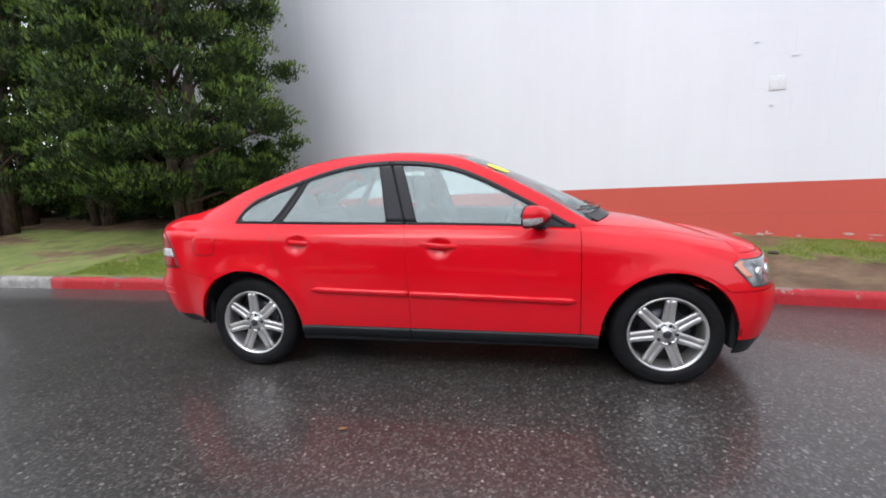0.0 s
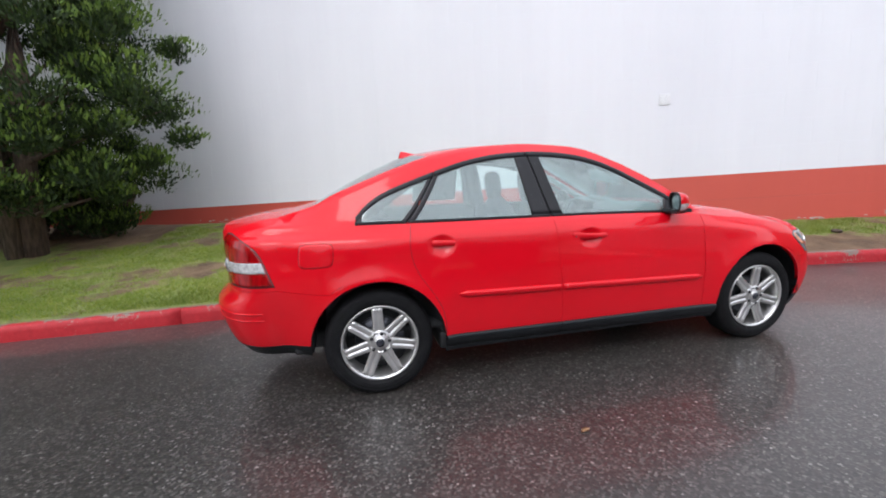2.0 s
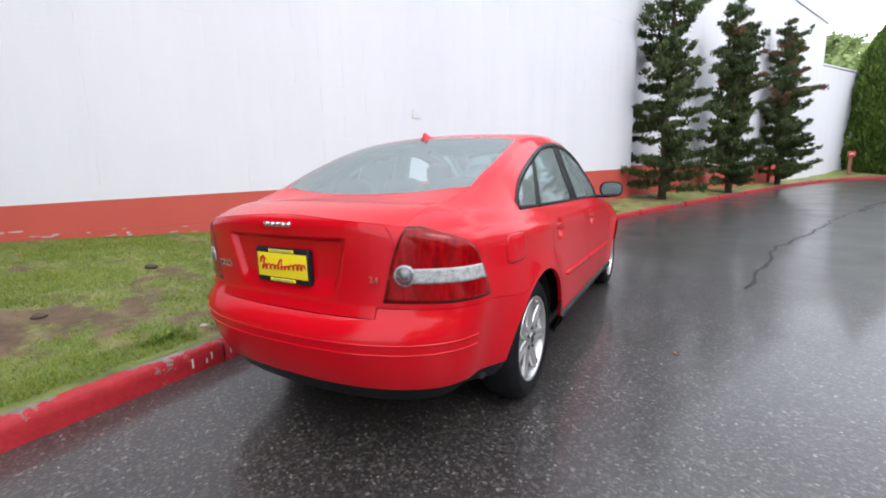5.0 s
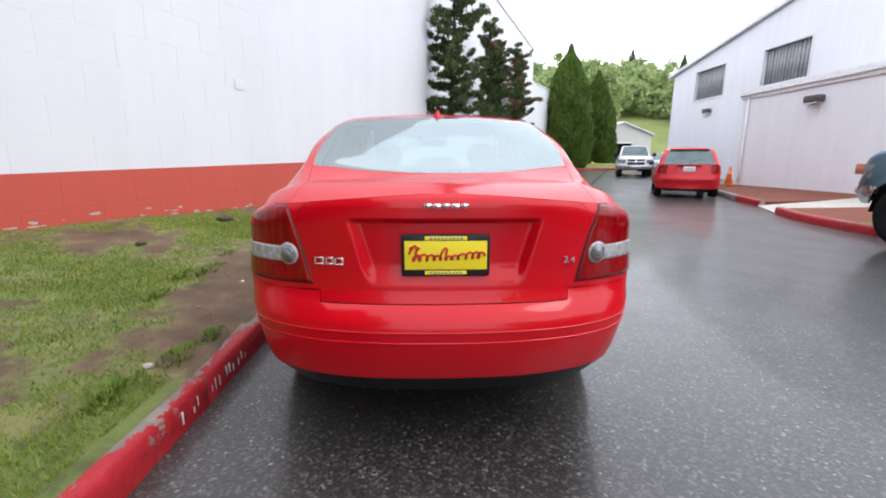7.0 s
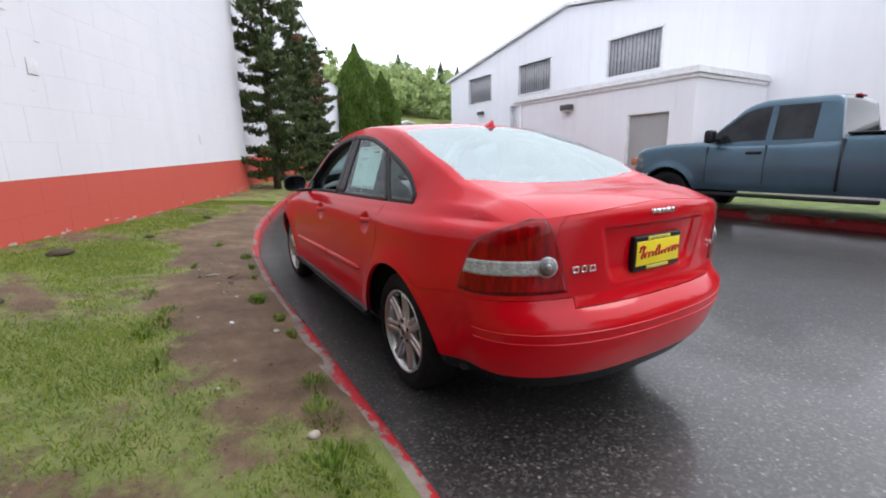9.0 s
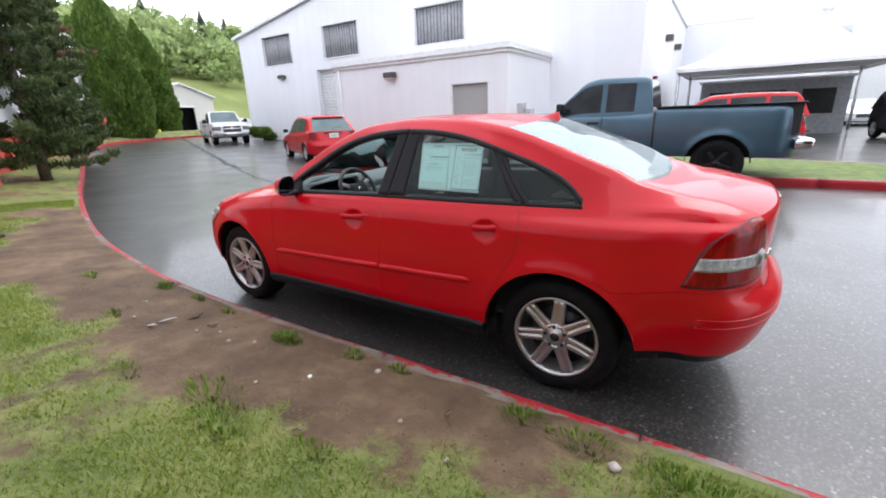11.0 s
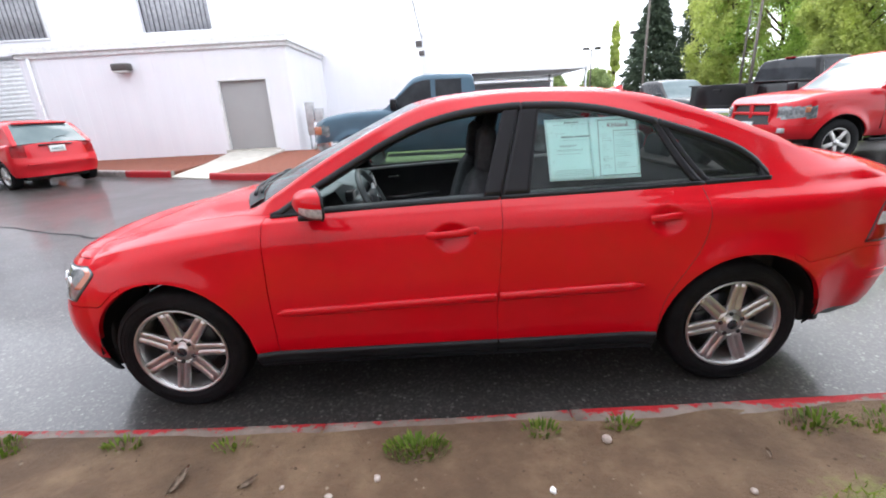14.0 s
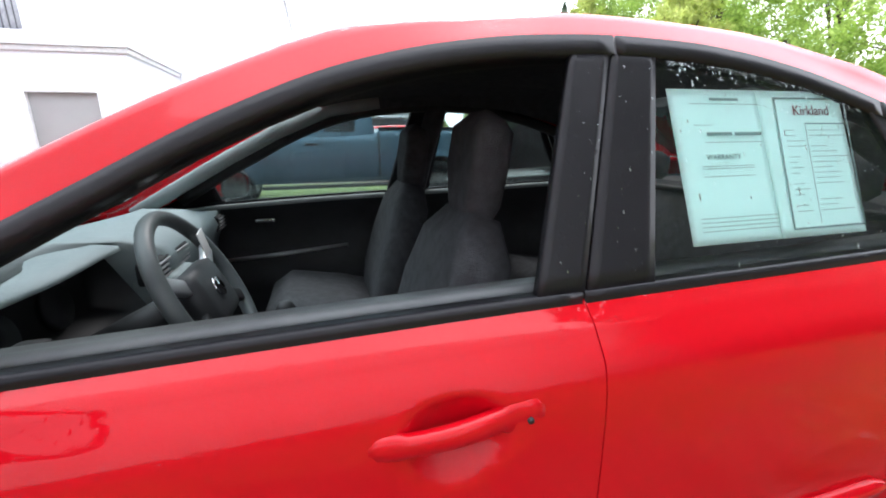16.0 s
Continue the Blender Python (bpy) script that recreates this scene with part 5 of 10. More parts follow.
for sgn in (1, -1):
    fd, rd, qt = body_parts["front_door", sgn], body_parts["rear_door", sgn], body_parts["quarter", sgn]
    if sgn < 0:
        part("door_glass", patch_bm(belt, head, (-0.17, -0.27), (0.575, 0.60), sgn, thick=0.0), M_GLASS_WET, fd, "rain-beaded door glass")
    else:
        part("door_glass", patch_bm(lambda x: belt(x) - 0.03, lambda x: belt(x) + 0.006, (-0.17, -0.17), (0.575, 0.575), sgn, nz=1, lift=-0.012, thick=0.0), M_GLASS, fd, "door glass wound fully down")
    part("door_glass", patch_bm(belt, head, (-1.10, -0.905), (-0.345, -0.41), sgn, thick=0.0), M_GLASS_WET if sgn < 0 else M_GLASS, rd, "rain-beaded rear door glass")
    part("quarter_glass", patch_bm(belt, head, (-1.38, -1.37), (-1.14, -0.945), sgn, thick=0.0), M_GLASS_WET if sgn < 0 else M_GLASS, qt, "small dark quarter glass")
    # pillar covers in satin black
    part("pillar_trim", patch_bm(belt, head, (-0.225, -0.331), (-0.148, -0.262), sgn, 6, 10, 0.004, 0.02), M_BLACK_TRIM, fd)
    part("pillar_trim", patch_bm(belt, head, (-0.352, -0.418), (-0.231, -0.337), sgn, 6, 10, 0.004, 0.02), M_BLACK_TRIM, rd)
    part("divider_bar", patch_bm(belt, head, (-1.118, -0.925), (-1.075, -0.888), sgn, 3, 10, 0.003, 0.015), M_BLACK_TRIM, rd)
    part("quarter_trim", patch_bm(belt, head, (-1.155, -0.955), (-1.123, -0.93), sgn, 3, 10, 0.003, 0.015), M_BLACK_TRIM, qt)
    part("quarter_trim", patch_bm(belt, head, (-1.405, -1.405), (-1.37, -1.365), sgn, 3, 6, 0.003, 0.012), M_BLACK_TRIM, qt)
    part("mirror_sail", patch_bm(belt, head, (0.565, 0.60), (0.80, 0.80), sgn, 10, 5, 0.003, 0.02), M_BLACK_TRIM, fd, "black plastic mirror sail")
    # upper frame and belt strips
    low_edge = lambda x: max(head(x) - 0.025, belt(x) + 0.001)
    part("window_frame", patch_bm(low_edge, lambda x: head(x) + 0.005, (-0.334, -0.334), (0.80, 0.80), sgn, 40, 2, 0.006, 0.03), M_BLACK_TRIM, fd)
    part("window_frame", patch_bm(low_edge, lambda x: head(x) + 0.005, (-0.93, -0.93), (-0.339, -0.339), sgn, 30, 2, 0.006, 0.02), M_BLACK_TRIM, rd)
    part("window_frame", patch_bm(low_edge, lambda x: head(x) + 0.005, (-1.405, -1.405), (-0.936, -0.936), sgn, 24, 2, 0.006, 0.02), M_BLACK_TRIM, qt)
    for a, b, own in ((-0.221, 0.80, fd), (-1.118, -0.227, rd), (-1.41, -1.122, qt)):
        part("belt_strip", patch_bm(lambda x: belt(x) - 0.016, lambda x: belt(x) + 0.010, (a, a), (b, b), sgn, 24, 3, 0.007, 0.03, lambda x, z: LINE_Y[1](x)), M_BLACK_TRIM, own, "black belt weatherstrip")
    # mouldings
    for a, b, own in ((-0.190, 0.805, fd), (-0.85, -0.206, rd)):
        def mid(x):
            return 0.545 - 0.030 * x
        bm = bmesh.new()
        rings = []
        for i in range(29):
            x = a + (b - a) * i / 28
            tip = min(1.0, (b - x) / 0.05 + 0.25) if b > 0 else min(1.0, (x - a) / 0.05 + 0.25)
            h = 0.019 * min(1.0, tip)
            ring = []
            for dz, dy in ((-1, -0.012), (-1, 0.008), (-0.55, 0.015), (0.3, 0.018), (0.8, 0.012), (1, 0.006), (1, -0.012)):
                z = mid(x) + dz * h
                ring.append(bm.verts.new((x, sgn * (side_y(x, z) + dy * (0.5 + 0.5 * tip)), z)))
            rings.append(ring)
        for p, q in zip(rings, rings[1:]):
            for k in range(6):
                bm.faces.new((p[k], q[k], q[k + 1], p[k + 1]))
        bm.faces.new(rings[0])
        bm.faces.new(rings[-1])
        bmesh.ops.recalc_face_normals(bm, faces=bm.faces)
        part("moulding", bm, M_RED, own)
    # sill moulding: a rounded ledge that catches the sky
    for a, b in ((-0.93, -0.202), (-0.194, 0.93)):
        bm = bmesh.new()
        rings = []
        for i in range(25):
            x = a + (b - a) * i / 24
            zl = LINE_Z[1](x)
            ys = side_y(x, zl + 0.005)
            rings.append([bm.verts.new((x, sgn * (ys + dy), zl + dz)) for dy, dz in ((-0.012, 0.004), (0.004, 0.003), (0.013, -0.004), (0.015, -0.012), (0.010, -0.028), (-0.004, -0.055), (-0.035, -0.085), (-0.08, -0.10))])
        for p, q in zip(rings, rings[1:]):
            for k in range(7):
                bm.faces.new((p[k], q[k], q[k + 1], p[k + 1]))
        bmesh.ops.recalc_face_normals(bm, faces=bm.faces)
        part("sill_moulding", bm, M_SILL, body_parts["rocker", sgn])
    # shut line of the rear door, swept round the wheel opening
    bm = bmesh.new()
    pipe(bm, [(SEAM_X(z), sgn * (side_y(SEAM_X(z), z) - 0.0010), z) for z in np.linspace(0.335, belt(-1.1) - 0.018, 34)], 0.0022, 5)
    part("shut_line", bm, M_SEAM, rd)
    # handles
    for (gx, gz), own in ((GRIPS[0], fd), (GRIPS[1], rd)):
        bm = bmesh.new()
        rings = []
        y0 = side_y(gx, gz + 0.075)
        for i in range(25):
            t = i / 24
            x = gx + 0.112 - 0.238 * t
            end = min(1.0, t / 0.05, (1 - t) / 0.05)
            bow = 0.026 + 0.014 * math.sin(math.pi * min(1.0, t / 0.8))
            hz = (0.0135 + 0.006 * t + (0.006 if t > 0.77 else 0) + (0.004 if t < 0.2 else 0)) * (0.55 + 0.45 * end ** 0.5)
            dent = 0.004 if abs(t - 0.77) < 0.015 else 0.0
            ring = []
            for a in range(10):
                th = 2 * math.pi * a / 10
                ring.append(bm.verts.new((x, sgn * (y0 + bow - 0.016 - dent + 0.012 * math.copysign(abs(math.cos(th)) ** 0.7, math.cos(th))), gz + 0.004 + 0.012 * t + hz * math.copysign(abs(math.sin(th)) ** 0.7, math.sin(th)))))
            rings.append(ring)
        for p, q in zip(rings, rings[1:]):
            for k in range(10):
                bm.faces.new((p[k], p[(k + 1) % 10], q[(k + 1) % 10], q[k]))
        bm.faces.new(rings[0])
        bm.faces.new(rings[-1])
        bmesh.ops.recalc_face_normals(bm, faces=bm.faces)
        grip = part("handle", bm, M_RED, own)
        if own is fd:
            bm = bmesh.new()
            yk = sgn * (y0 + 0.030)
            tube(bm, (gx - 0.104, yk - sgn * 0.012, gz + 0.010), (gx - 0.104, yk - sgn * 0.004, gz + 0.010), 0.0045, n=12)
            part("keyhole", bm, M_INNER, grip)
    # mirrors: a red shell with a clear repeater, on a black foot, open to the rear
    def shell_at(u, a, grow=1.0):
        k = grow * (1 - u ** 2.7) ** 0.55
        ca, sa = math.cos(a), math.sin(a)
        across = 0.096 * k * math.copysign(abs(ca) ** 0.72, ca)
        return (0.535 + 0.115 * u - 0.45 * across, sgn * (0.908 + across - 0.02 * u), 1.022 + 0.062 * k * math.copysign(abs(sa) ** 0.75, sa))
    def shell_bm(a0, a1, u1, nu, na, grow=1.0, u0=0.0):
        bm = bmesh.new()
        grid = [[bm.verts.new(shell_at(u0 + (u1 - u0) * i / nu, a0 + (a1 - a0) * j / na, grow)) for j in range(na + 1)] for i in range(nu + 1)]
        for i in range(nu):
            for j in range(na):
                bm.faces.new((grid[i][j], grid[i + 1][j], grid[i + 1][j + 1], grid[i][j + 1]))
        bmesh.ops.remove_doubles(bm, verts=bm.verts, dist=0.0004)
        bmesh.ops.recalc_face_normals(bm, faces=bm.faces)
        return bm
    mirror = part("mirror", shell_bm(-0.62, math.pi + 0.62, 1.0, 14, 36), M_RED, fd, "red door mirror with clear repeater")
    bm = shell_bm(math.pi + 0.60, 2 * math.pi - 0.60, 1.0, 14, 16, 1.01)
    pipe(bm, [shell_at(0.0, 2 * math.pi * i / 36, 0.985) for i in range(37)], 0.006, 6)
    arm = box((0.555, 0.74, 0.948), (0.635, 0.90, 0.974), 0.012)
    for v in arm.verts:
        v.co.y *= sgn
    tmp = bpy.data.meshes.new("arm")
    arm.to_mesh(tmp)
    bm.from_mesh(tmp)
    bpy.data.meshes.remove(tmp)
    arm.free()
    bmesh.ops.recalc_face_normals(bm, faces=bm.faces)
    part("housing", bm, M_BLACK_TRIM, mirror, "black mirror foot and rim")
    part("repeater", shell_bm(-0.70, -0.02, 0.84, 10, 8, 1.022, 0.05), M_LAMP_WHITE, mirror, "clear repeater lens")
    bm = bmesh.new()
    rim_v = [bm.verts.new((p[0] + 0.006, p[1], p[2])) for p in (shell_at(0.0, 2 * math.pi * i / 36, 0.95) for i in range(36))]
    bm.faces.new(rim_v)
    part("mirror_glass", bm, M_DARK_MIRROR, mirror)
    # wheel housings
    for ax in (-AXLE, AXLE):
        bm = bmesh.new()
        prev = None
        for i in range(25):
            a = math.pi * (0.0 + 1.0 * i / 24)
            r = ARCH + 0.012
            cur = [bm.verts.new((ax + r * math.cos(a), sgn * y, HUB_Z + r * math.sin(a))) for y in (0.795, 0.5)]
            if prev:
                bm.faces.new((prev[0], cur[0], cur[1], prev[1]))
            prev = cur
        part("wheel_housing", bm, M_INNER, car, "black wheel housing liner")
        lo, hi, bot, out_y = ((-1.80, -1.69, 0.27, 0.735) if ax < 0 else (1.69, 1.76, 0.205, 0.72))
        guard = box((lo, 0.40, bot), (hi, out_y, 0.52), 0.02)
        for v in guard.verts:
            v.co.y *= sgn
        bmesh.ops.recalc_face_normals(guard, faces=guard.faces)
        part("splash_guard", guard, M_INNER, car, "black splash guard")
    # tail lamp: lens draped round the corner, clear band, reversing bulb
    lamp = part("tail_lamp", drape(lambda z: on_line(TAIL_ROUND(z), 0, FRONT_EDGE(z)), lambda z: on_line(TAIL_ROUND(z), 1, INNER_EDGE(z)), TAIL_ROUND, 0.703, 0.984, sgn, 0.0055, 26, 22, 0.012), M_LAMP_RED, car, "red and clear tail lamp")
    part("gasket", drape(lambda z: on_line(TAIL_ROUND(z), 0, FRONT_EDGE(z) + 0.007), lambda z: on_line(TAIL_ROUND(z), 1, INNER_EDGE(z) - 0.005), TAIL_ROUND, 0.697, 0.988, sgn, 0.0022, 26, 22, 0.004), M_INNER, lamp)
    part("clear_band", drape(lambda z: on_line(TAIL_ROUND(z), 0, FRONT_EDGE(z) - 0.004), lambda z: on_line(TAIL_ROUND(z), 1, 0.592), TAIL_ROUND, 0.775, 0.832, sgn, 0.0075, 18, 6, 0.004), M_LAMP_WHITE, lamp)
    row_ = TAIL_ROUND(0.806)
    u = on_line(row_, 1, 0.572)
    c = Vector((np.interp(u, row_[:, 3], row_[:, 0]), sgn * np.interp(u, row_[:, 3], row_[:, 1]), 0.806))
    way = Vector((-0.93, sgn * 0.36, 0)).normalized()
    bm = bmesh.new()
    tube(bm, c - way * 0.02, c + way * 0.009, 0.043, 0.041, 28)
    ring_ = part("bulb_ring", bm, M_LAMP_WHITE, lamp, "pale clear ring round reversing lens")
    bm = bmesh.new()
    for q0, q1, h0, h1 in ((0.035, 0.030, 0.008, 0.0125), (0.030, 0.016, 0.0125, 0.0155), (0.016, 0.004, 0.0155, 0.0165)):
        tube(bm, c + way * h0, c + way * h1, q0, q1, 28)
    part("bulb_lens", bm, M_LAMP_GREY, ring_)
    # headlamp: clear lens draped on the nose, amber rear corner, two bowls
    hl = part("headlamp", drape(lambda z: on_line(NOSE_ROUND(z), 0, LAMP_REAR(z)), lambda z: on_line(NOSE_ROUND(z), 1, 0.44), NOSE_ROUND, 0.604, 0.744, sgn, 0.0045, 24, 12, 0.01), M_LAMP_GREY, car, "clear headlamp with amber corner")
    part("amber_corner", drape(lambda z: on_line(NOSE_ROUND(z), 0, LAMP_REAR(z) + 0.008), lambda z: on_line(NOSE_ROUND(z), 0, LAMP_REAR(z) + 0.045), NOSE_ROUND, 0.655, 0.736, sgn, 0.0065, 8, 8, 0.002), M_AMBER, hl)
    part("lamp_gasket", drape(lambda z: on_line(NOSE_ROUND(z), 0, LAMP_REAR(z) - 0.006), lambda z: on_line(NOSE_ROUND(z), 1, 0.43), NOSE_ROUND, 0.599, 0.749, sgn, 0.002, 24, 12, 0.004), M_INNER, hl)
    for py, pz, r in ((0.742, 0.672, 0.034), (0.665, 0.675, 0.040)):
        row_ = NOSE_ROUND(pz)
        u = on_line(row_, 1, py)
        c = Vector((np.interp(u, row_[:, 3], row_[:, 0]), sgn * np.interp(u, row_[:, 3], row_[:, 1]), pz))
        out = Vector((0.55, sgn * 0.8, 0.12)).normalized() if py > 0.7 else Vector((0.8, sgn * 0.55, 0.15)).normalized()
        bm = bmesh.new()
        tube(bm, c - out * 0.02, c + out * 0.0045, r, r * 0.92, 22)
        bowl = part("reflector", bm, M_CHROME, hl)
        bm = bmesh.new()
        tube(bm, c + out * 0.003, c + out * 0.0075, r * 0.72, r * 0.5, 18)
        part("bulb_lens", bm, M_LAMP_WHITE, bowl)
    # fuel flap on the right flank only
    if sgn < 0:
        def flap(hx, hz, lift, thick):
            bm = bmesh.new()
            rings = []
            for s in (0.0, 0.5, 0.85, 1.0):
                ring = []
                for i in range(36):
                    a = 2 * math.pi * i / 36
                    u, v = (math.copysign(abs(f(a)) ** 0.42, f(a)) for f in (math.cos, math.sin))
                    x, z = -1.630 + hx * s * u + 0.006 * s * v, 0.853 + hz * s * v
                    ring.append(bm.verts.new((x, sgn * (side_y(x, z) + lift), z)))
                rings.append(ring)
            for p, q in zip(rings, rings[1:]):
                for i in range(36):
                    bm.faces.new((p[i], q[i], q[(i + 1) % 36], p[(i + 1) % 36]))
            bmesh.ops.remove_doubles(bm, verts=bm.verts, dist=0.0005)
            bmesh.ops.recalc_face_normals(bm, faces=bm.faces)
            if bm.faces[:][0].normal.y * sgn < 0:
                bmesh.ops.reverse_faces(bm, faces=bm.faces)
            bmesh.ops.solidify(bm, geom=bm.faces[:], thickness=thick)
            return bm
        part("fuel_flap", flap(0.090, 0.064, 0.0014, 0.004), M_RED, qt, "red rounded fuel flap")
        part("flap_gap", flap(0.0925, 0.0665, 0.0006, 0.003), M_SEAM, qt)


def wheel_at(x, sgn, turn):
    """Alloy wheel and tyre; built about the axle, outer face towards +y."""
    def spin(profile, n, bm):
        rings = []
        for i in range(n):
            a = 2 * math.pi * i / n
            rings.append([bm.verts.new((r * math.cos(a), y, r * math.sin(a))) for r, y in profile])
        for i in range(n):
            p, q = rings[i], rings[(i + 1) % n]
            for k in range(len(profile) - 1):
                bm.faces.new((p[k], p[k + 1], q[k + 1], q[k]))
        bmesh.ops.recalc_face_normals(bm, faces=bm.faces)
    place = pose(x, sgn * 0.815, HUB_Z + 0.005) @ Matrix.Diagonal((1, sgn, 1, 1)) @ pose(0, 0, 0, 0, turn, 0)
    def done(bm):
        bmesh.ops.transform(bm, matrix=place, verts=bm.verts)
        bmesh.ops.recalc_face_normals(bm, faces=bm.faces)
        return bm
    bm = bmesh.new()
    spin([(0.205, -0.19), (0.255, -0.196), (0.295, -0.188), (0.311, -0.17), (0.315, -0.14), (0.3155, -0.10), (0.315, -0.05), (0.311, -0.022), (0.295, -0.004), (0.272, 0.003), (0.25, 0.004), (0.232, -0.002), (0.222, -0.012), (0.205, -0.012)], 56, bm)
    wheel = part("wheel", done(bm), M_RUBBER, car, "seven-spoke silver alloy wheel with black tyre")
    bm = bmesh.new()
    for rr in (0.244, 0.262, 0.279):
        spin([(rr, 0.0025), (rr + 0.002, 0.0055), (rr + 0.004, 0.0025)], 56, bm)
    part("tyre_ribs", done(bm), M_RUBBER, wheel)
    bm = bmesh.new()
    spin([(0.195, -0.18), (0.198, -0.03), (0.208, -0.010), (0.214, 0.0), (0.221, 0.002), (0.224, -0.004), (0.218, -0.014)], 56, bm)
    part("rim", done(bm), M_ALLOY, wheel)
    for k in range(7):
        a = 2 * math.pi * k / 7
        bm = bmesh.new()
        rings = []
        for t in np.linspace(0, 1, 7):
            r = 0.050 + 0.158 * t
            wd = 0.034 - 0.004 * t
            y = -0.012 - 0.014 * math.sin(math.pi * min(1, t * 1.0)) * 0.4 + 0.004 * t
            pr = [(-wd, -0.034), (-wd, y - 0.005), (-wd + 0.004, y), (-0.006, y), (-0.004, y - 0.0035), (0.004, y - 0.0035), (0.006, y), (wd - 0.004, y), (wd, y - 0.005), (wd, -0.034)]
            rings.append([bm.verts.new((r, yy, s)) for s, yy in pr])
        for p, q in zip(rings, rings[1:]):
            for j in range(9):
                bm.faces.new((p[j], p[j + 1], q[j + 1], q[j]))
        bm.faces.new(rings[0])
        bm.faces.new(rings[-1])
        bmesh.ops.rotate(bm, cent=(0, 0, 0), matrix=Matrix.Rotation(a, 3, "Y"), verts=bm.verts)
        part("spoke", done(bm), M_ALLOY, wheel)
    bm = bmesh.new()
    spin([(0.0, -0.004), (0.026, -0.004), (0.030, -0.008), (0.034, -0.012), (0.072, -0.013), (0.080, -0.022), (0.083, -0.05)], 40, bm)
    hub = part("hub", done(bm), M_ALLOY, wheel)
    bm = bmesh.new()
    spin([(0.0, 0.0), (0.022, -0.001), (0.027, -0.006)], 24, bm)
    part("centre_cap", done(bm), M_BOSS, wheel)
    for k in range(5):
        a = 2 * math.pi * (k + 0.25) / 5
        bm = bmesh.new()
        tube(bm, (0.054 * math.cos(a), -0.02, 0.054 * math.sin(a)), (0.054 * math.cos(a), -0.008, 0.054 * math.sin(a)), 0.012, 0.011, 6)
        part("wheel_nut", done(bm), M_NUT, wheel)
    bm = bmesh.new()
    spin([(0.05, -0.085), (0.138, -0.085), (0.140, -0.095), (0.05, -0.095)], 32, bm)
    part("brake_disc", done(bm), M_CAP, wheel)
    bm = bmesh.new()
    spin([(0.0, -0.12), (0.196, -0.12), (0.197, -0.16)], 32, bm)
    part("wheel_back", done(bm), M_INNER, wheel)
    bm = box((0.07, -0.10, -0.06), (0.145, -0.07, 0.06), 0.012)
    part("caliper", done(bm), M_CAP, wheel)


M_CAP = plain("dark_cap_metal", (0.045, 0.047, 0.055), (0.075, 0.078, 0.09), 0.35, metal=0.6)
M_NUT = plain("black_wheel_nut", (0.012, 0.012, 0.014), (0.022, 0.022, 0.025), 0.4)
M_BOSS = plain("dark_blue_cap", (0.015, 0.017, 0.024), (0.024, 0.027, 0.036), 0.25, coat=0.4)
for wx, sgn, wt in ((AXLE, 1, 26), (AXLE, -1, 18), (-AXLE, 1, 8), (-AXLE, -1, 11)):
    wheel_at(wx, sgn, wt)

# underbody and cabin
part("underbody", box((-1.95, -0.50, 0.21), (1.9, 0.50, 0.33), 0.03), M_INNER, car, "black underbody")
for a, b in ((-0.955, 0.955),):
    part("sill_box", box((a, -0.74, 0.20), (b, 0.74, 0.31), 0.02), M_INNER, car)


def inner_side(sgn):
    """Door card and trim behind the outer panels."""
    bm = bmesh.new()
    grid = []
    for x in np.linspace(-1.36, 0.93, 26):
        col = []
        for z in (0.3, 0.45, 0.55, 0.62, 0.7, 0.8, 0.9, belt(x) - 0.012, belt(x) + 0.002):
            bulge = 0.085 + 0.04 * math.exp(-((z - 0.6) / 0.07) ** 2) - (0.05 if z > 0.93 else 0)
            y = min(W_AT(x) - bulge, side_y(x, min(z, belt(x) - 0.01)) - 0.05)
            if abs(abs(x) - AXLE) < ARCH + 0.03:
                y = min(y, 0.5 if z < 0.75 else y)
            col.append(bm.verts.new((x, sgn * y, z)))
        grid.append(col)
    for p, q in zip(grid, grid[1:]):
        for k in range(8):
            bm.faces.new((p[k], p[k + 1], q[k + 1], q[k]) if sgn > 0 else (p[k], q[k], q[k + 1], p[k + 1]))
    return bm


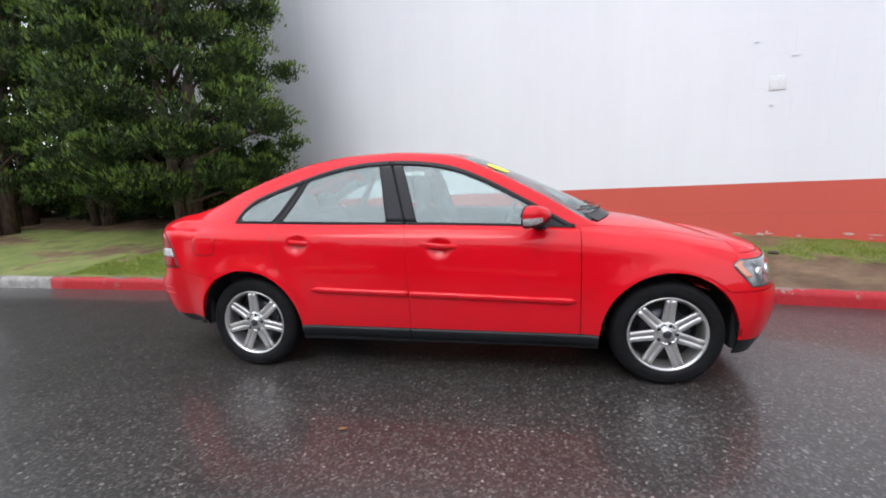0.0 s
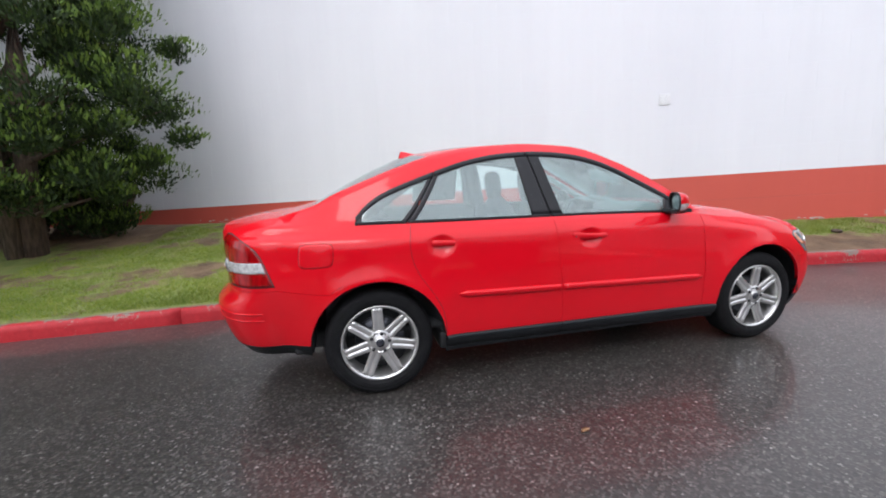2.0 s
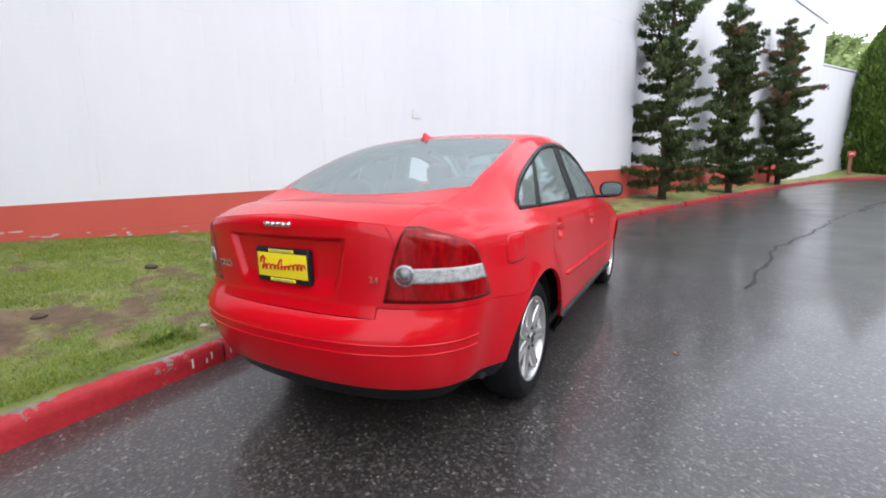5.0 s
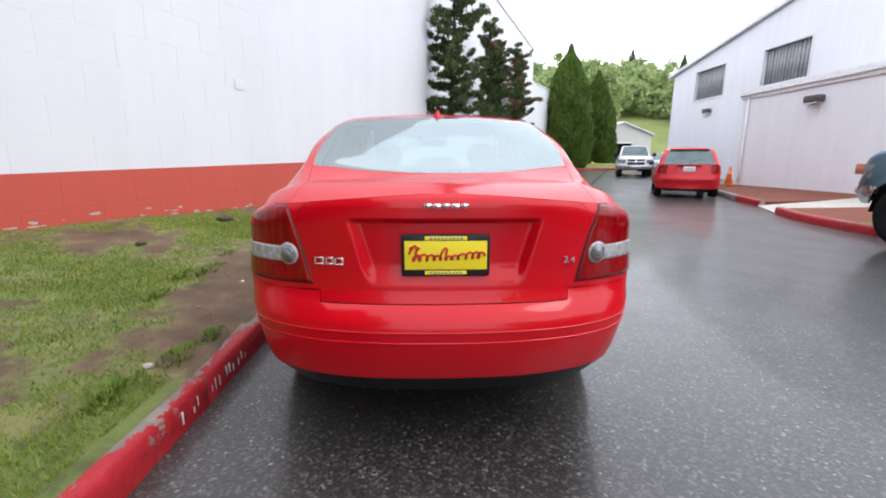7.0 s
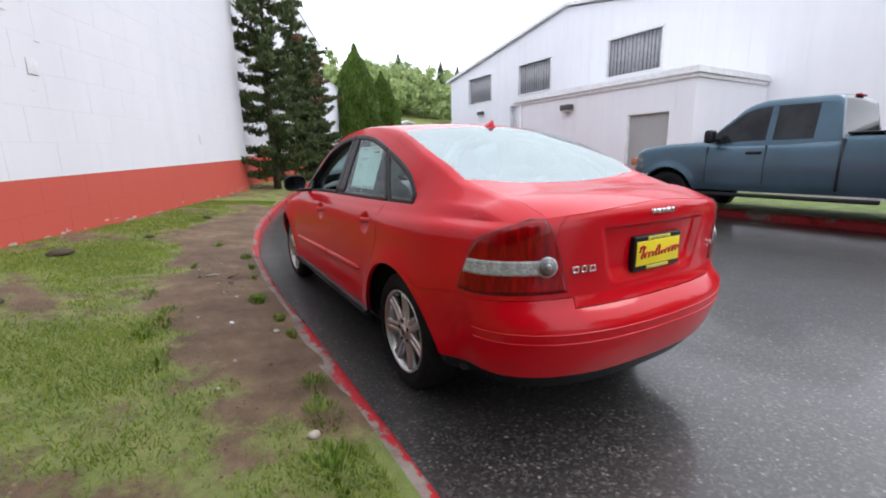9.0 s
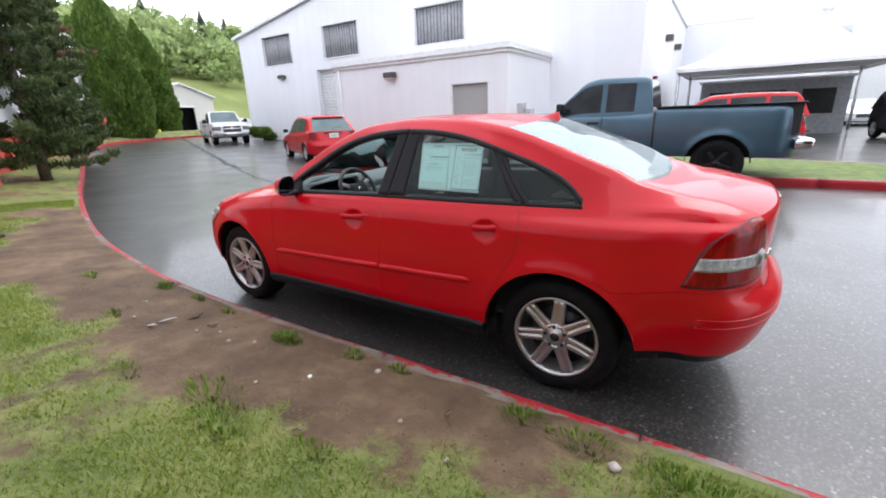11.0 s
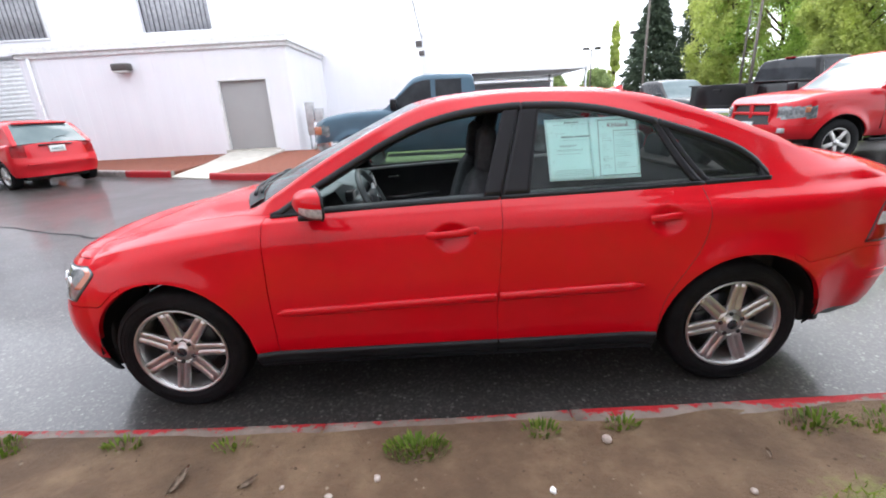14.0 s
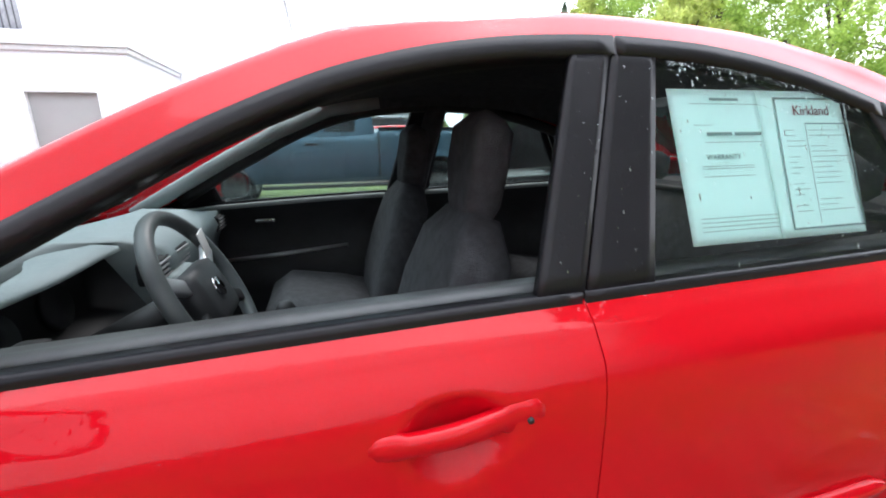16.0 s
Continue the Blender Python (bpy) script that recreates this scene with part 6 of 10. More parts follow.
for sgn in (1, -1):
    card = part("door_card", inner_side(sgn), M_CABIN, car, "black moulded door card")
    bm = bmesh.new()
    pipe(bm, [(0.60, sgn * 0.752, 0.70), (0.35, sgn * 0.742, 0.715), (0.05, sgn * 0.742, 0.74)], [0.008, 0.011, 0.006])
    part("grab_strip", bm, M_STEEL, card)
    bm = bmesh.new()
    box_bm(bm, (0.36, 0.745, 0.865), (0.45, 0.775, 0.885), 0.008)
    for v in bm.verts:
        v.co.y *= sgn
    bmesh.ops.recalc_face_normals(bm, faces=bm.faces)
    part("inner_handle", bm, M_CHROME, card)
    part("door_top", patch_bm(lambda x: belt(x) - 0.012, lambda x: belt(x) + 0.004, (-1.4, -1.4), (0.7, 0.7), sgn, 24, 1, -0.055, 0.05, lambda x, z: LINE_Y[1](x)), M_LINING if sgn < 0 else M_DOOR_TOP, card)
    # inner pillars
    bm = bmesh.new()
    pipe(bm, [(-0.27, sgn * 0.70, 0.95), (-0.31, sgn * 0.655, 1.15), (-0.36, sgn * 0.59, 1.35)], 0.045)
    part("pillar_lining", bm, M_FABRIC, car)
    bm = bmesh.new()
    pts = [(x, sgn * (LINE_Y[4](x) - 0.03), LINE_Z[10](x) - 0.045) for x in (0.86, 0.7, 0.5, 0.3, 0.1, -0.1)]
    pipe(bm, pts, 0.028)
    part("pillar_lining", bm, M_LINING, car, "grey screen pillar lining")
    bm = bmesh.new()
    pts = [(x, sgn * (LINE_Y[2](x) - 0.03), LINE_Z[8](x) - 0.012) for x in np.linspace(0.72, -1.36, 26)]
    pipe(bm, pts, 0.024)
    part("door_seal", bm, M_INNER, car)
    bm = bmesh.new()
    pipe(bm, [(-1.05, sgn * 0.57, 1.24), (-1.25, sgn * 0.60, 1.12), (-1.42, sgn * 0.60, 1.0)], 0.045)
    part("pillar_lining", bm, M_INNER, car)
    # seat belt
    bm = bmesh.new()
    pts = [(-0.30, sgn * 0.63, 1.24), (-0.275, sgn * 0.66, 1.0), (-0.25, sgn * 0.68, 0.6)]
    pipe(bm, pts, 0.018, 6)
    part("seat_belt", bm, M_FABRIC, car)


def headliner():
    bm = bmesh.new()
    grid = []
    for x in np.linspace(0.12, -1.0, 16):
        p = line_points(x)
        row = []
        for k, (j, dz) in enumerate(((9, 0.05), (10, 0.035), (11, 0.03), (12, 0.03))):
            row.append((p[j][0], p[j][1] - (0.02 if j < 11 else 0), p[j][2] - dz))
        full = [bm.verts.new(q) for q in row] + [bm.verts.new((q[0], -q[1], q[2])) for q in reversed(row[:-1])]
        grid.append(full)
    for p, q in zip(grid, grid[1:]):
        for k in range(len(p) - 1):
            bm.faces.new((p[k], p[k + 1], q[k + 1], q[k]))
    return bm


part("headlining", headliner(), M_FABRIC, car, "dark cloth headlining")
part("cabin_floor", box((-1.5, -0.70, 0.33), (1.0, 0.70, 0.36)), M_FABRIC, car)
part("bulkhead", box((0.98, -0.62, 0.33), (1.03, 0.62, 0.89)), M_INNER, car)
part("rear_bulkhead", box((-1.62, -0.62, 0.36), (-1.30, 0.62, 0.99), 0.03), M_FABRIC, car)
part("parcel_shelf", box((-1.72, -0.60, 1.0), (-1.20, 0.60, 1.025), 0.01), M_INNER, car)


def dashboard():
    prof = [(1.06, 0.955), (0.95, 0.975), (0.80, 0.985), (0.66, 0.975), (0.585, 0.945), (0.565, 0.90), (0.60, 0.82), (0.62, 0.72), (0.70, 0.60), (0.80, 0.5), (1.0, 0.5)]
    bm = bmesh.new()
    rings = []
    for y in np.linspace(-0.70, 0.70, 29):
        hood = 0.03 * math.exp(-((y - 0.35) / 0.22) ** 4)
        ring = []
        for x, z in prof:
            k = 1.0 if z > 0.9 else 0.4
            inset = 0.17 if (0.07 < y < 0.63 and 0.80 < z < 0.95) else 0.0
            xx = min(x - 0.02 * (1 - abs(y)) + inset, 1.0 - 0.5 * y * y)
            ring.append(bm.verts.new((xx, y, z + (hood if x < 0.9 and z > 0.93 else 0) - 0.045 * max(0.0, abs(y) - 0.5) / 0.2 * (x > 0.62 and z > 0.93) - (0.02 if x > 0.9 and z > 0.9 else 0.0))))
        rings.append(ring)
    for p, q in zip(rings, rings[1:]):
        for k in range(len(prof) - 1):
            bm.faces.new((p[k], p[k + 1], q[k + 1], q[k]))
    bmesh.ops.recalc_face_normals(bm, faces=bm.faces)
    return bm


dash = part("dashboard", dashboard(), M_DASH, car, "soft blue-grey dashboard")
# hooded instrument recess: black lining, arched grey hood, grey lower lip
bm = bmesh.new()
arch = [(0.11 + 0.47 * i / 16, 0.955 + 0.038 * math.sin(math.pi * i / 16) ** 0.6) for i in range(17)]
lip = [bm.verts.new((0.575 + 0.10 * abs(i / 8 - 1) ** 3, y, z)) for i, (y, z) in enumerate(arch)]
deep = [bm.verts.new((0.715, y, z - 0.035)) for y, z in arch]
low_lip = [bm.verts.new((0.585, y, 0.795)) for y, z in arch]
low_deep = [bm.verts.new((0.715, y, 0.825)) for y, z in arch]
for i in range(16):
    bm.faces.new((lip[i], lip[i + 1], deep[i + 1], deep[i]))
    bm.faces.new((deep[i], deep[i + 1], low_deep[i + 1], low_deep[i]))
    bm.faces.new((low_deep[i], low_deep[i + 1], low_lip[i + 1], low_lip[i]))
for i in (0, 16):
    bm.faces.new((lip[i], deep[i], low_deep[i], low_lip[i]))
binnacle = part("instrument_binnacle", bm, M_INNER, dash, "black hooded instrument recess")
bm = bmesh.new()
rows = []
for i, (y, z) in enumerate(arch):
    x0 = 0.570 + 0.10 * abs(i / 8 - 1) ** 3
    rows.append([bm.verts.new(q) for q in ((x0 + 0.012, y, z - 0.004), (x0, y, z + 0.001), (x0 + 0.004, y, z + 0.010), (x0 + 0.05, y, z + 0.016), (0.80, y, z + 0.012 * math.sin(math.pi * i / 16)))])
for p, q in zip(rows, rows[1:]):
    for k in range(4):
        bm.faces.new((p[k], p[k + 1], q[k + 1], q[k]))
bmesh.ops.recalc_face_normals(bm, faces=bm.faces)
part("hood", bm, M_DASH, binnacle)
for y in (0.26, 0.44):
    bm = bmesh.new()
    tube(bm, (0.712, y, 0.882), (0.700, y, 0.884), 0.052, 0.048, 24)
    part("gauge", bm, M_CABIN, binnacle)
bm = bmesh.new()
pipe(bm, [(0.572, 0.11, 0.792), (0.566, 0.35, 0.785), (0.575, 0.58, 0.792)], 0.012, 8)
part("lower_lip", bm, M_DASH, binnacle)
for yv in (0.62, -0.62, 0.08, -0.08):
    vent = part("air_vent", box((0.555, yv - 0.06, 0.87), (0.60, yv + 0.06, 0.93), 0.01), M_INNER, dash)
    for k in range(4):
        part("louvre", box((0.550, yv - 0.05, 0.877 + k * 0.013), (0.558, yv + 0.05, 0.882 + k * 0.013), 0.001), M_STEEL, vent)
part("console", box((0.52, -0.09, 0.40), (0.64, 0.09, 0.88), 0.03), M_DASH, dash)
part("centre_tunnel", box((-0.5, -0.11, 0.36), (0.62, 0.11, 0.56), 0.05), M_INNER, car)
bm = bmesh.new()
pipe(bm, [(0.30, 0, 0.55), (0.28, 0, 0.70)], 0.012)
bmesh.ops.create_uvsphere(bm, u_segments=12, v_segments=8, radius=0.03, matrix=Matrix.Translation((0.28, 0, 0.72)))
part("gear_lever", bm, M_INNER, car)

M_TAG = plain("white_tag_paper", (0.72, 0.73, 0.72), (0.80, 0.81, 0.80), 0.7)
# steering wheel
place = pose(0.385, 0.37, 0.918, 0, 0, 0) @ pose(0, 0, 0, 0, -64, 0)
bm = bmesh.new()
ring = [(0.185 * math.cos(a), 0.185 * math.sin(a), 0) for a in np.linspace(0, 2 * math.pi, 41)[:-1]]
prev = None
rows = []
for a in np.linspace(0, 2 * math.pi, 41)[:-1]:
    rows.append([bm.verts.new(((0.172 + 0.015 * math.cos(b)) * math.cos(a), (0.172 + 0.015 * math.cos(b)) * math.sin(a), 0.016 * math.sin(b))) for b in np.linspace(0, 2 * math.pi, 11)[:-1]])
for i in range(40):
    for k in range(10):
        bm.faces.new((rows[i][k], rows[(i + 1) % 40][k], rows[(i + 1) % 40][(k + 1) % 10], rows[i][(k + 1) % 10]))
bmesh.ops.recalc_face_normals(bm, faces=bm.faces)
bmesh.ops.transform(bm, matrix=place, verts=bm.verts)
steer = part("steering_wheel", bm, M_WHEEL, car, "black four-spoke steering wheel")
bm = bmesh.new()
box_bm(bm, (-0.07, -0.085, -0.03), (0.06, 0.085, 0.022), 0.03, place)
part("airbag_pad", bm, M_CABIN, steer)
for a in (25, 155, 205, 335):
    bm = bmesh.new()
    box_bm(bm, (0.04, -0.016, -0.008), (0.18, 0.016, 0.008), 0.006, place @ pose(0, 0, 0, 0, 0, a + 90))
    part("wheel_spoke", bm, M_STEEL if a > 180 else M_INNER, steer)
bm = bmesh.new()
tube(bm, place @ Vector((0, 0, 0.02)), place @ Vector((0, 0, 0.027)), 0.022, n=20)
part("emblem", bm, M_CHROME, steer)
bm = bmesh.new()
box_bm(bm, (0.068, -0.058, 0.020), (0.118, -0.012, 0.0225), 0.0008, place @ pose(0, 0, 0, 0, -14, 8))
part("paper_tag", bm, M_TAG, steer, "small white paper tag on the wheel")
bm = bmesh.new()
tube(bm, place @ Vector((0, 0, -0.02)), place @ Vector((0, 0, -0.3)), 0.035, n=12)
part("steering_column", bm, M_INNER, steer)


def cushion(bm, pts, widths, depth, m):
    """A padded slab along a bent line: rings of rounded rectangles."""
    rings = []
    n = len(pts)
    for i, ((x, z), w) in enumerate(zip(pts, widths)):
        a, b = pts[max(i - 1, 0)], pts[min(i + 1, n - 1)]
        tx, tz = b[0] - a[0], b[1] - a[1]
        g = math.hypot(tx, tz)
        nx, nz = tz / g, -tx / g
        d = depth if 0 < i < n - 1 else depth * 0.62
        ring = []
        for k in range(20):
            th = 2 * math.pi * k / 20
            u = math.copysign(abs(math.cos(th)) ** 0.55, math.cos(th)) * w
            v = math.copysign(abs(math.sin(th)) ** 0.6, math.sin(th)) * d
            if v > 0:
                v *= 0.78 + 0.42 * (abs(u) / w) ** 3
            ring.append(bm.verts.new(m @ Vector((x + nx * v, u, z + nz * v))))
        rings.append(ring)
    for p, q in zip(rings, rings[1:]):
        for k in range(20):
            bm.faces.new((p[k], p[(k + 1) % 20], q[(k + 1) % 20], q[k]))
    bm.faces.new(rings[0])
    bm.faces.new(rings[-1])
    bmesh.ops.recalc_face_normals(bm, faces=bm.faces)


for y in (0.37, -0.37):
    m = pose(0, y, 0)
    bm = bmesh.new()
    cushion(bm, [(0.36, 0.60), (0.30, 0.62), (0.1, 0.585), (-0.08, 0.56)], [0.22, 0.25, 0.25, 0.24], 0.075, m)
    seat = part("front_seat", bm, M_FABRIC, car, "charcoal cloth bucket seat")
    bm = bmesh.new()
    cushion(bm, [(-0.03, 0.56), (-0.07, 0.68), (-0.12, 0.85), (-0.165, 0.98), (-0.19, 1.05)], [0.22, 0.25, 0.245, 0.185, 0.10], 0.075, m)
    part("backrest", bm, M_FABRIC, seat)
    bm = bmesh.new()
    cushion(bm, [(-0.18, 1.03), (-0.19, 1.07), (-0.198, 1.16), (-0.21, 1.235), (-0.225, 1.262)], [0.07, 0.078, 0.112, 0.105, 0.06], 0.05, m)
    part("head_restraint", bm, M_FABRIC, seat)
    part("seat_base", box((-0.1, y - 0.2, 0.36), (0.3, y + 0.2, 0.52), 0.02), M_INNER, seat)
bm = bmesh.new()
cushion(bm, [(-0.62, 0.60), (-0.68, 0.62), (-0.95, 0.57), (-1.12, 0.56)], [0.60, 0.63, 0.63, 0.62], 0.08, pose(0, 0, 0))
bench = part("rear_bench", bm, M_FABRIC, car, "charcoal cloth rear bench")
bm = bmesh.new()
cushion(bm, [(-1.10, 0.58), (-1.16, 0.75), (-1.24, 0.95), (-1.27, 1.03)], [0.61, 0.62, 0.60, 0.54], 0.075, pose(0, 0, 0))
part("backrest", bm, M_FABRIC, bench)
for y in (0.38, 0.0, -0.38):
    bm = bmesh.new()
    cushion(bm, [(-1.27, 1.02), (-1.28, 1.06), (-1.29, 1.13), (-1.295, 1.155)], [0.09, 0.13, 0.125, 0.08], 0.045, pose(0, y, 0))
    part("head_restraint", bm, M_FABRIC, bench)
bm = bmesh.new()
box_bm(bm, (0.30, -0.11, 1.27), (0.325, 0.11, 1.33), 0.012)
part("rear_view_mirror", bm, M_INNER, car)

# roof fin, wipers, badges, plate
bm = bmesh.new()
rows = []
for t in np.linspace(0, 1, 10):
    x = -0.90 - 0.15 * t
    hgt = 0.047 * min(1.0, (t / 0.82)) ** 1.25 if t < 0.9 else 0.047 * (1 - (t - 0.9) / 0.1)
    w = 0.008 + 0.032 * math.sin(math.pi * min(0.85, 0.1 + 0.75 * t))
    z0 = MID_Z(x) - 0.004
    rows.append([bm.verts.new(p) for p in ((x, -w, z0), (x, -w * 0.42, z0 + hgt * 0.45), (x, -0.003, z0 + hgt), (x, 0.003, z0 + hgt), (x, w * 0.42, z0 + hgt * 0.45), (x, w, z0))])
for p, q in zip(rows, rows[1:]):
    for k in range(5):
        bm.faces.new((p[k], p[k + 1], q[k + 1], q[k]))
bm.faces.new(rows[-1])
bmesh.ops.recalc_face_normals(bm, faces=bm.faces)
part("roof_fin", bm, M_RED, car, "red shark-fin aerial")
for y0, y1 in ((0.50, -0.06), (0.0, -0.54)):
    bm = bmesh.new()
    arm, blade = [], []
    for t in np.linspace(0, 1, 9):
        y = y0 + (y1 - y0) * t
        q = screen_point(0.895 - 0.05 * t, abs(y))
        arm.append((q.x + 0.012, y, q.z + 0.024 - 0.004 * t))
        q = screen_point(0.865 - 0.06 * t, abs(y * 0.98))
        blade.append((q.x + 0.006, y * 0.98, q.z + 0.014))
    pipe(bm, arm, [0.010, 0.009, 0.008, 0.007, 0.006, 0.006, 0.005, 0.005, 0.004], 6)
    pipe(bm, blade, 0.006, 6)
    part("wiper", bm, M_BLACK_TRIM, car)
bm = bmesh.new()
grid = []
for y in np.linspace(-0.60, 0.60, 22):
    line = []
    for xv, up in ((0.855, 0.001), (0.875, 0.008), (0.915, 0.009), (0.948, 0.004)):
        q = screen_point(xv, abs(y))
        line.append(bm.verts.new((q.x + 0.004, y, q.z + up + 0.002)))
    grid.append(line)
for p, q in zip(grid, grid[1:]):
    for k in range(3):
        bm.faces.new((p[k], p[k + 1], q[k + 1], q[k]))
bmesh.ops.recalc_face_normals(bm, faces=bm.faces)
part("cowl_panel", bm, M_BLACK_TRIM, car, "black plastic cowl panel")


def tail_x(y, z):
    best = None
    pts = [(p[0], p[1], p[2]) for r in TAIL for p in r]
    near = sorted(pts, key=lambda p: (p[1] - abs(y)) ** 2 + (p[2] - z) ** 2)[:4]
    return sum(p[0] for p in near) / 4


lid = body_parts["boot_lid"]
# maker's badge, as a row of plain chrome shapes
for k, y in enumerate(np.linspace(0.064, -0.064, 5)):
    x = tail_x(y, 0.985) - 0.001
    outline = [(y - 0.014, 0.977), (y + 0.014, 0.977), (y + 0.0145, 0.991), (y + 0.010, 0.995), (y - 0.010, 0.995), (y - 0.0145, 0.991)] if k % 2 else [(y - 0.006, 0.977), (y + 0.006, 0.977), (y + 0.0145, 0.995), (y - 0.0145, 0.995)]
    bm = bmesh.new()
    prism(bm, outline, x - 0.006, x + 0.012, "x")
    part("badge_shape", bm, M_CHROME, lid)
for y, w in ((0.457, 0.017), (0.418, 0.015), (0.382, 0.016)):
    bm = bmesh.new()
    x = tail_x(y, 0.79)
    for lo, hi in (((y - w, 0.772), (y + w, 0.778)), ((y - w, 0.794), (y + w, 0.800)), ((y - w, 0.778), (y - w + 0.006, 0.794)), ((y + w - 0.006, 0.778), (y + w, 0.794))):
        box_bm(bm, (x - 0.006, lo[0], lo[1]), (x + 0.02, hi[0], hi[1]), 0.001)
    part("model_badge_shape", bm, M_CHROME, lid)


def text_mesh(name, words, size, m, material, parent, depth=0.002, align="CENTER"):
    """Lettering in the built-in font, turned into a mesh."""
    cu = bpy.data.curves.new(name, "FONT")
    cu.body, cu.size, cu.extrude, cu.align_x, cu.align_y = words, size, depth, align, "CENTER"
    tmp = bpy.data.objects.new(name, cu)
    scene.collection.objects.link(tmp)
    me = bpy.data.meshes.new_from_object(tmp.evaluated_get(bpy.context.evaluated_depsgraph_get()))
    bpy.data.objects.remove(tmp)
    bpy.data.curves.remove(cu)
    me.transform(m)
    return link_data(name, me, material, parent, smooth=False)


text_mesh("engine_badge", "2.4", 0.036, pose(tail_x(0.455, 0.785) - 0.004, -0.457, 0.785, 90, 0, -90) @ pose(0, 0, 0), M_CHROME, lid, 0.005)
PX = -2.196
plate = part("number_plate", box((PX - 0.010, -0.158, 0.735), (PX + 0.02, 0.158, 0.885), 0.006), M_BLACK_TRIM, lid, "yellow dealer plate in a black frame")
part("plate_face", box((PX - 0.0125, -0.147, 0.759), (PX - 0.009, 0.147, 0.863), 0.002), M_YELLOW, plate)
for z in (0.873, 0.748):
    part("frame_label", box((PX - 0.0125, -0.075, z - 0.007), (PX - 0.0095, 0.075, z + 0.007), 0.001), M_YELLOW, plate)
    for k in range(9):
        part("label_bar", box((PX - 0.0132, -0.06 + k * 0.0135, z - 0.004), (PX - 0.012, -0.052 + k * 0.0135, z + 0.004)), M_INK, plate)
# the dealer's script, as one plain flowing stroke
bm = bmesh.new()
pts = []
for i in range(190):
    t = i / 189
    tall = 2.6 if t < 0.06 else (2.0 if 0.42 < t < 0.47 else 0.85 + 0.25 * math.sin(9 * t))
    beat = 2 * math.pi * 11.5 * (t + 0.012 * math.sin(13 * t))
    up = 0.0105 * tall * (1 + math.sin(beat))
    pts.append((PX - 0.0135, 0.132 - 0.262 * t + 0.0075 * math.sin(beat + 1.3) - 0.35 * up, 0.790 + 0.012 * t + up))
pipe(bm, pts, 0.0042, 5)
pipe(bm, [(PX - 0.0135, 0.128, 0.836), (PX - 0.0135, 0.108, 0.848), (PX - 0.0135, 0.094, 0.838), (PX - 0.0135, 0.108, 0.822), (PX - 0.0135, 0.098, 0.800), (PX - 0.0135, 0.088, 0.792)], 0.0045, 5)
part("script_stroke", bm, M_RED_INK, plate)
# bumper grooves
for z, d in ((0.548, 0.0), (0.508, 0.0)):
    bm = bmesh.new()
    pts = []
    for k in range(2, WRAP + 1):
        col = np.array([TAIL[r][k] for r in range(ROW0[6] + 1)])
        pts.append((np.interp(z, col[:, 2], col[:, 0]) , np.interp(z, col[:, 2], col[:, 1]), z))
    pts = [p for p in pts if p[0] < -1.93]
    full = [(p[0], p[1], p[2]) for p in pts] + [(p[0], -p[1], p[2]) for p in reversed(pts[:-1])]
    pipe(bm, full, 0.0045, 6)
    part("bumper_groove", bm, M_RED, body_parts["rear_bumper"])
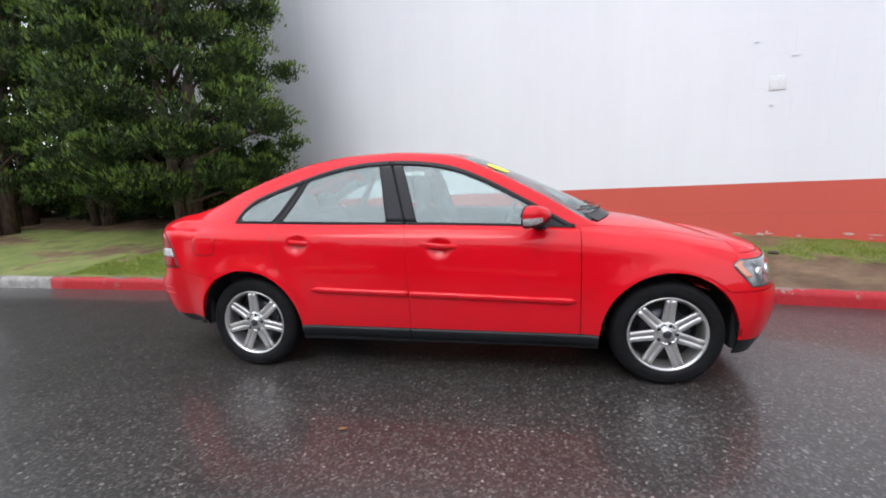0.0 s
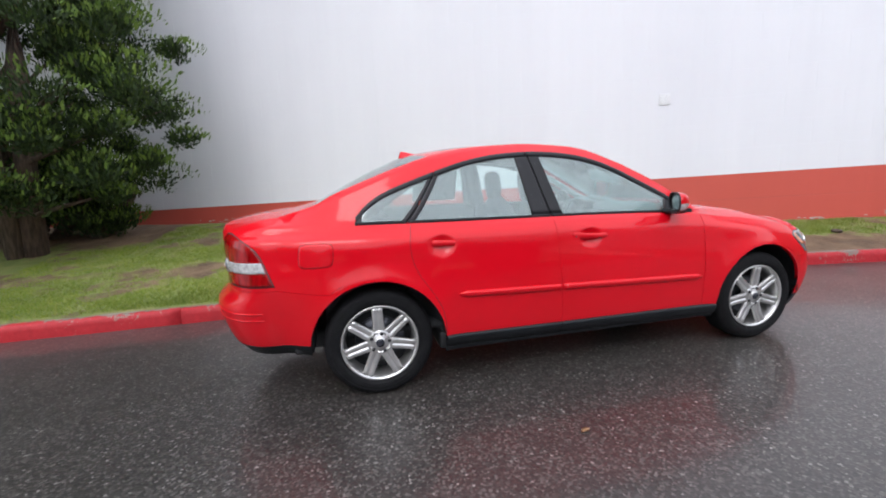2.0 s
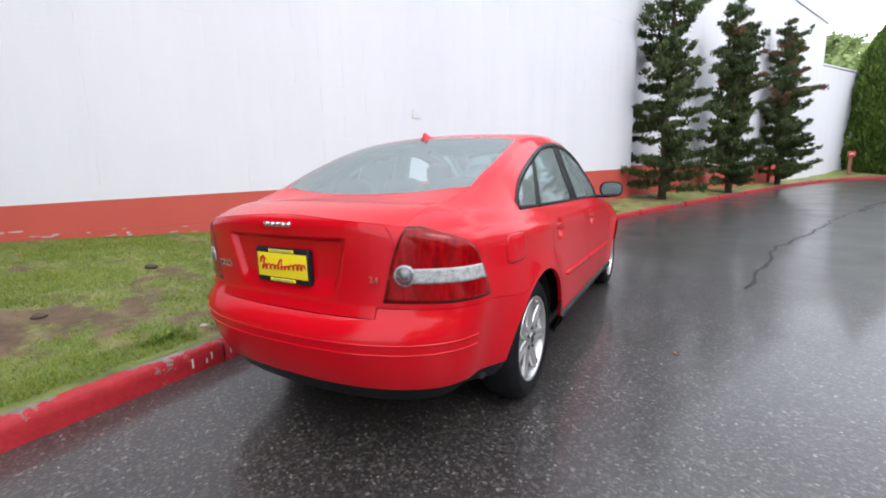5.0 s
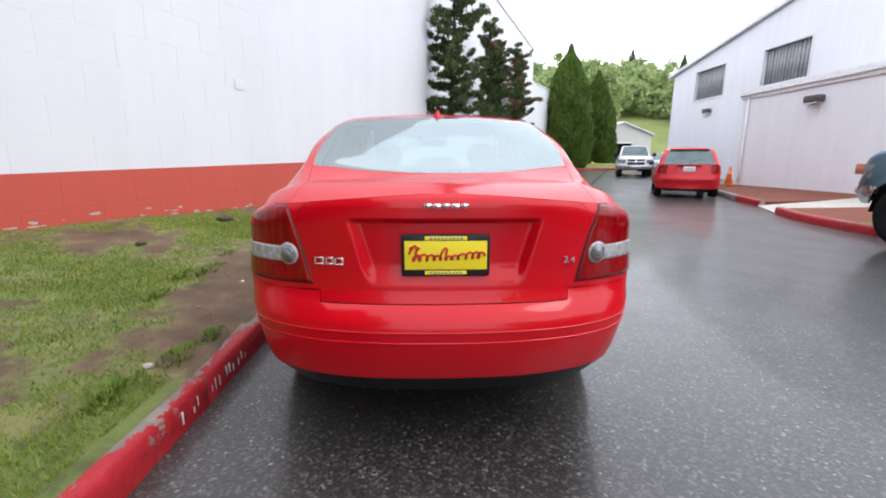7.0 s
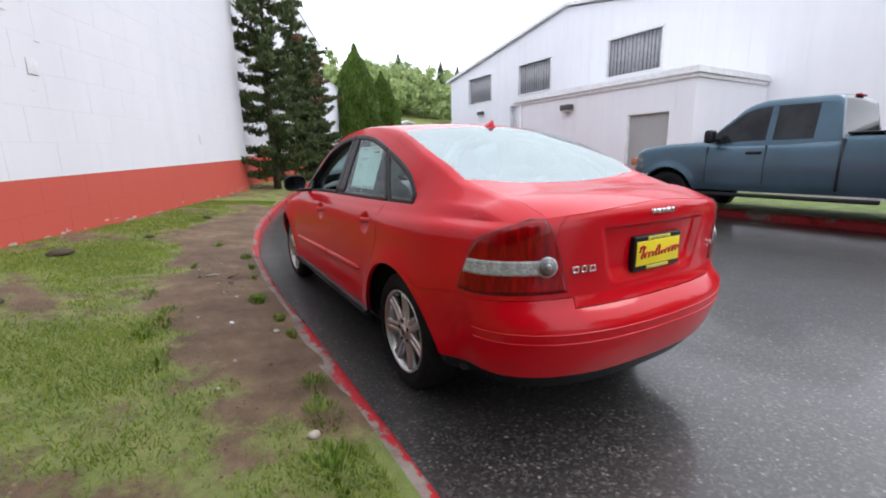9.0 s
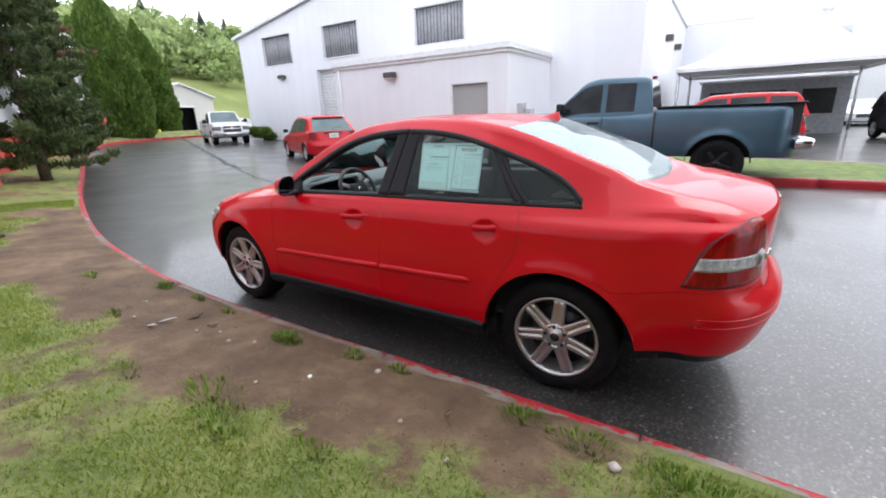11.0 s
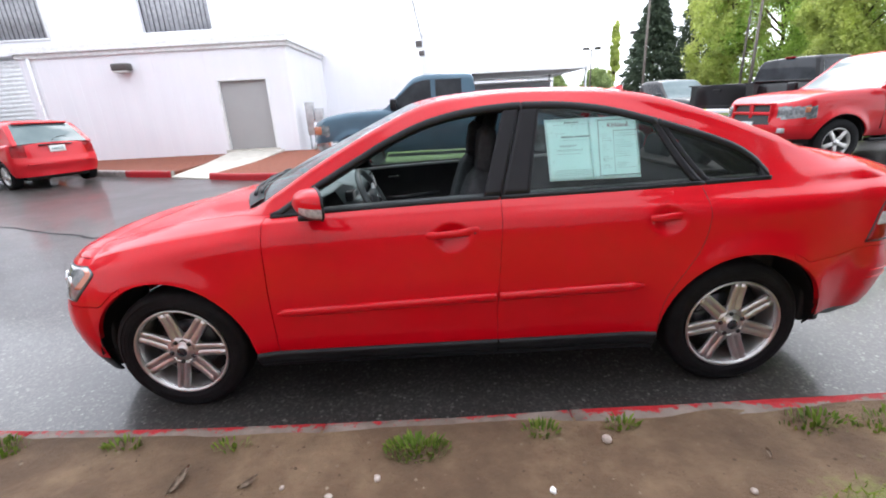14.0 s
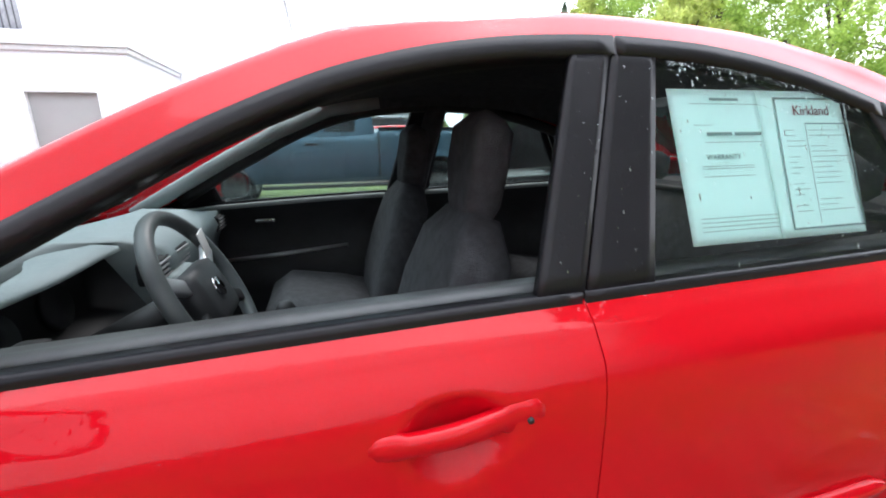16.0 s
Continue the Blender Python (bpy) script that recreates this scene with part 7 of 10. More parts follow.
# stickers on the glass
for sx0, sx1 in ((-0.447, -0.640), (-0.6415, -0.848)):
    bm = patch_bm(lambda x: 1.035, lambda x: 1.293, (sx1, sx1 + 0.01), (sx0, sx0 + 0.012), 1, 14, 16, -0.0068, 0.001)
    sheet = tagged(link_mesh("window_sheet", bm, M_PAPER), "pale green printed form taped inside the rear door glass", "paper", "forms in the window")
    def print_line(z, x_start, x_end, thin=0.0007, what="print_line"):
        part(what, patch_bm(lambda x: z - thin, lambda x: z + thin, (x_end, x_end), (x_start, x_start), 1, 8, 2, -0.0046, 0.0), M_INK, sheet)
    def printed(name, words, size, x, z, ink):
        lean_ = math.degrees(math.atan2(pane_y(x, 1.05) - pane_y(x, 1.25), 0.2))
        text_mesh(name, words, size, pose(x, pane_y(x, z) - 0.0045, z, 90 - lean_, 0, 180), ink, sheet, 0.0002)
    if sx0 > -0.6:
        print_line(1.276, -0.52, -0.585, 0.0022, "heading_bar")
        print_line(1.268, -0.475, -0.63, 0.0005)
        print_line(1.232, -0.480, -0.520, 0.0005)
        print_line(1.217, -0.505, -0.560, 0.0028, "title_bar")
        print_line(1.217, -0.566, -0.628, 0.0028, "title_bar")
        print_line(1.203, -0.500, -0.625, 0.0005)
        printed("title", "WARRANTY", 0.0135, -0.535, 1.178, M_INK)
        for z in (1.163, 1.159, 1.146, 1.078, 1.071, 1.064, 1.057):
            print_line(z, -0.485 if z > 1.1 else -0.468, -0.600 if z > 1.1 else -0.635, 0.0005)
    else:
        for k in range(16):
            z = 1.222 - k * 0.0095
            rr = random.Random(k * 7 + 1)
            if k not in (4, 9, 13):
                print_line(z, -0.684, -0.684 - 0.045 * rr.uniform(0.4, 1.0), 0.0005)
            if k not in (2, 11, 12):
                print_line(z, -0.742, -0.742 - 0.09 * rr.uniform(0.35, 1.0), 0.0005)
        print_line(1.234, -0.735, -0.838, 0.0011)
        for x0, x1, z0, z1 in ((-0.845, -0.67, 1.278, 1.2815), (-0.845, -0.67, 1.048, 1.0515), (-0.6715, -0.668, 1.048, 1.2815), (-0.847, -0.8435, 1.048, 1.2815), (-0.7365, -0.735, 1.06, 1.234)):
            part("print_frame", patch_bm(lambda x: z0, lambda x: z1, (x0, x0), (x1, x1), 1, 10, 12, -0.0046, 0.0), M_INK, sheet)
        yk = pane_y(-0.755, 1.255) - 0.0045
        lean = math.degrees(math.atan2(pane_y(-0.755, 1.05) - pane_y(-0.755, 1.25), 0.2))
        text_mesh("heading", "Kirkland", 0.027, pose(-0.755, yk, 1.257, 90 - lean, 0, 180), M_INK_RED, sheet, 0.0002)


bm = bmesh.new()
mid_v = None
ring_v = []
for i in range(24):
    a = 2 * math.pi * i / 24
    q = screen_point(0.30 + 0.062 * math.cos(a), 0.46 + 0.085 * math.sin(a))
    ring_v.append(bm.verts.new((q.x + 0.003, -q.y - 0.002, q.z + 0.007)))
q = screen_point(0.30, 0.46)
mid_v = bm.verts.new((q.x + 0.003, -q.y - 0.002, q.z + 0.010))
for i in range(24):
    bm.faces.new((ring_v[i], ring_v[(i + 1) % 24], mid_v))
bmesh.ops.recalc_face_normals(bm, faces=bm.faces)
tagged(link_mesh("windscreen_sticker", bm, M_YELLOW), "yellow oval price sticker on the windscreen glass", "sticker")


def rain_drops(own, sgn, foot, top, n, seed, spread, size=1.0, lift=0.0012, surf=pane_y):
    """Beads and short runs of rain clinging to a pane, more of them near its head."""
    rng = np.random.default_rng(seed)
    lo, hi = belt, head
    vs, fs, k = [], [], 0
    for _ in range(n):
        v = 1 - rng.random() ** spread * 0.98
        q = rng.uniform(0.04, 0.96)
        x = (foot[0] + (foot[1] - foot[0]) * q) * (1 - v) + (top[0] + (top[1] - top[0]) * q) * v
        z = lo(x) + (hi(x) - 0.03 - lo(x)) * v
        r = size * (0.0008 + 0.0016 * rng.random() ** 2)
        tall = 1.0 if rng.random() < 0.7 else rng.uniform(1.5, 4)
        y = surf(x, z)
        slope = (surf(x, z + 0.01) - y) / 0.01
        ring_ = []
        for a in np.linspace(0, 2 * math.pi, 8)[:-1]:
            dz = r * tall * math.sin(a)
            ring_.append((x + r * math.cos(a), sgn * (y + slope * dz + lift), z + dz))
        vs += ring_ + [(x, sgn * (y + lift + r * 0.5), z - r * 0.15)]
        fs += [(k + i, k + (i + 1) % 7, k + 7) for i in range(7)]
        k += 8
    ob = link_data("rain_film", arrays_mesh("rain_film", vs, fs, True), M_DROP, own, "clear rain drops")
    ob["kind"] = "stuff"


M_DROP = glass_of("rain_drop_water", (0.9, 0.95, 0.95), 0.04, 0.0, 0.82, 1.7, 0.06)
for sgn in (1, -1):
    fd, rd = body_parts["front_door", sgn], body_parts["rear_door", sgn]
    rain_drops(rd, sgn, (-1.07, -0.36), (-0.90, -0.42), 380, 3 + sgn, 4.0, 0.8)
    rain_drops(rd, sgn, (-0.345, -0.255), (-0.412, -0.345), 24, 13 + sgn, 0.9, 0.55, 0.0052)
    rain_drops(fd, sgn, (-0.23, -0.165), (-0.327, -0.27), 20, 23 + sgn, 0.9, 0.55, 0.0052)
    if sgn < 0:
        rain_drops(fd, sgn, (-0.15, 0.55), (-0.25, 0.40), 1150, 33, 1.0, 1.25)
        rain_drops(rd, sgn, (-1.07, -0.36), (-0.90, -0.42), 700, 53, 1.0, 1.2)

# panes let daylight through to the cabin
for ob in car.children_recursive:
    if ob.name.split(".")[0] in ("door_glass", "quarter_glass", "windscreen", "rear_screen"):
        ob.visible_shadow = False

# ---- other vehicles ----
M_TRUCK_BLUE = car_paint("slate_blue_metallic", (0.075, 0.13, 0.175), (0.055, 0.10, 0.135), 0.45, 0.35, 0.05)
M_TRUCK_RED = car_paint("truck_red_paint", (0.55, 0.012, 0.02), (0.48, 0.01, 0.016), 0.0, 0.45, 0.04)
M_TRUCK_BLACK = car_paint("black_metallic_paint", (0.008, 0.008, 0.009), (0.005, 0.005, 0.006), 0.0, 0.5, 0.04)
M_TRUCK_BLACK.node_tree.nodes["Principled BSDF"].inputs["Coat Weight"].default_value = 0.35
M_TRUCK_GREY = car_paint("dark_grey_metallic", (0.026, 0.026, 0.028), (0.019, 0.019, 0.020), 0.4, 0.4, 0.04)
M_WHITE_PAINT = car_paint("white_car_paint", (0.72, 0.72, 0.72), (0.66, 0.66, 0.66), 0.0, 0.4, 0.03)
M_SILVER_PAINT = car_paint("silver_car_paint", (0.42, 0.43, 0.45), (0.36, 0.37, 0.39), 0.6, 0.4, 0.03)
M_TINT = plain("dark_tinted_glass", (0.010, 0.012, 0.015), (0.03, 0.034, 0.038), 0.06, spec=0.3, scale=2)
M_SCREEN = plain("reflecting_screen_glass", (0.085, 0.125, 0.13), (0.12, 0.165, 0.17), 0.10, coat=0.12, spec=0.35, scale=1.5)


def simple_wheel(root, x, y, r, rim_r, rim_mat, width=0.25, spokes=5):
    s = 1 if y > 0 else -1
    def turn(profile, n=28):
        bm = bmesh.new()
        rings = [[bm.verts.new((x + q * math.cos(2 * math.pi * i / n), y + s * d, r + q * math.sin(2 * math.pi * i / n))) for q, d in profile] for i in range(n)]
        for i in range(n):
            for k in range(len(profile) - 1):
                bm.faces.new((rings[i][k], rings[i][k + 1], rings[(i + 1) % n][k + 1], rings[(i + 1) % n][k]))
        bmesh.ops.recalc_face_normals(bm, faces=bm.faces)
        return bm
    w = part("wheel", turn([(rim_r, -width), (r * 0.97, -width), (r, -width + 0.03), (r, -0.03), (r * 0.97, 0.0), (rim_r + 0.02, 0.0), (rim_r, -0.02), (rim_r * 0.9, -0.06)]), M_RUBBER, root)
    part("rim", turn([(rim_r * 0.88, -0.16), (rim_r * 0.9, -0.03), (rim_r * 0.99, -0.004), (rim_r * 1.01, -0.01)]), rim_mat, w)
    part("wheel_back", turn([(0.001, -0.17), (rim_r * 0.95, -0.17)]), M_INNER, w)
    for k in range(spokes):
        a = 2 * math.pi * k / spokes + 0.3
        bm = bmesh.new()
        box_bm(bm, (0.02, -0.03, -0.035), (rim_r * 0.93, 0.0, 0.035), 0.01)
        bmesh.ops.transform(bm, matrix=pose(x, y - s * 0.015, r) @ pose(0, 0, 0, 0, math.degrees(a), 0), verts=bm.verts)
        part("spoke", bm, rim_mat, w)
    bm = bmesh.new()
    tube(bm, (x, y - s * 0.05, r), (x, y - s * 0.002, r), rim_r * 0.25, rim_r * 0.2, 14)
    part("hub", bm, rim_mat, w)


def spline_rows(points, sub):
    """Rows between neighbouring points of a line, on a smooth curve through them."""
    p = np.array(points, float)
    ext = np.vstack([2 * p[0] - p[1], p, 2 * p[-1] - p[-2]])
    out = []
    for j in range(len(p) - 1):
        a, b, c, d = ext[j:j + 4]
        for s in range(sub):
            t = s / sub
            out.append(0.5 * (2 * b + (c - a) * t + (2 * a - 5 * b + 4 * c - d) * t * t + (3 * b - a - 3 * c + d) * t ** 3))
    out.append(p[-1])
    return np.array(out)


class Hull:
    """A vehicle's skin: rounded sections along its length, wheel openings, wrapped ends and a roof house on top."""
    def __init__(self, tail, nose, w, sill, deck, axles, hub, arch, lean, crown=0.02, flare=0.02, plan=3.4, reach=0.42):
        self.tail, self.nose, self.w, self.sill, self.axles, self.hub, self.arch, self.lean = tail, nose, w, sill, axles, hub, arch, lean
        self.deck, self.crown, self.flare, self.plan, self.reach = hermite(deck), crown, flare, plan, reach
        self.skin = Skin()

    def ring(self, x, f, ends, side):
        zt, s = self.deck(x), self.sill
        h = zt - s
        pts = spline_rows([(0.93, s), (0.985, s + 0.16 * h), (1.0, s + 0.42 * h), (0.995, s + 0.66 * h), (0.975, s + 0.86 * h), (0.93, zt - 0.028), (0.84, zt), (0.45, zt + self.crown * 0.8), (0.0, zt + self.crown)], 4)
        low = max([self.hub + math.sqrt(max(0.0, self.arch ** 2 - (x - a) ** 2)) for a in self.axles if abs(x - a) <= self.arch] + [-1])
        zs, ys = pts[:17, 1].copy(), pts[:17, 0].copy()
        if low > s:
            for i in range(16):
                z = max(zs[i], low + (zs[16] - low) * (i / 16) ** 1.3 * 0.92)
                pts[i] = (np.interp(z, zs, ys), z)
        out = []
        for y, z in pts:
            bulge = sum(self.flare * math.exp(-((math.hypot(x - a, z - self.hub) - self.arch) / 0.075) ** 2) for a in self.axles) if ends == 0 else 0.0
            out.append((x + ends * self.lean(z, side), (y * self.w + bulge * (y > 0.8)) * f, z))
        return out

    def build(self, pick):
        a, b = self.tail + self.reach, self.nose - self.reach
        xs = set(np.round(np.arange(a, b, 0.07), 4)) | {a, b}
        for ax in self.axles:
            xs |= {round(ax + self.arch * math.cos(v) * 0.9999, 4) for v in np.linspace(0, math.pi, 21)}
        rings = []
        for k in range(14, 0, -1):
            v = k / 14 * math.pi / 2
            rings.append(self.ring(a - self.reach * math.sin(v), max(0.0, math.cos(v)) ** (2 / self.plan), math.sin(v), -1))
        rings += [self.ring(x, 1.0, 0, 0) for x in sorted(xs)]
        for k in range(1, 15):
            v = k / 14 * math.pi / 2
            rings.append(self.ring(b + self.reach * math.sin(v), max(0.0, math.cos(v)) ** (2 / self.plan), math.sin(v), 1))
        for p, q in zip(rings, rings[1:]):
            for r in range(len(p) - 1):
                c = [(p[r][i] + q[r][i] + p[r + 1][i] + q[r + 1][i]) / 4 for i in range(3)]
                name = pick(c[0], c[1], c[2], r)
                if name:
                    self.skin.quad(name, p[r], q[r], q[r + 1], p[r + 1])

    def house(self, roof, w_low, w_top, front, rear, panes, rim=0.84):
        """roof: its line from the rear foot to the windscreen's foot; front, rear: where the roof panel ends."""
        line = hermite(roof)
        x0, x1 = roof[0][0], roof[-1][0]
        keys_ = {x0, x1, front, rear} | {v for p in panes for v in p}
        xs = sorted({round(v, 4) for v in np.linspace(x0, x1, 70)} | keys_)
        tall = max(z for _, z in roof) - self.deck((x0 + x1) / 2)
        rings = []
        for x in xs:
            zb = self.deck(x) - 0.03
            h = max(0.004, line(x) - zb)
            wide = w_low * (1 - 0.05 * abs((x - (x0 + x1) / 2) / ((x1 - x0) / 2)) ** 3)
            y = lambda v: wide + (w_top - w_low) * min(1.0, v * h / tall)
            pts = [(y(v), zb + v * h) for v in (0.0, 0.10, 0.26, 0.42, 0.58, 0.72, rim, 0.92)]
            pts += [(y(0.97) - 0.025, zb + 0.975 * h), (y(1) - 0.09, zb + h), (y(1) * 0.5, zb + h + 0.016), (0.0, zb + h + 0.022)]
            rings.append([(x, q[0], q[1]) for q in pts])
        for p, q, xa, xb in zip(rings, rings[1:], xs, xs[1:]):
            xm = (xa + xb) / 2
            for r in range(len(p) - 1):
                name = "cab"
                if 1 <= r <= 5 and p[6][2] - p[1][2] > 0.05 and any(s <= xm <= e for s, e in panes):
                    k = [i for i, (s, e) in enumerate(panes) if s <= xm <= e][0]
                    name = ("side_window", k)
                elif r >= 9 and xm > front and q[-1][2] < rings[len(rings) // 2][-1][2] + 0.1:
                    name = "windscreen"
                elif r >= 9 and xm < rear:
                    name = "rear_window"
                self.skin.quad(name, p[r], q[r], q[r + 1], p[r + 1])

    def parts(self, root, mats, labels={}):
        made = {}
        for name in self.skin.pieces:
            plain_name = name[0] if isinstance(name, tuple) else name
            mat = mats.get(plain_name, mats["body"])
            paired = plain_name in ("side_window", "headlamp", "tail_lamp", "fog_lamp")
            for mir in ((False, True) if paired else (None,)):
                bm = self.skin.bmesh_of(name, mirror=mir, both=mir is None, gap=0.003 if plain_name not in ("body", "cab") else 0.0, lip=0.02)
                made[name, mir] = part(plain_name, bm, mat, root, labels.get(plain_name, ""))
        return made


def pickup(name, label, m, paint, crew=True, lift=0.0, rims=None, R=0.40, group="parked pickups", sport=False, plate=None):
    root = empty(name, label, "pickup truck", group)
    rims = rims or M_ALLOY
    w, sill = 0.99, 0.46 + lift * 0.7
    tail, nose = -2.92, 2.76
    hood, belt_, bed = 1.20 + lift, 1.20 + lift, 1.30 + lift
    xa = -0.62 if not crew else -0.78
    deck_ = [(tail, bed - 0.01), (xa - 0.10, bed), (xa - 0.06, bed - 0.01), (xa, belt_ + 0.01), (1.0, belt_), (1.25, hood + 0.05), (1.9, hood + 0.03), (2.35, hood - 0.02), (nose, hood - 0.16)]
    def lean(z, side):
        if side < 0:
            return 0.0
        return 0.07 * math.exp(-((z - 0.62 - lift) / 0.16) ** 2) - 0.05 * max(0.0, (z - 0.95 - lift) / 0.2)
    hull = Hull(tail, nose, w, sill, deck_, (1.85, -1.75), R, R + 0.085, lean, 0.035 if sport else 0.02, 0.035, 3.2, 0.40)
    fascia = hood - 0.16
    def pick(x, y, z, r):
        if tail + 0.09 < x < xa - 0.10 and y < w - 0.11 and z > bed - 0.1 and r >= 24:
            return None
        if x > 2.05 and z < fascia - 0.36:
            return "front_bumper"
        if x > 2.34 and fascia - 0.24 < z < fascia - 0.03 and 0.54 < y:
            return "headlamp"
        if x > 2.5 and fascia - 0.33 < z < fascia + 0.02 and y < 0.47:
            return "grille"
        if x < tail + 0.16 and y > 0.80 and 0.80 + lift < z < bed - 0.08:
            return "tail_lamp"
        return "body"
    hull.build(pick)
    roof_z = 1.87 + lift
    if crew:
        panes = ((xa + 0.16, 0.06), (0.14, 0.98))
        hull.house([(xa - 0.02, belt_ - 0.02), (xa + 0.02, belt_ + 0.25), (xa + 0.09, roof_z - 0.04), (xa + 0.22, roof_z), (0.2, roof_z + 0.01), (0.42, roof_z - 0.03), (0.72, roof_z - 0.27), (1.15, belt_ + 0.06), (1.28, belt_)], w - 0.06, w - 0.23, 0.42, xa + 0.14, panes)
    else:
        panes = ((-0.31, 0.21), (0.30, 1.06))
        hull.house([(xa - 0.02, belt_ - 0.02), (xa + 0.02, belt_ + 0.25), (xa + 0.08, roof_z - 0.04), (xa + 0.20, roof_z), (0.35, roof_z + 0.01), (0.60, roof_z - 0.04), (0.88, roof_z - 0.27), (1.24, belt_ + 0.07), (1.36, belt_)], w - 0.06, w - 0.22, 0.58, xa + 0.12, panes)
    made = hull.parts(root, {"body": paint, "cab": paint, "front_bumper": paint if sport else M_CHROME, "headlamp": M_LAMP_GREY, "grille": M_INNER, "tail_lamp": M_LAMP_RED, "side_window": M_TINT, "windscreen": M_SCREEN, "rear_window": M_TINT})
    # bed tub
    bm = bmesh.new()
    lo, hi = (tail + 0.08, -w + 0.10, 0.82 + lift), (xa - 0.09, w - 0.10, bed + 0.004)
    v = [bm.verts.new((x, y, z)) for z in (lo[2], hi[2]) for x, y in ((lo[0], lo[1]), (hi[0], lo[1]), (hi[0], hi[1]), (lo[0], hi[1]))]
    for f in ((0, 1, 2, 3), (0, 4, 5, 1), (1, 5, 6, 2), (2, 6, 7, 3), (3, 7, 4, 0)):
        bm.faces.new([v[i] for i in f])
    part("bed_liner", bm, M_INNER, root, "black bed liner", smooth=False)
    for s in (1, -1):
        part("bed_rail", box((tail + 0.04, s * (w - 0.085) - 0.045, bed - 0.006), (xa - 0.08, s * (w - 0.085) + 0.045, bed + 0.022), 0.012), M_BLACK_TRIM, root)
        for x in (1.85, -1.75):
            simple_wheel(root, x, s * (w - 0.02), R, R * 0.62, rims)
            bm = bmesh.new()
            prev = None
            for i in range(17):
                a = math.pi * i / 16
                cur = [bm.verts.new((x + (R + 0.09) * math.cos(a), s * y, R + (R + 0.09) * math.sin(a))) for y in (w - 0.06, 0.55)]
                if prev:
                    bm.faces.new((prev[0], cur[0], cur[1], prev[1]))
                prev = cur
            part("wheel_housing", bm, M_INNER, root)
        mirror_ = part("mirror", box((0.98, s * 1.13 - 0.11, belt_ + 0.02), (1.10, s * 1.13 + 0.10, belt_ + 0.24), 0.045), M_BLACK_TRIM, root)
        part("mirror_arm", box((1.0, s * 0.98 - 0.07, belt_ + 0.05), (1.06, s * 0.98 + 0.07, belt_ + 0.10), 0.01), M_BLACK_TRIM, mirror_)
        for hx in ((0.38, -0.52) if crew else (0.42,)):
            part("door_handle", box((hx - 0.11, s * (w - 0.005) - 0.02, belt_ - 0.17), (hx + 0.11, s * (w - 0.005) + 0.022, belt_ - 0.125), 0.012), paint if sport else M_BLACK_TRIM, root)
        for sx in ((1.12, 0.10, xa + 0.12) if crew else (1.14, 0.25)):
            part("door_seam", box((sx, s * (w - 0.04), sill + 0.12), (sx + 0.008, s * (w - 0.012) + s * 0.0145, belt_ - 0.03), 0.0), M_INNER, root)
        part("cab_gap", box((xa - 0.075, s * (w - 0.06), sill + 0.06), (xa - 0.045, s * (w - 0.02) + s * 0.024, bed - 0.07), 0.0), M_INNER, root)
        part("sill_step", box((-1.15, s * (w - 0.07) - 0.07, sill - 0.10), (1.25, s * (w - 0.07) + 0.05, sill - 0.04), 0.02), M_BLACK_TRIM if not crew or sport else M_STEEL, root)
    part("rear_bumper", box((tail - 0.15, -0.95, 0.56 + lift), (tail + 0.12, 0.95, 0.74 + lift), 0.05), M_CHROME, root)
    grille_ = made["grille", None]
    bars = paint if sport else M_CHROME
    nx = nose + lean(fascia - 0.12, 1)
    for y0, y1, z0, z1 in ((-0.50, 0.50, -0.34, -0.30), (-0.50, 0.50, -0.185, -0.125), (-0.50, 0.50, -0.01, 0.03), (-0.50, -0.45, -0.34, 0.03), (0.45, 0.50, -0.34, 0.03), (-0.045, 0.045, -0.32, 0.01)):
        part("grille_bar", box((nx - 0.10, y0, fascia + z0), (nx + 0.018, y1, fascia + z1), 0.018), bars, grille_)
    part("lower_intake", box((nose - 0.15, -0.50, 0.50 + lift), (nose + 0.05, 0.50, 0.58 + lift), 0.02), M_INNER, root)
    for s in (1, -1):
        part("fog_lamp", box((nose - 0.20, s * 0.70 - 0.10, 0.55 + lift), (nose - 0.005, s * 0.70 + 0.08, 0.64 + lift), 0.02), M_LAMP_WHITE, root)
        if crew:
            part("amber_corner", box((2.40, s * 0.955 - 0.03, fascia - 0.14), (2.52, s * 0.955 + 0.012, fascia - 0.05), 0.01), M_AMBER, root)
        else:
            part("amber_corner", box((2.52, s * 0.92 - 0.04, fascia - 0.20), (2.66, s * 0.92 + 0.012, fascia - 0.05), 0.01), M_AMBER, root)
    part("tailgate_seam", box((tail - 0.004, -0.80, 0.80 + lift), (tail + 0.02, 0.80, 0.812 + lift)), M_INNER, root)
    part("tailgate_handle", box((tail - 0.018, -0.11, bed - 0.17), (tail + 0.03, 0.11, bed - 0.10), 0.015), M_BLACK_TRIM, root)
    part("chassis", box((-2.6, -0.68, 0.40 + lift), (2.4, 0.68, 0.80 + lift), 0.03), M_INNER, root)
    part("third_lamp", box((xa + 0.06, -0.12, roof_z - 0.01), (xa + 0.14, 0.12, roof_z + 0.03), 0.01), M_LAMP_RED, root)
    if sport:
        for s in (1, -1):
            part("bonnet_vent", box((1.75, s * 0.42 - 0.11, hood + 0.025), (1.98, s * 0.42 + 0.11, hood + 0.052), 0.015), M_INNER, root)
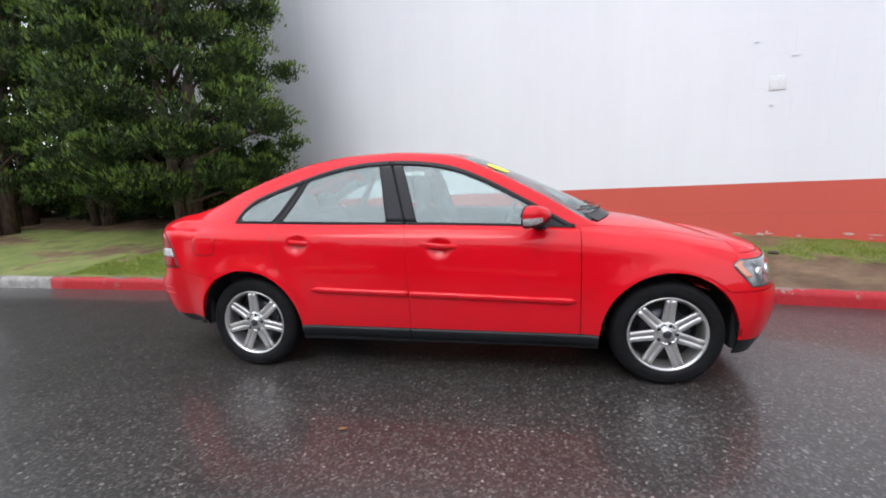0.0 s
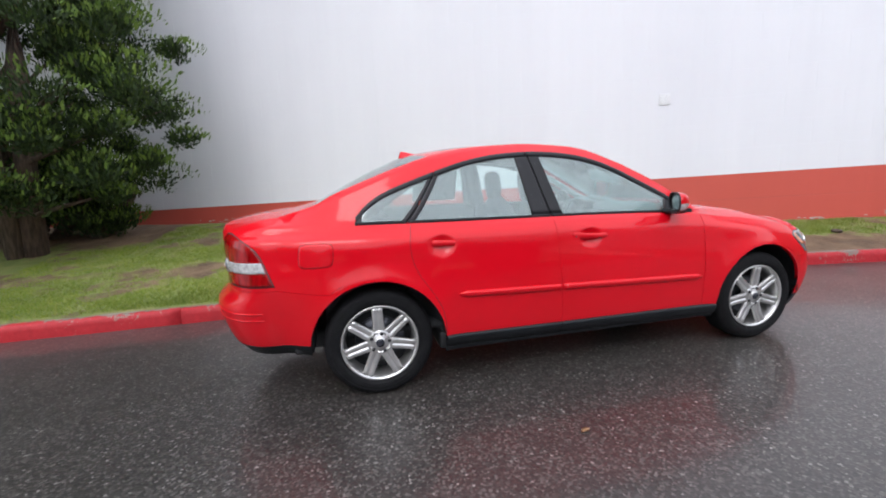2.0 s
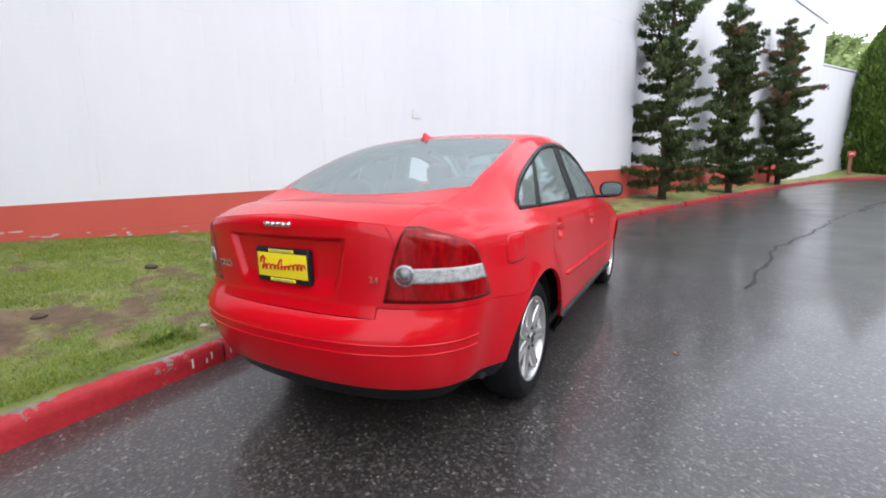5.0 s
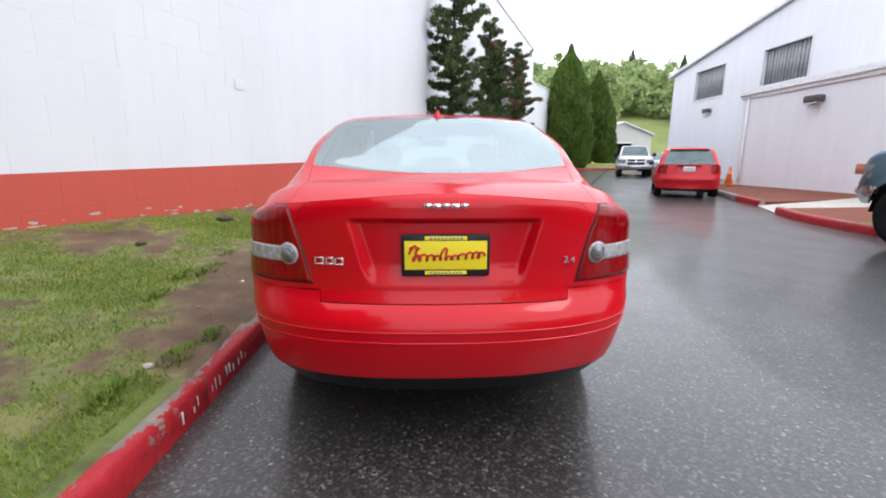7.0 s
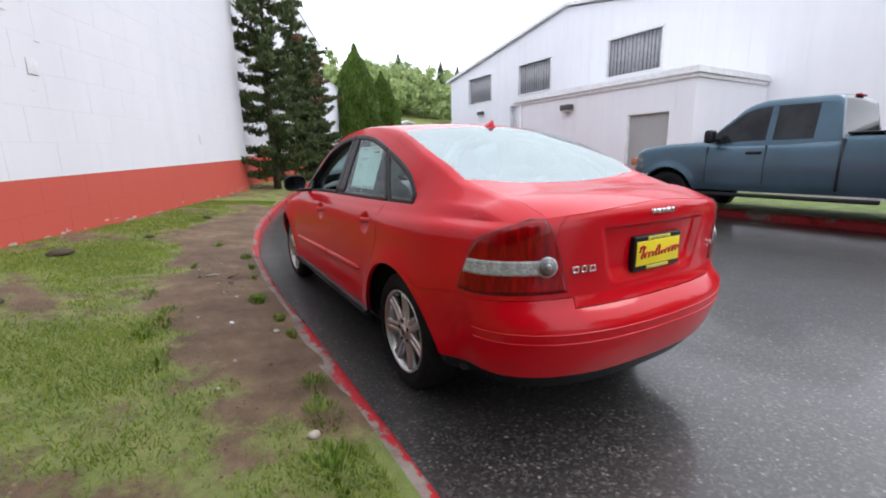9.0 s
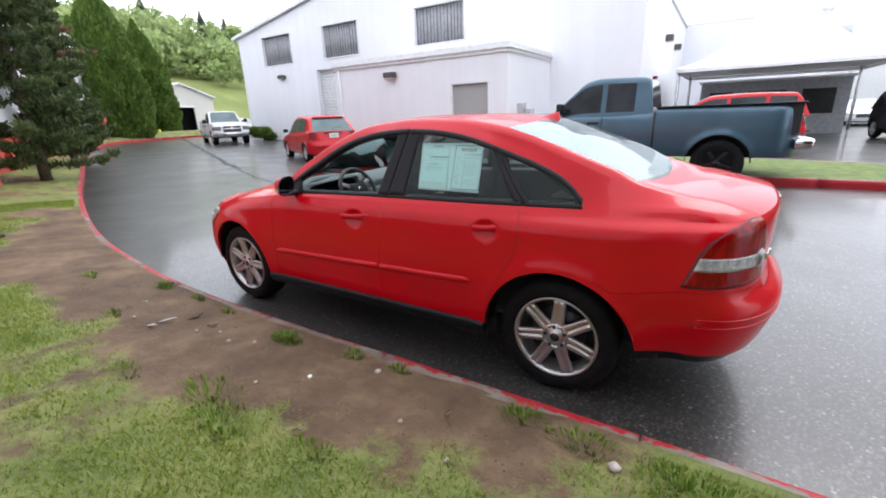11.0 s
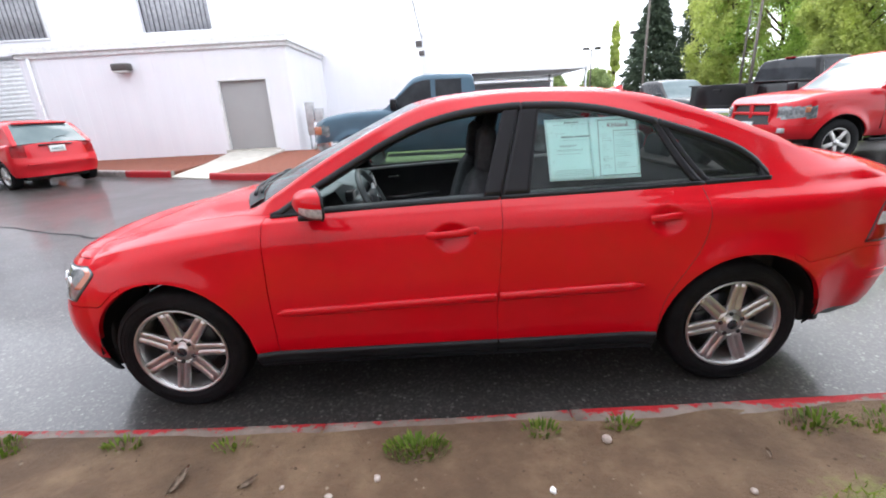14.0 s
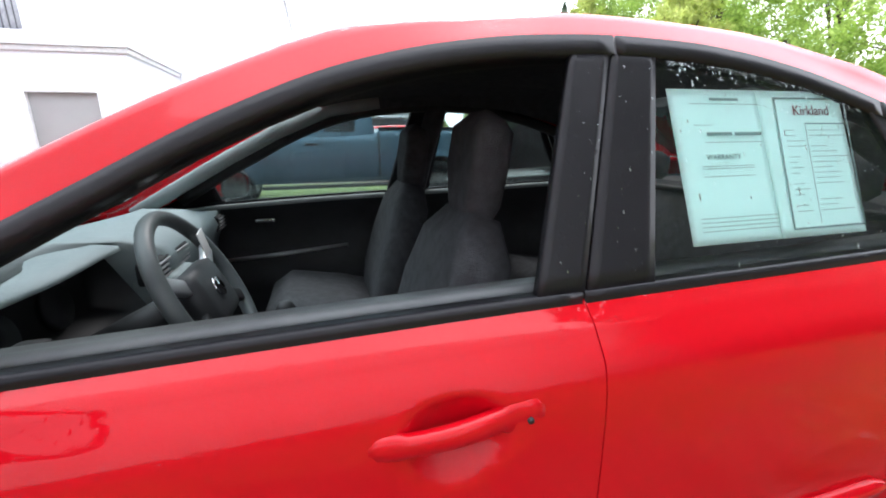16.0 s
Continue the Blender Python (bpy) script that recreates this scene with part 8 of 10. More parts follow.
    if plate:
        end, mat = plate
        x, z = (nose + 0.068, 0.60 + lift) if end == "front" else (tail - 0.155, 0.60 + lift)
        y = 0.0 if end == "front" else 0.28
        pl = part("number_plate", box((x - 0.012, y - 0.155, z - 0.02), (x + 0.012, y + 0.155, z + 0.14), 0.004), mat, root)
        for k in range(6):
            part("plate_bar", box((x - 0.015, y - 0.11 + k * 0.04, z + 0.03), (x + 0.015, y - 0.09 + k * 0.04, z + 0.09)), M_INK, pl)
    root.matrix_world = m
    return root


def small_car(name, label, m, paint, kind="hatch", group=""):
    root = empty(name, label, "car", group)
    if kind == "hatch":
        w, R, tail, nose, sill, belt_, roof_z = 0.86, 0.31, -2.0, 2.05, 0.27, 0.94, 1.50
        deck_ = [(tail, 0.97), (tail + 0.25, 1.005), (-1.0, 0.975), (0.6, 0.92), (1.0, 0.90), (1.6, 0.82), (nose, 0.64)]
        roof = [(tail + 0.10, 0.98), (tail + 0.20, 1.08), (tail + 0.42, 1.32), (tail + 0.56, 1.425), (-0.9, 1.485), (-0.2, roof_z), (0.12, 1.465), (0.45, 1.31), (0.9, 1.02), (1.12, 0.89)]
        front, rear, panes, axles = 0.10, tail + 0.53, ((-1.25, -0.40), (-0.36, 0.82)), (1.28, -1.32)
    elif kind == "suv":
        w, R, tail, nose, sill, belt_, roof_z = 0.93, 0.36, -2.25, 2.35, 0.34, 1.08, 1.74
        deck_ = [(tail, 1.06), (tail + 0.2, 1.10), (0.0, 1.07), (1.2, 1.04), (1.9, 0.98), (nose, 0.78)]
        roof = [(tail + 0.06, 1.08), (tail + 0.14, 1.25), (tail + 0.30, 1.60), (tail + 0.45, 1.71), (-0.8, roof_z), (0.2, 1.70), (0.5, 1.60), (0.95, 1.28), (1.25, 1.04)]
        front, rear, panes, axles = 0.36, tail + 0.42, ((-1.85, -1.20), (-1.10, -0.22), (-0.14, 0.95)), (1.42, -1.38)
    else:
        w, R, tail, nose, sill, belt_, roof_z = 0.87, 0.32, -2.3, 2.3, 0.25, 0.93, 1.43
        deck_ = [(tail, 0.96), (tail + 0.2, 1.0), (-1.3, 0.97), (0.6, 0.92), (1.0, 0.91), (1.7, 0.83), (nose, 0.66)]
        roof = [(-1.85, 0.97), (-1.6, 1.06), (-1.2, 1.27), (-0.85, 1.40), (-0.3, roof_z), (0.1, 1.40), (0.45, 1.24), (0.9, 0.99), (1.1, 0.90)]
        front, rear, panes, axles = 0.08, -0.85, ((-1.2, -0.35), (-0.27, 0.80)), (1.38, -1.38)
    top = max(z for _, z in deck_)
    def lean(z, side):
        if side > 0:
            return 0.06 * math.exp(-((z - 0.45) / 0.14) ** 2)
        return -0.07 * math.exp(-((z - sill - 0.27) / 0.10) ** 2) + 0.10 * max(0.0, (z - sill - 0.45) / 0.4)
    hull = Hull(tail, nose, w, sill, deck_, axles, R, R + 0.055, lean, 0.02, 0.018, 2.5, 0.29 if kind == "hatch" else 0.41)
    def pick(x, y, z, r):
        if x > nose - 0.5 and sill + 0.33 < z < sill + 0.46 and 0.42 < y < w - 0.02:
            return "headlamp"
        if x > nose - 0.2 and sill + 0.2 < z < sill + 0.40 and y < 0.36:
            return "grille"
        if x < tail + 0.20 and top - 0.30 < z < top - 0.05 and y > 0.58:
            return "tail_lamp"
        return "body"
    hull.build(pick)
    hull.house(roof, w - 0.05, w - 0.22, front, rear, panes)
    hull.parts(root, {"body": paint, "cab": paint, "headlamp": M_LAMP_WHITE, "grille": M_INNER, "tail_lamp": M_LAMP_RED, "side_window": M_TINT if kind == "suv" else M_SCREEN_DARK, "windscreen": M_SCREEN, "rear_window": M_SCREEN})
    for a in axles:
        for s in (1, -1):
            simple_wheel(root, a, s * (w - 0.01), R, R * 0.66, M_ALLOY, 0.19)
            bm = bmesh.new()
            prev = None
            for i in range(17):
                th = math.pi * i / 16
                cur = [bm.verts.new((a + (R + 0.06) * math.cos(th), s * y, R + (R + 0.06) * math.sin(th))) for y in (w - 0.05, 0.5)]
                if prev:
                    bm.faces.new((prev[0], cur[0], cur[1], prev[1]))
                prev = cur
            part("wheel_housing", bm, M_INNER, root)
    for s in (1, -1):
        part("mirror", box((0.66, s * (w + 0.09) - 0.10, belt_ + 0.01), (0.78, s * (w + 0.09) + 0.08, belt_ + 0.13), 0.04), M_BLACK_TRIM if kind == "hatch" else paint, root)
        part("door_handle", box((-0.26, s * (w - 0.012) - 0.015, belt_ - 0.13), (-0.08, s * (w - 0.012) + 0.022, belt_ - 0.10), 0.008), paint, root)
        for sx in ((-0.40, 0.78) if kind == "hatch" else (-1.15, -0.20, 0.78)):
            part("door_seam", box((sx, s * (w - 0.04), sill + 0.14), (sx + 0.007, s * (w + 0.0012), belt_ - 0.10), 0.0), M_INNER, root)
    part("bumper_strip", box((tail - 0.04, -w + 0.22, sill + 0.26), (tail + 0.1, w - 0.22, sill + 0.285), 0.01), M_INNER if kind != "hatch" else paint, root)
    pz = top - 0.22
    px = tail + lean(pz, -1)
    pl = part("number_plate", box((px - 0.015, -0.155, pz), (px + 0.03, 0.155, pz + 0.14), 0.004), M_WHITE_PAINT, root)
    for k in range(6):
        part("plate_bar", box((px - 0.019, -0.11 + k * 0.04, pz + 0.045), (px - 0.014, -0.09 + k * 0.04, pz + 0.10)), M_INK, pl)
    part("garnish", box((px - 0.005, -0.32, pz + 0.15), (px + 0.06, 0.32, pz + 0.18), 0.01), M_BLACK_TRIM, root)
    if kind == "hatch":
        part("spoiler", box((tail + 0.44, -0.52, 1.415), (tail + 0.70, 0.52, 1.455), 0.02), paint, root)
        bm = bmesh.new()
        pipe(bm, [(tail + 0.14, 0.0, 1.035), (tail + 0.205, -0.12, 1.10), (tail + 0.22, -0.32, 1.12)], [0.014, 0.010, 0.007], 6)
        part("rear_wiper", bm, M_BLACK_TRIM, root)
    part("underbody", box((tail + 0.3, -0.64, 0.18), (nose - 0.3, 0.64, 0.55), 0.03), M_INNER, root)
    root.matrix_world = m
    return root


M_SCREEN_DARK = plain("reflecting_side_glass", (0.10, 0.14, 0.145), (0.17, 0.21, 0.21), 0.06, coat=1.0, scale=2)
pickup("blue_pickup", "slate-blue metallic pickup with black wheels beside the grass island", pose(-0.12, -7.25, 0.02, 0, 0, 1.2), M_TRUCK_BLUE, crew=False, lift=0.11, rims=M_BLACK_TRIM, R=0.42)
pickup("red_pickup", "bright red crew-cab pickup with red crosshair grille", pose(-8.77, -6.17, 0.0, 0, 0, 3), M_TRUCK_RED, sport=True, lift=0.06, R=0.41, plate=("front", M_WHITE_PAINT))
pickup("black_pickup", "black pickup seen from its tailgate with a yellow plate", pose(-9.75, -9.52, 0, 0, 0, 196), M_TRUCK_BLACK, R=0.43, lift=0.24, plate=("rear", M_YELLOW))
pickup("grey_pickup", "dark grey crew-cab pickup with silver wheels", pose(-8.75, -14.6, 0, 0, 0, 97), M_TRUCK_GREY, R=0.40)
pickup("white_pickup", "white pickup with chrome grille parked by the hall", pose(24.57, -13.5, ground_z(24.5, -13) - 0.02, 0, 0, 157.7), M_WHITE_PAINT, R=0.40)
small_car("red_hatchback", "small red three-door hatchback parked at the mulch bed", pose(10.76, -8.6, ground_z(10.7, -8), 0, 0, -26), M_TRUCK_RED, "hatch")
small_car("black_suv", "black sport utility car in the sales lot", pose(-7.9, -19.4, 0, 0, 0, 98), M_TRUCK_BLACK, "suv", "cars in the lot")
small_car("red_suv", "dark red sport utility car under the canopy", pose(-1.7, -14.2, 0, 0, 0, 6), M_TRUCK_RED, "suv", "cars in the lot")
small_car("white_suv", "white sport utility car behind the red pickup", pose(-13.6, -7.9, 0, 0, 0, 40), M_WHITE_PAINT, "suv", "cars in the lot")
lot = [M_SILVER_PAINT, M_WHITE_PAINT, M_TRUCK_BLACK, M_TRUCK_RED, M_TRUCK_GREY, M_TRUCK_BLUE]
firsts = {}
rl = random.Random(12)
for k in range(22):
    row, col_ = divmod(k, 11)
    paint = lot[rl.randrange(6)]
    knd = ("suv", "sedan", "hatch")[rl.randrange(3)]
    mm = pose(-6.0 - col_ * 2.75 + row * 1.2, -33.5 - row * 7.5 + rl.random() * 0.5 - col_ * -0.35, 0.02, 0, 0, 80 + rl.random() * 8)
    key = (paint.name, knd)
    if key in firsts:
        copy_thing(firsts[key], mm)
    else:
        firsts[key] = small_car("parked_car", "parked car with wet paint in the sales lot rows", mm, paint, knd, "cars in the lot")
for x, y, a, paint, knd in ((-15.5, -17, 70, M_WHITE_PAINT, "suv"), (-18.5, -19, 70, M_SILVER_PAINT, "sedan"), (-14.2, -24, 80, M_SILVER_PAINT, "suv"), (-17.5, -25.5, 80, M_TRUCK_GREY, "sedan"), (-20.8, -27, 80, M_TRUCK_BLACK, "suv"), (32.5, -19.5, 120, M_SILVER_PAINT, "sedan")):
    key = (paint.name, knd)
    mm = pose(x, y, ground_z(x, y), 0, 0, a)
    if key in firsts:
        copy_thing(firsts[key], mm)
    else:
        firsts[key] = small_car("parked_car", "parked car with wet paint in the sales lot rows", mm, paint, knd, "cars in the lot")

# ---- trees, hedges and grass ----
RNG = np.random.default_rng(7)
# inner juniper leaves near black, the crown's shade put into the colour
M_JUNIPER = leaf_material("juniper_shaded_leaves", (0.0098, 0.0210, 0.0056), (0.0210, 0.0434, 0.0091), (0.0455, 0.0770, 0.0140), 0.65, 0.12)
M_FIR = leaf_material("fir_needles", (0.035, 0.065, 0.028), (0.075, 0.115, 0.042), (0.15, 0.17, 0.06), 0.5, 0.25)
M_FIR_BROWN = leaf_material("browned_needles", (0.16, 0.09, 0.05), (0.22, 0.13, 0.08), (0.26, 0.17, 0.10))
M_HEDGE = leaf_material("arborvitae_leaves", (0.06, 0.11, 0.018), (0.105, 0.175, 0.03), (0.15, 0.225, 0.042), 0.5, 0.25)
M_SPRING = leaf_material("spring_leaves", (0.30, 0.45, 0.09), (0.41, 0.56, 0.14), (0.53, 0.67, 0.21), 0.6, 0.68)
M_WILLOW = leaf_material("yellow_green_leaves", (0.48, 0.56, 0.16), (0.58, 0.65, 0.21), (0.66, 0.71, 0.28), 0.6, 0.68)
# distance haze is put into these three leaf colours, paler than the foliage
M_WOODS = leaf_material("haze_tinted_wood_leaves", (0.27, 0.36, 0.16), (0.36, 0.45, 0.20), (0.46, 0.54, 0.26), 0.7, 0.4)
M_FAR_CONIFER = leaf_material("haze_tinted_needles", (0.13, 0.17, 0.12), (0.17, 0.21, 0.15), (0.22, 0.27, 0.18), 0.7, 0.3)
M_CONIFER = leaf_material("dark_conifer_needles", (0.05, 0.075, 0.052), (0.075, 0.105, 0.072), (0.11, 0.145, 0.095), 0.6, 0.2)
M_BLADE = leaf_material("grass_blades", (0.14, 0.22, 0.030), (0.22, 0.31, 0.045), (0.36, 0.37, 0.085), 0.6, 0.5)


def leaf_arrays(centres, size, aspect, out_from=None, outward=0.6, up=0.0, jitter=0.35):
    """Quads, one a leaf, at the given centres, their long side turned outwards from a point or up."""
    n = len(centres)
    d = RNG.normal(size=(n, 3))
    d /= np.linalg.norm(d, axis=1, keepdims=True)
    if out_from is not None:
        o = centres - out_from
        o /= np.linalg.norm(o, axis=1, keepdims=True) + 1e-6
        d = d * (1 - outward) + o * outward
    d[:, 2] += up
    d /= np.linalg.norm(d, axis=1, keepdims=True)
    r = RNG.normal(size=(n, 3))
    s = np.cross(d, r)
    s /= np.linalg.norm(s, axis=1, keepdims=True)
    ln = size * (1 + jitter * RNG.normal(size=(n, 1)).clip(-2, 2))
    a, b = d * ln, s * ln * aspect
    v = np.stack([centres - a * 0.5 - b * 0.5, centres - b * 0.35 + a * 0.5, centres + b * 0.35 + a * 0.5, centres + b * 0.5 - a * 0.5], 1).reshape(-1, 3)
    f = np.arange(4 * n).reshape(-1, 4)
    return v, f


def crown(name, parent, material, groups, label=""):
    vs, fs, k = [], [], 0
    for v, f in groups:
        vs.append(v)
        fs.append(f + k)
        k += len(v)
    return link_data(name, arrays_mesh(name, np.concatenate(vs), np.concatenate(fs)), material, parent, label, smooth=False)


def clump(centre, radius, n, size, aspect, squash=0.75, shell=0.55, outward=0.7, up=0.25):
    p = RNG.normal(size=(n, 3))
    p /= np.linalg.norm(p, axis=1, keepdims=True)
    p *= (shell + (1 - shell) * RNG.random((n, 1))) * radius
    p[:, 2] *= squash
    c = np.array(centre) + p
    return leaf_arrays(c, size, aspect, np.array(centre) - np.array((0, 0, radius * 0.4)), outward, up)


def trunk_bm(base, height, r0, lean=(0, 0), bends=6, seed=1):
    rs = random.Random(seed)
    pts, rad = [], []
    for i in range(bends + 1):
        t = i / bends
        pts.append((base[0] + lean[0] * t + rs.uniform(-1, 1) * r0 * 0.5 * (0 < i), base[1] + lean[1] * t + rs.uniform(-1, 1) * r0 * 0.5 * (0 < i), base[2] - 0.1 + height * t))
        rad.append(r0 * (1.25 if i == 0 else 1) * (1 - 0.75 * t))
    bm = bmesh.new()
    pipe(bm, pts, rad, 10)
    return bm


def juniper(x, y, radius, height, seed, clumps=190, leaves=430, foot=1.0, label="broad dark green juniper tree beside the block wall"):
    z = verge_z(x, y)
    tree = empty("juniper_tree", label, "tree", "junipers")
    rs = random.Random(seed)
    for k in range(3 if height > 3 else 1):
        a = k * 2.2 + rs.random()
        part("trunk", trunk_bm((x + 0.12 * math.cos(a), y + 0.12 * math.sin(a), z), height * 0.75, 0.15 if k == 0 else 0.09, (math.cos(a) * 0.7, math.sin(a) * 0.7), 6, seed + k), M_BARK, tree)
    groups, tips = [], []
    for k in range(clumps):
        u, ph = rs.random(), rs.random() * 2 * math.pi
        hz = foot + (height - foot) * u ** 1.15
        wide = radius * (0.74 + 0.26 * math.sin(math.pi * min(1, u * 2.0 + 0.10))) * (1 - max(0, u - 0.55) * 1.7) * (0.85 + 0.34 * smooth_noise(ph * 2, u * 7, 1.0, seed))
        rr = wide * (0.40 + 0.60 * math.sqrt(rs.random()))
        c = (x + rr * math.cos(ph), y + rr * math.sin(ph) * 0.85, z + hz)
        size = rs.uniform(0.22, 0.46)
        high = hz > 6.2
        groups.append(clump(c, size, leaves // 4 if high else int(leaves * 1.25), 0.13 if high else 0.050, 0.44, 0.62, 0.30, 0.55, 0.5))
        if not high:
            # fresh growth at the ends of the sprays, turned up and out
            # spray ends, turned up and out: fresh growth, with lit tops put into colour
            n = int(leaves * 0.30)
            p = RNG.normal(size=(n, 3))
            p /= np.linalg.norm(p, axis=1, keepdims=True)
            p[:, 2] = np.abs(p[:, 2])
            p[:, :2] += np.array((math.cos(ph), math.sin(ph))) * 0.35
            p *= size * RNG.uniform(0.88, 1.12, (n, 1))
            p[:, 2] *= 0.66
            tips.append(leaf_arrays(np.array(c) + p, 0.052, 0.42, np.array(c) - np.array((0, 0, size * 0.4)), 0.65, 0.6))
        if k % 9 == 0:
            bm = bmesh.new()
            pipe(bm, [(x, y, z + hz * 0.6), ((x + c[0]) / 2, (y + c[1]) / 2, z + hz * 0.82), c], [0.045, 0.03, 0.012], 6)
            part("limb", bm, M_BARK, tree)
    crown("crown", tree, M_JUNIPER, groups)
    crown("lit_spray_tips", tree, M_JUNIPER_TIP, tips, "brighter green spray tips, colour lifted as if lit")
    return tree


# paler copy of the leaf colour for the lit upper sprays
M_JUNIPER_TIP = leaf_material("juniper_lit_tips", (0.065, 0.115, 0.018), (0.10, 0.165, 0.026), (0.15, 0.225, 0.040), 0.6, 0.2)
juniper(-6.0, 4.05, 2.45, 10.8, 3, 560, 330, 0.8)
juniper(-8.9, 4.9, 2.5, 11.0, 8, 300, 240, 0.7, "second dark green juniper tree farther along the lawn")
juniper(-10.4, 3.9, 2.6, 10.5, 15, 210, 200, 0.6, "dense dark juniper tree at the edge of the lawn")
juniper(-14.4, 4.4, 3.0, 11.0, 16, 190, 170, 0.4, "dense dark juniper tree at the edge of the lawn")
juniper(-5.7, 5.1, 0.7, 1.3, 5, 26, 300, 0.15, "low dark shrub at the foot of the wall")
juniper(-13.0, 6.6, 2.8, 10.5, 9, 170, 170, 0.4, "dark green juniper tree at the far end of the lawn")
juniper(-11.3, 5.0, 2.7, 10.8, 12, 190, 170, 0.5, "dark green juniper tree behind the others on the lawn")
for k, (sx, sy) in enumerate(((-6.3, 5.2), (-7.4, 5.3), (-8.6, 5.6), (-9.9, 5.9), (-11.2, 6.3), (-12.6, 6.6))):
    juniper(sx, sy, 1.0, 1.5, 30 + k, 46, 230, 0.12, "low dark shrub in the row along the wall")


def ragged_fir(x, y, height, spread, seed, brown=0.0, tops=1, label="ragged blue-green fir in front of the white wall"):
    z = verge_z(x, y)
    tree = empty("fir_tree", label, "tree", "firs along the wall")
    rs = random.Random(seed)
    green, dry = [], []
    stems = [(0.0, 0.0, 1.0)] if tops == 1 else [(-0.22, 0.12, 1.0), (0.3, -0.15, 0.92)]
    for sx, sy, sh in stems:
        hh = height * sh
        part("trunk", trunk_bm((x, y, z), hh * 0.97, 0.10, (sx * 2, sy * 2), 7, seed), M_BARK, tree)
        n = int(height * 11.5 * sh)
        for k in range(n):
            u = (k + rs.random()) / n
            ph = rs.random() * 2 * math.pi
            ln = spread * (1.0 - 0.70 * u ** 1.3) * rs.uniform(0.5, 1.0)
            if 0.55 < u < 0.92 and rs.random() < 0.14:
                ln *= 1.7
            hz = 0.35 + (hh - 0.4) * u
            cx, cy = x + sx * 2 * u, y + sy * 2 * u
            rise = ln * rs.uniform(0.05, 0.45) * (0.4 + u)
            end = (cx + ln * math.cos(ph), cy + ln * math.sin(ph), z + hz + rise)
            mid_ = (cx + ln * 0.6 * math.cos(ph), cy + ln * 0.6 * math.sin(ph), z + hz - 0.06 * ln)
            if k % 3 == 0:
                bm = bmesh.new()
                pipe(bm, [(cx, cy, z + hz), mid_, end], [0.024, 0.016, 0.006], 5)
                part("limb", bm, M_BARK, tree)
            store = dry if rs.random() < brown and u > 0.45 else green
            for t in np.arange(0.12 if u < 0.5 else 0.25, 1.01, 0.20 / max(0.5, ln)):
                c = np.array((cx, cy, z + hz)) * (1 - t) ** 2 + 2 * t * (1 - t) * np.array(mid_) + t * t * np.array(end)
                c = c + np.array((rs.uniform(-0.07, 0.07), rs.uniform(-0.07, 0.07), rs.uniform(-0.03, 0.06)))
                r = rs.uniform(0.15, 0.28) * (1.12 - 0.35 * t)
                store.append(clump(c, r, int(80 * r / 0.16), 0.090, 0.32, 0.6, 0.2, 0.5, 0.35))
    crown("crown", tree, M_FIR, green)
    if dry:
        crown("dry_foliage", tree, M_FIR_BROWN, dry, "browned twigs")
    return tree


ragged_fir(11.6, -0.85, 9.3, 1.75, 21, 0.05)
ragged_fir(16.0, -2.9, 6.6, 1.3, 22, 0.06, 2, "twin-topped dark fir in front of the white wall")
ragged_fir(22.6, -5.3, 7.2, 1.5, 23, 0.3, 2, "dark fir with brown dying twigs by the wall")


def hedge_cone(x, y, height, radius, seed, n=26000):
    z = ground_z(x, y)
    tree = empty("arborvitae_tree", "tall dense green arborvitae cone at the road's end", "tree", "arborvitae cones")
    part("trunk", trunk_bm((x, y, z), height * 0.6, 0.2, (0, 0), 4, seed), M_BARK, tree)
    u = RNG.random(n) ** 1.35
    ph = RNG.random(n) * 2 * math.pi
    prof = np.interp(u, [0, 0.05, 0.2, 0.36, 0.40, 0.55, 0.72, 0.86, 0.93, 1.0], [0.84, 0.97, 1.0, 0.97, 0.94, 0.86, 0.64, 0.38, 0.14, 0.03])
    wob = 1 + 0.06 * np.sin(ph * 5 + u * 17 + seed) + 0.05 * np.sin(ph * 9 - u * 31)
    r = radius * prof * wob * (0.84 + 0.20 * RNG.random(n))
    c = np.stack([x + r * np.cos(ph), y + r * np.sin(ph), z + 0.15 + height * u], 1)
    axis = np.stack([np.full(n, x), np.full(n, y), c[:, 2] - 0.7], 1)
    crown("crown", tree, M_HEDGE, [leaf_arrays(c, 0.20, 0.42, axis, 0.5, 0.8)])


hedge_cone(36.0, -12.6, 10.5, 2.15, 1, 34000)
hedge_cone(39.6, -16.6, 9.0, 1.95, 2, 30000)
hedge_cone(41.5, -13.0, 9.0, 1.9, 3, 14000)


